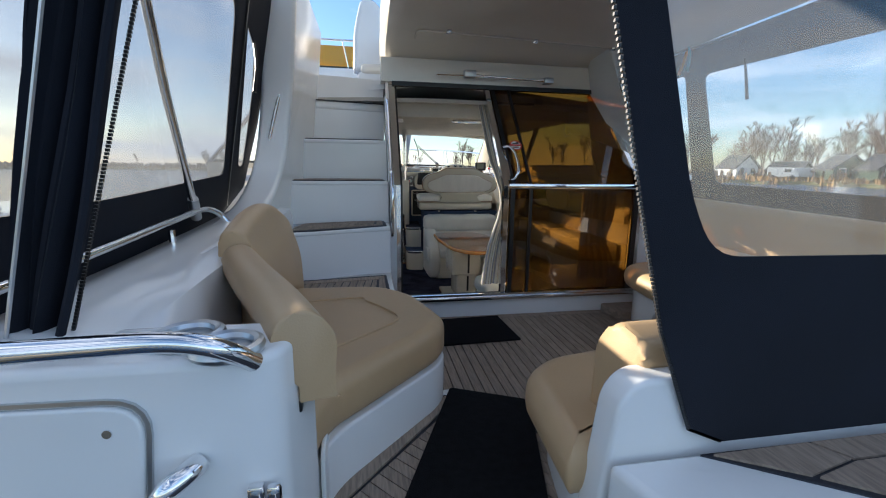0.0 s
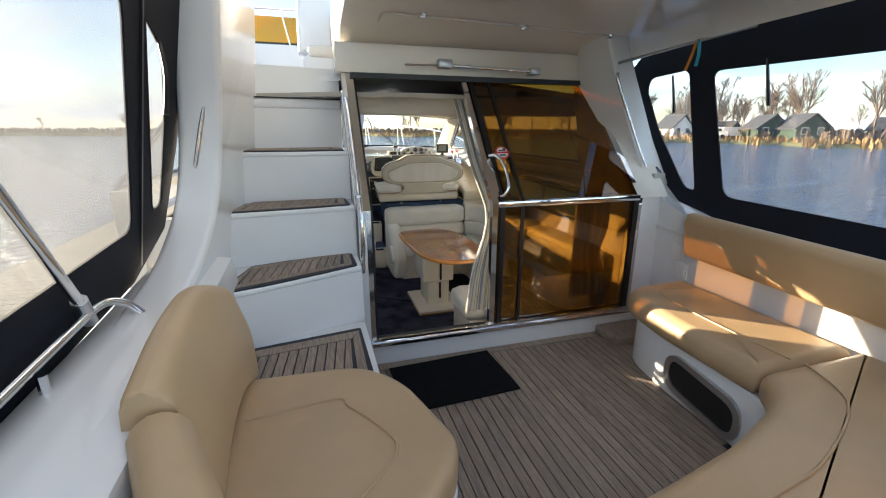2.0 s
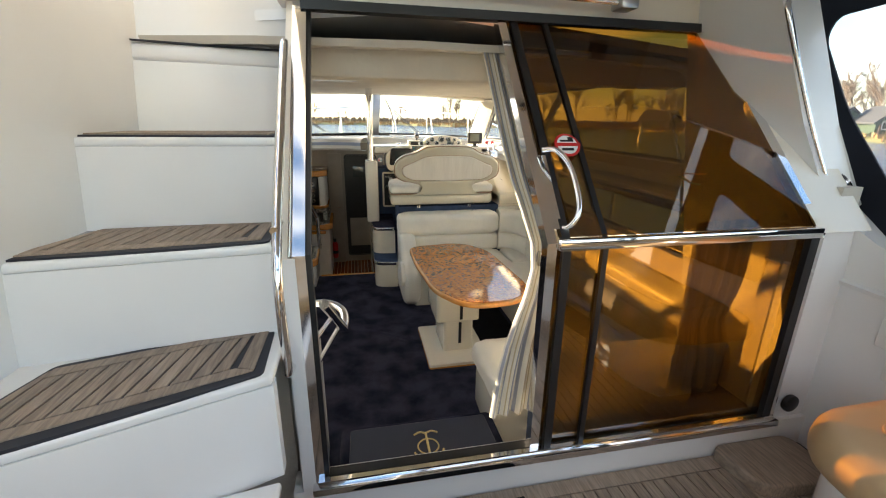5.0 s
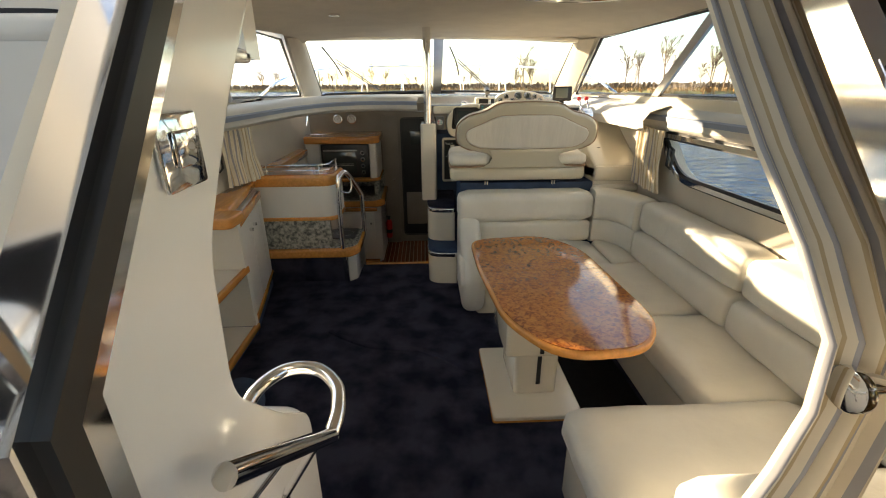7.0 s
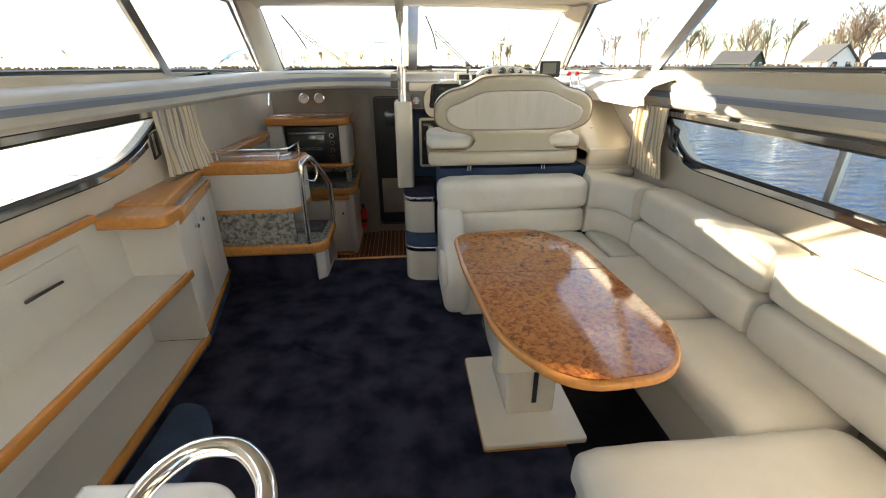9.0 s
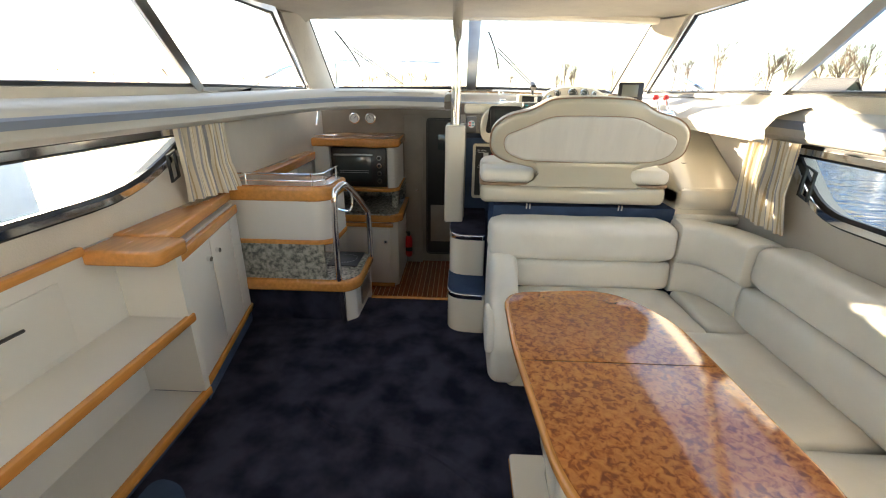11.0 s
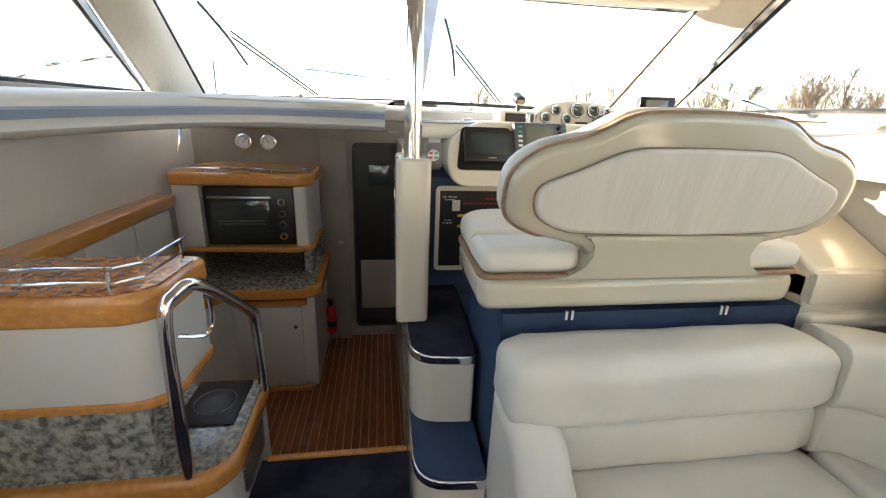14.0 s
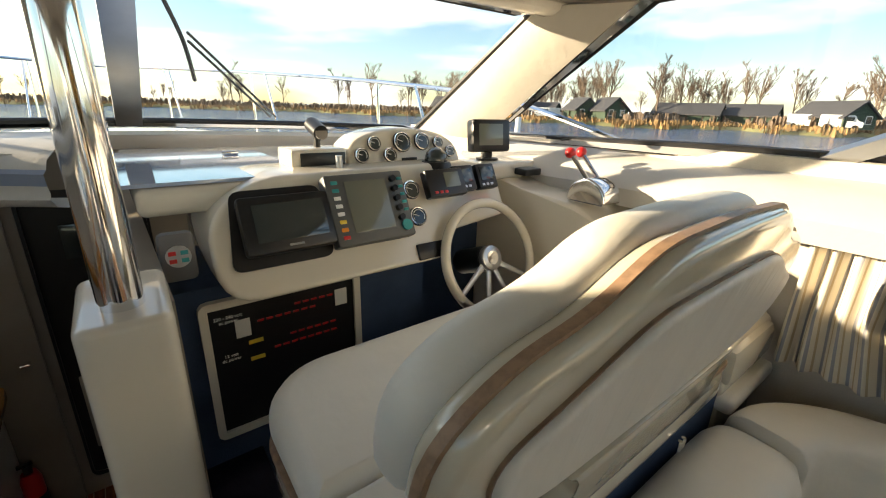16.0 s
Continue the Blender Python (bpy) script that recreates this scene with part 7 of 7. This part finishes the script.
# ---- curtains ----
def curtain(x0, y0, x1, y1, z0, z1, folds, depth, label, pinch=0.0, flare=0.0, cols_per=7, wide=1):
    """Hanging striped cloth between two plan points, gathered in folds; pinch narrows it at the tie."""
    n = folds * cols_per
    d = Vector((x1 - x0, y1 - y0, 0))
    nrm = Vector((d.y, -d.x, 0)).normalized()
    bm = bmesh.new()
    rows = []
    zs = [k / 14 for k in range(15)]
    for w in zs:
        z = z0 + (z1 - z0) * w
        row = []
        for i in range(n + 1):
            u = i / n
            wid = 1 - pinch * math.exp(-((w - 0.42) / 0.16) ** 2) + flare * max(0, (0.44 - w) / 0.44)
            uu = u * wid
            wob = math.sin(u * folds * 2 * math.pi + 0.4 * math.sin(w * 5 + u * 7)) * depth * (0.7 + 0.3 * math.sin(u * 13))
            p = Vector((x0, y0, z)) + d * uu + nrm * wob
            row.append(bm.verts.new(p))
        rows.append(row)
    for a, b in zip(rows, rows[1:]):
        for i in range(n):
            f = bm.faces.new((a[i], a[i + 1], b[i + 1], b[i]))
            f.material_index = (0, 0, 0, 1, 1, 0, 0, 2)[(i // wide) % 8]
    return tagged(part("curtain", bm, STRIPE, None, "", 80), label, "curtain")


curtain(-1.85, 5.70, -1.74, 6.02, 0.95, 1.36, 5, 0.028, "striped cream and blue curtain gathered beside the port window", 0, 0.15, 18)
curtain(1.34, 5.98, 1.30, 5.58, 0.90, 1.34, 7, 0.030, "striped cream and blue curtain gathered beside the starboard window", 0, 0.2, 16)
bm_c = curtain(0.27, 3.0, 0.05, 2.98, 0.60, 2.12, 5, 0.022, "long striped curtain tied back behind the sliding door", 0.30, 0.35, 14)
for v in bm_c.data.vertices:
    v.co.y += 0.62 * max(0, (v.co.z - 1.40) / 0.75)
curtain(0.80, 2.96, 1.12, 2.98, 0.62, 1.42, 6, 0.018, "long striped curtain seen through the smoked door", 0.2, 0.1)
tie = thing("curtain_tie", "chrome curtain holdback by the door", "holdback", (0.24, 2.985, 1.30))
part("peg", tube([(-0.10, -0.02, 0), (0.0, -0.02, 0)], 0.008, 10, False), CHROME, tie)
part("cap", disc((-0.10, -0.02, 0), 0.03, 0.014, "x", 20, bev=0.003), CHROME, tie)
part("loop", tube([(-0.04 + 0.05 * math.cos(q), 0.04 * math.sin(q), 0.02 * math.sin(2 * q)) for q in (k * math.pi / 10 for k in range(21))], 0.006, 6, False, True), ROPE, tie)

# ---- entry step and ceiling lights ----
es = thing("entry_step", "dark carpeted step with a gold anchor emblem inside the door", "step", (-0.25, 3.2, 0.0))
part("body", prism(round_poly([(-0.42, -0.25), (0.38, -0.25), (0.38, 0.22), (-0.42, 0.22)], 0.04), 0.0, 0.27, "z", 0.02), CARPET, es)
part("pad", prism(round_poly([(-0.38, -0.24), (0.34, -0.24), (0.33, 0.18), (-0.37, 0.18)], 0.02), 0.268, 0.284, "z", 0.006), mat("navy_pad", (0.015, 0.02, 0.04), 0.5), es)
em = part("emblem", merged(tube([(0.05 * math.cos(q), 0.05 * math.sin(q), 0.286) for q in (k * math.pi / 10 for k in range(21))], 0.004, 5, False, True), tube([(-0.06, 0.085, 0.286), (-0.03, 0.10, 0.286), (0.0, 0.09, 0.286), (0.03, 0.10, 0.286), (0.06, 0.085, 0.286)], 0.005, 5), tube([(0.0, 0.09, 0.286), (0, -0.09, 0.286)], 0.006, 5, False), tube([(-0.07, -0.03, 0.286), (-0.04, -0.09, 0.286), (0, -0.1, 0.286), (0.04, -0.09, 0.286), (0.07, -0.03, 0.286)], 0.005, 5)), GOLD, es, "gold embroidered anchor")
tagged(part("carpet_offcut", prism(round_poly([(-1.58, 4.10), (-1.34, 4.2), (-1.30, 4.48), (-1.42, 4.68), (-1.58, 4.72)], 0.08), 0.0, 0.008, "z"), SUEDE), "lighter blue carpet patch beside the locker", "carpet")
tagged(part("carpet_ridge", tube([(-1.1, 5.20, 0.0), (-0.8, 5.00, 0.004), (-0.45, 4.93, 0.004), (-0.15, 4.72, 0.003), (0.0, 4.66, 0.0)], 0.022, 8, True, False, 0.6), CARPET), "raised wrinkle across the navy carpet", "carpet")
sk = thing("ceiling_light", "oval chrome-rimmed dome light in the headliner", "ceiling light", (0.48, 5.2, 2.12))
part("rim", tube([(0.33 * math.cos(q), 0.16 * math.sin(q), -0.006) for q in (k * math.pi / 16 for k in range(33))], 0.018, 8, False, True, 0.7), CHROME, sk)
dm = bmesh.new()
bmesh.ops.create_uvsphere(dm, u_segments=24, v_segments=10, radius=1)
bmesh.ops.transform(dm, matrix=Matrix.Diagonal((0.32, 0.15, 0.02, 1)), verts=dm.verts)
part("dome", dm, CHROME, sk)
for x, y in ((-1.0, 5.9), (0.9, 6.3), (-1.0, 4.4)):
    dl = thing("downlight", "small chrome downlight in the headliner, off", "ceiling light", (x, y, 2.12), group="ceiling downlights")
    part("rim", disc((0, 0, -0.004), 0.04, 0.02, "z", 20), CHROME, dl)
    part("lens", disc((0, 0, -0.015), 0.028, 0.004, "z", 16), WHITE, dl)
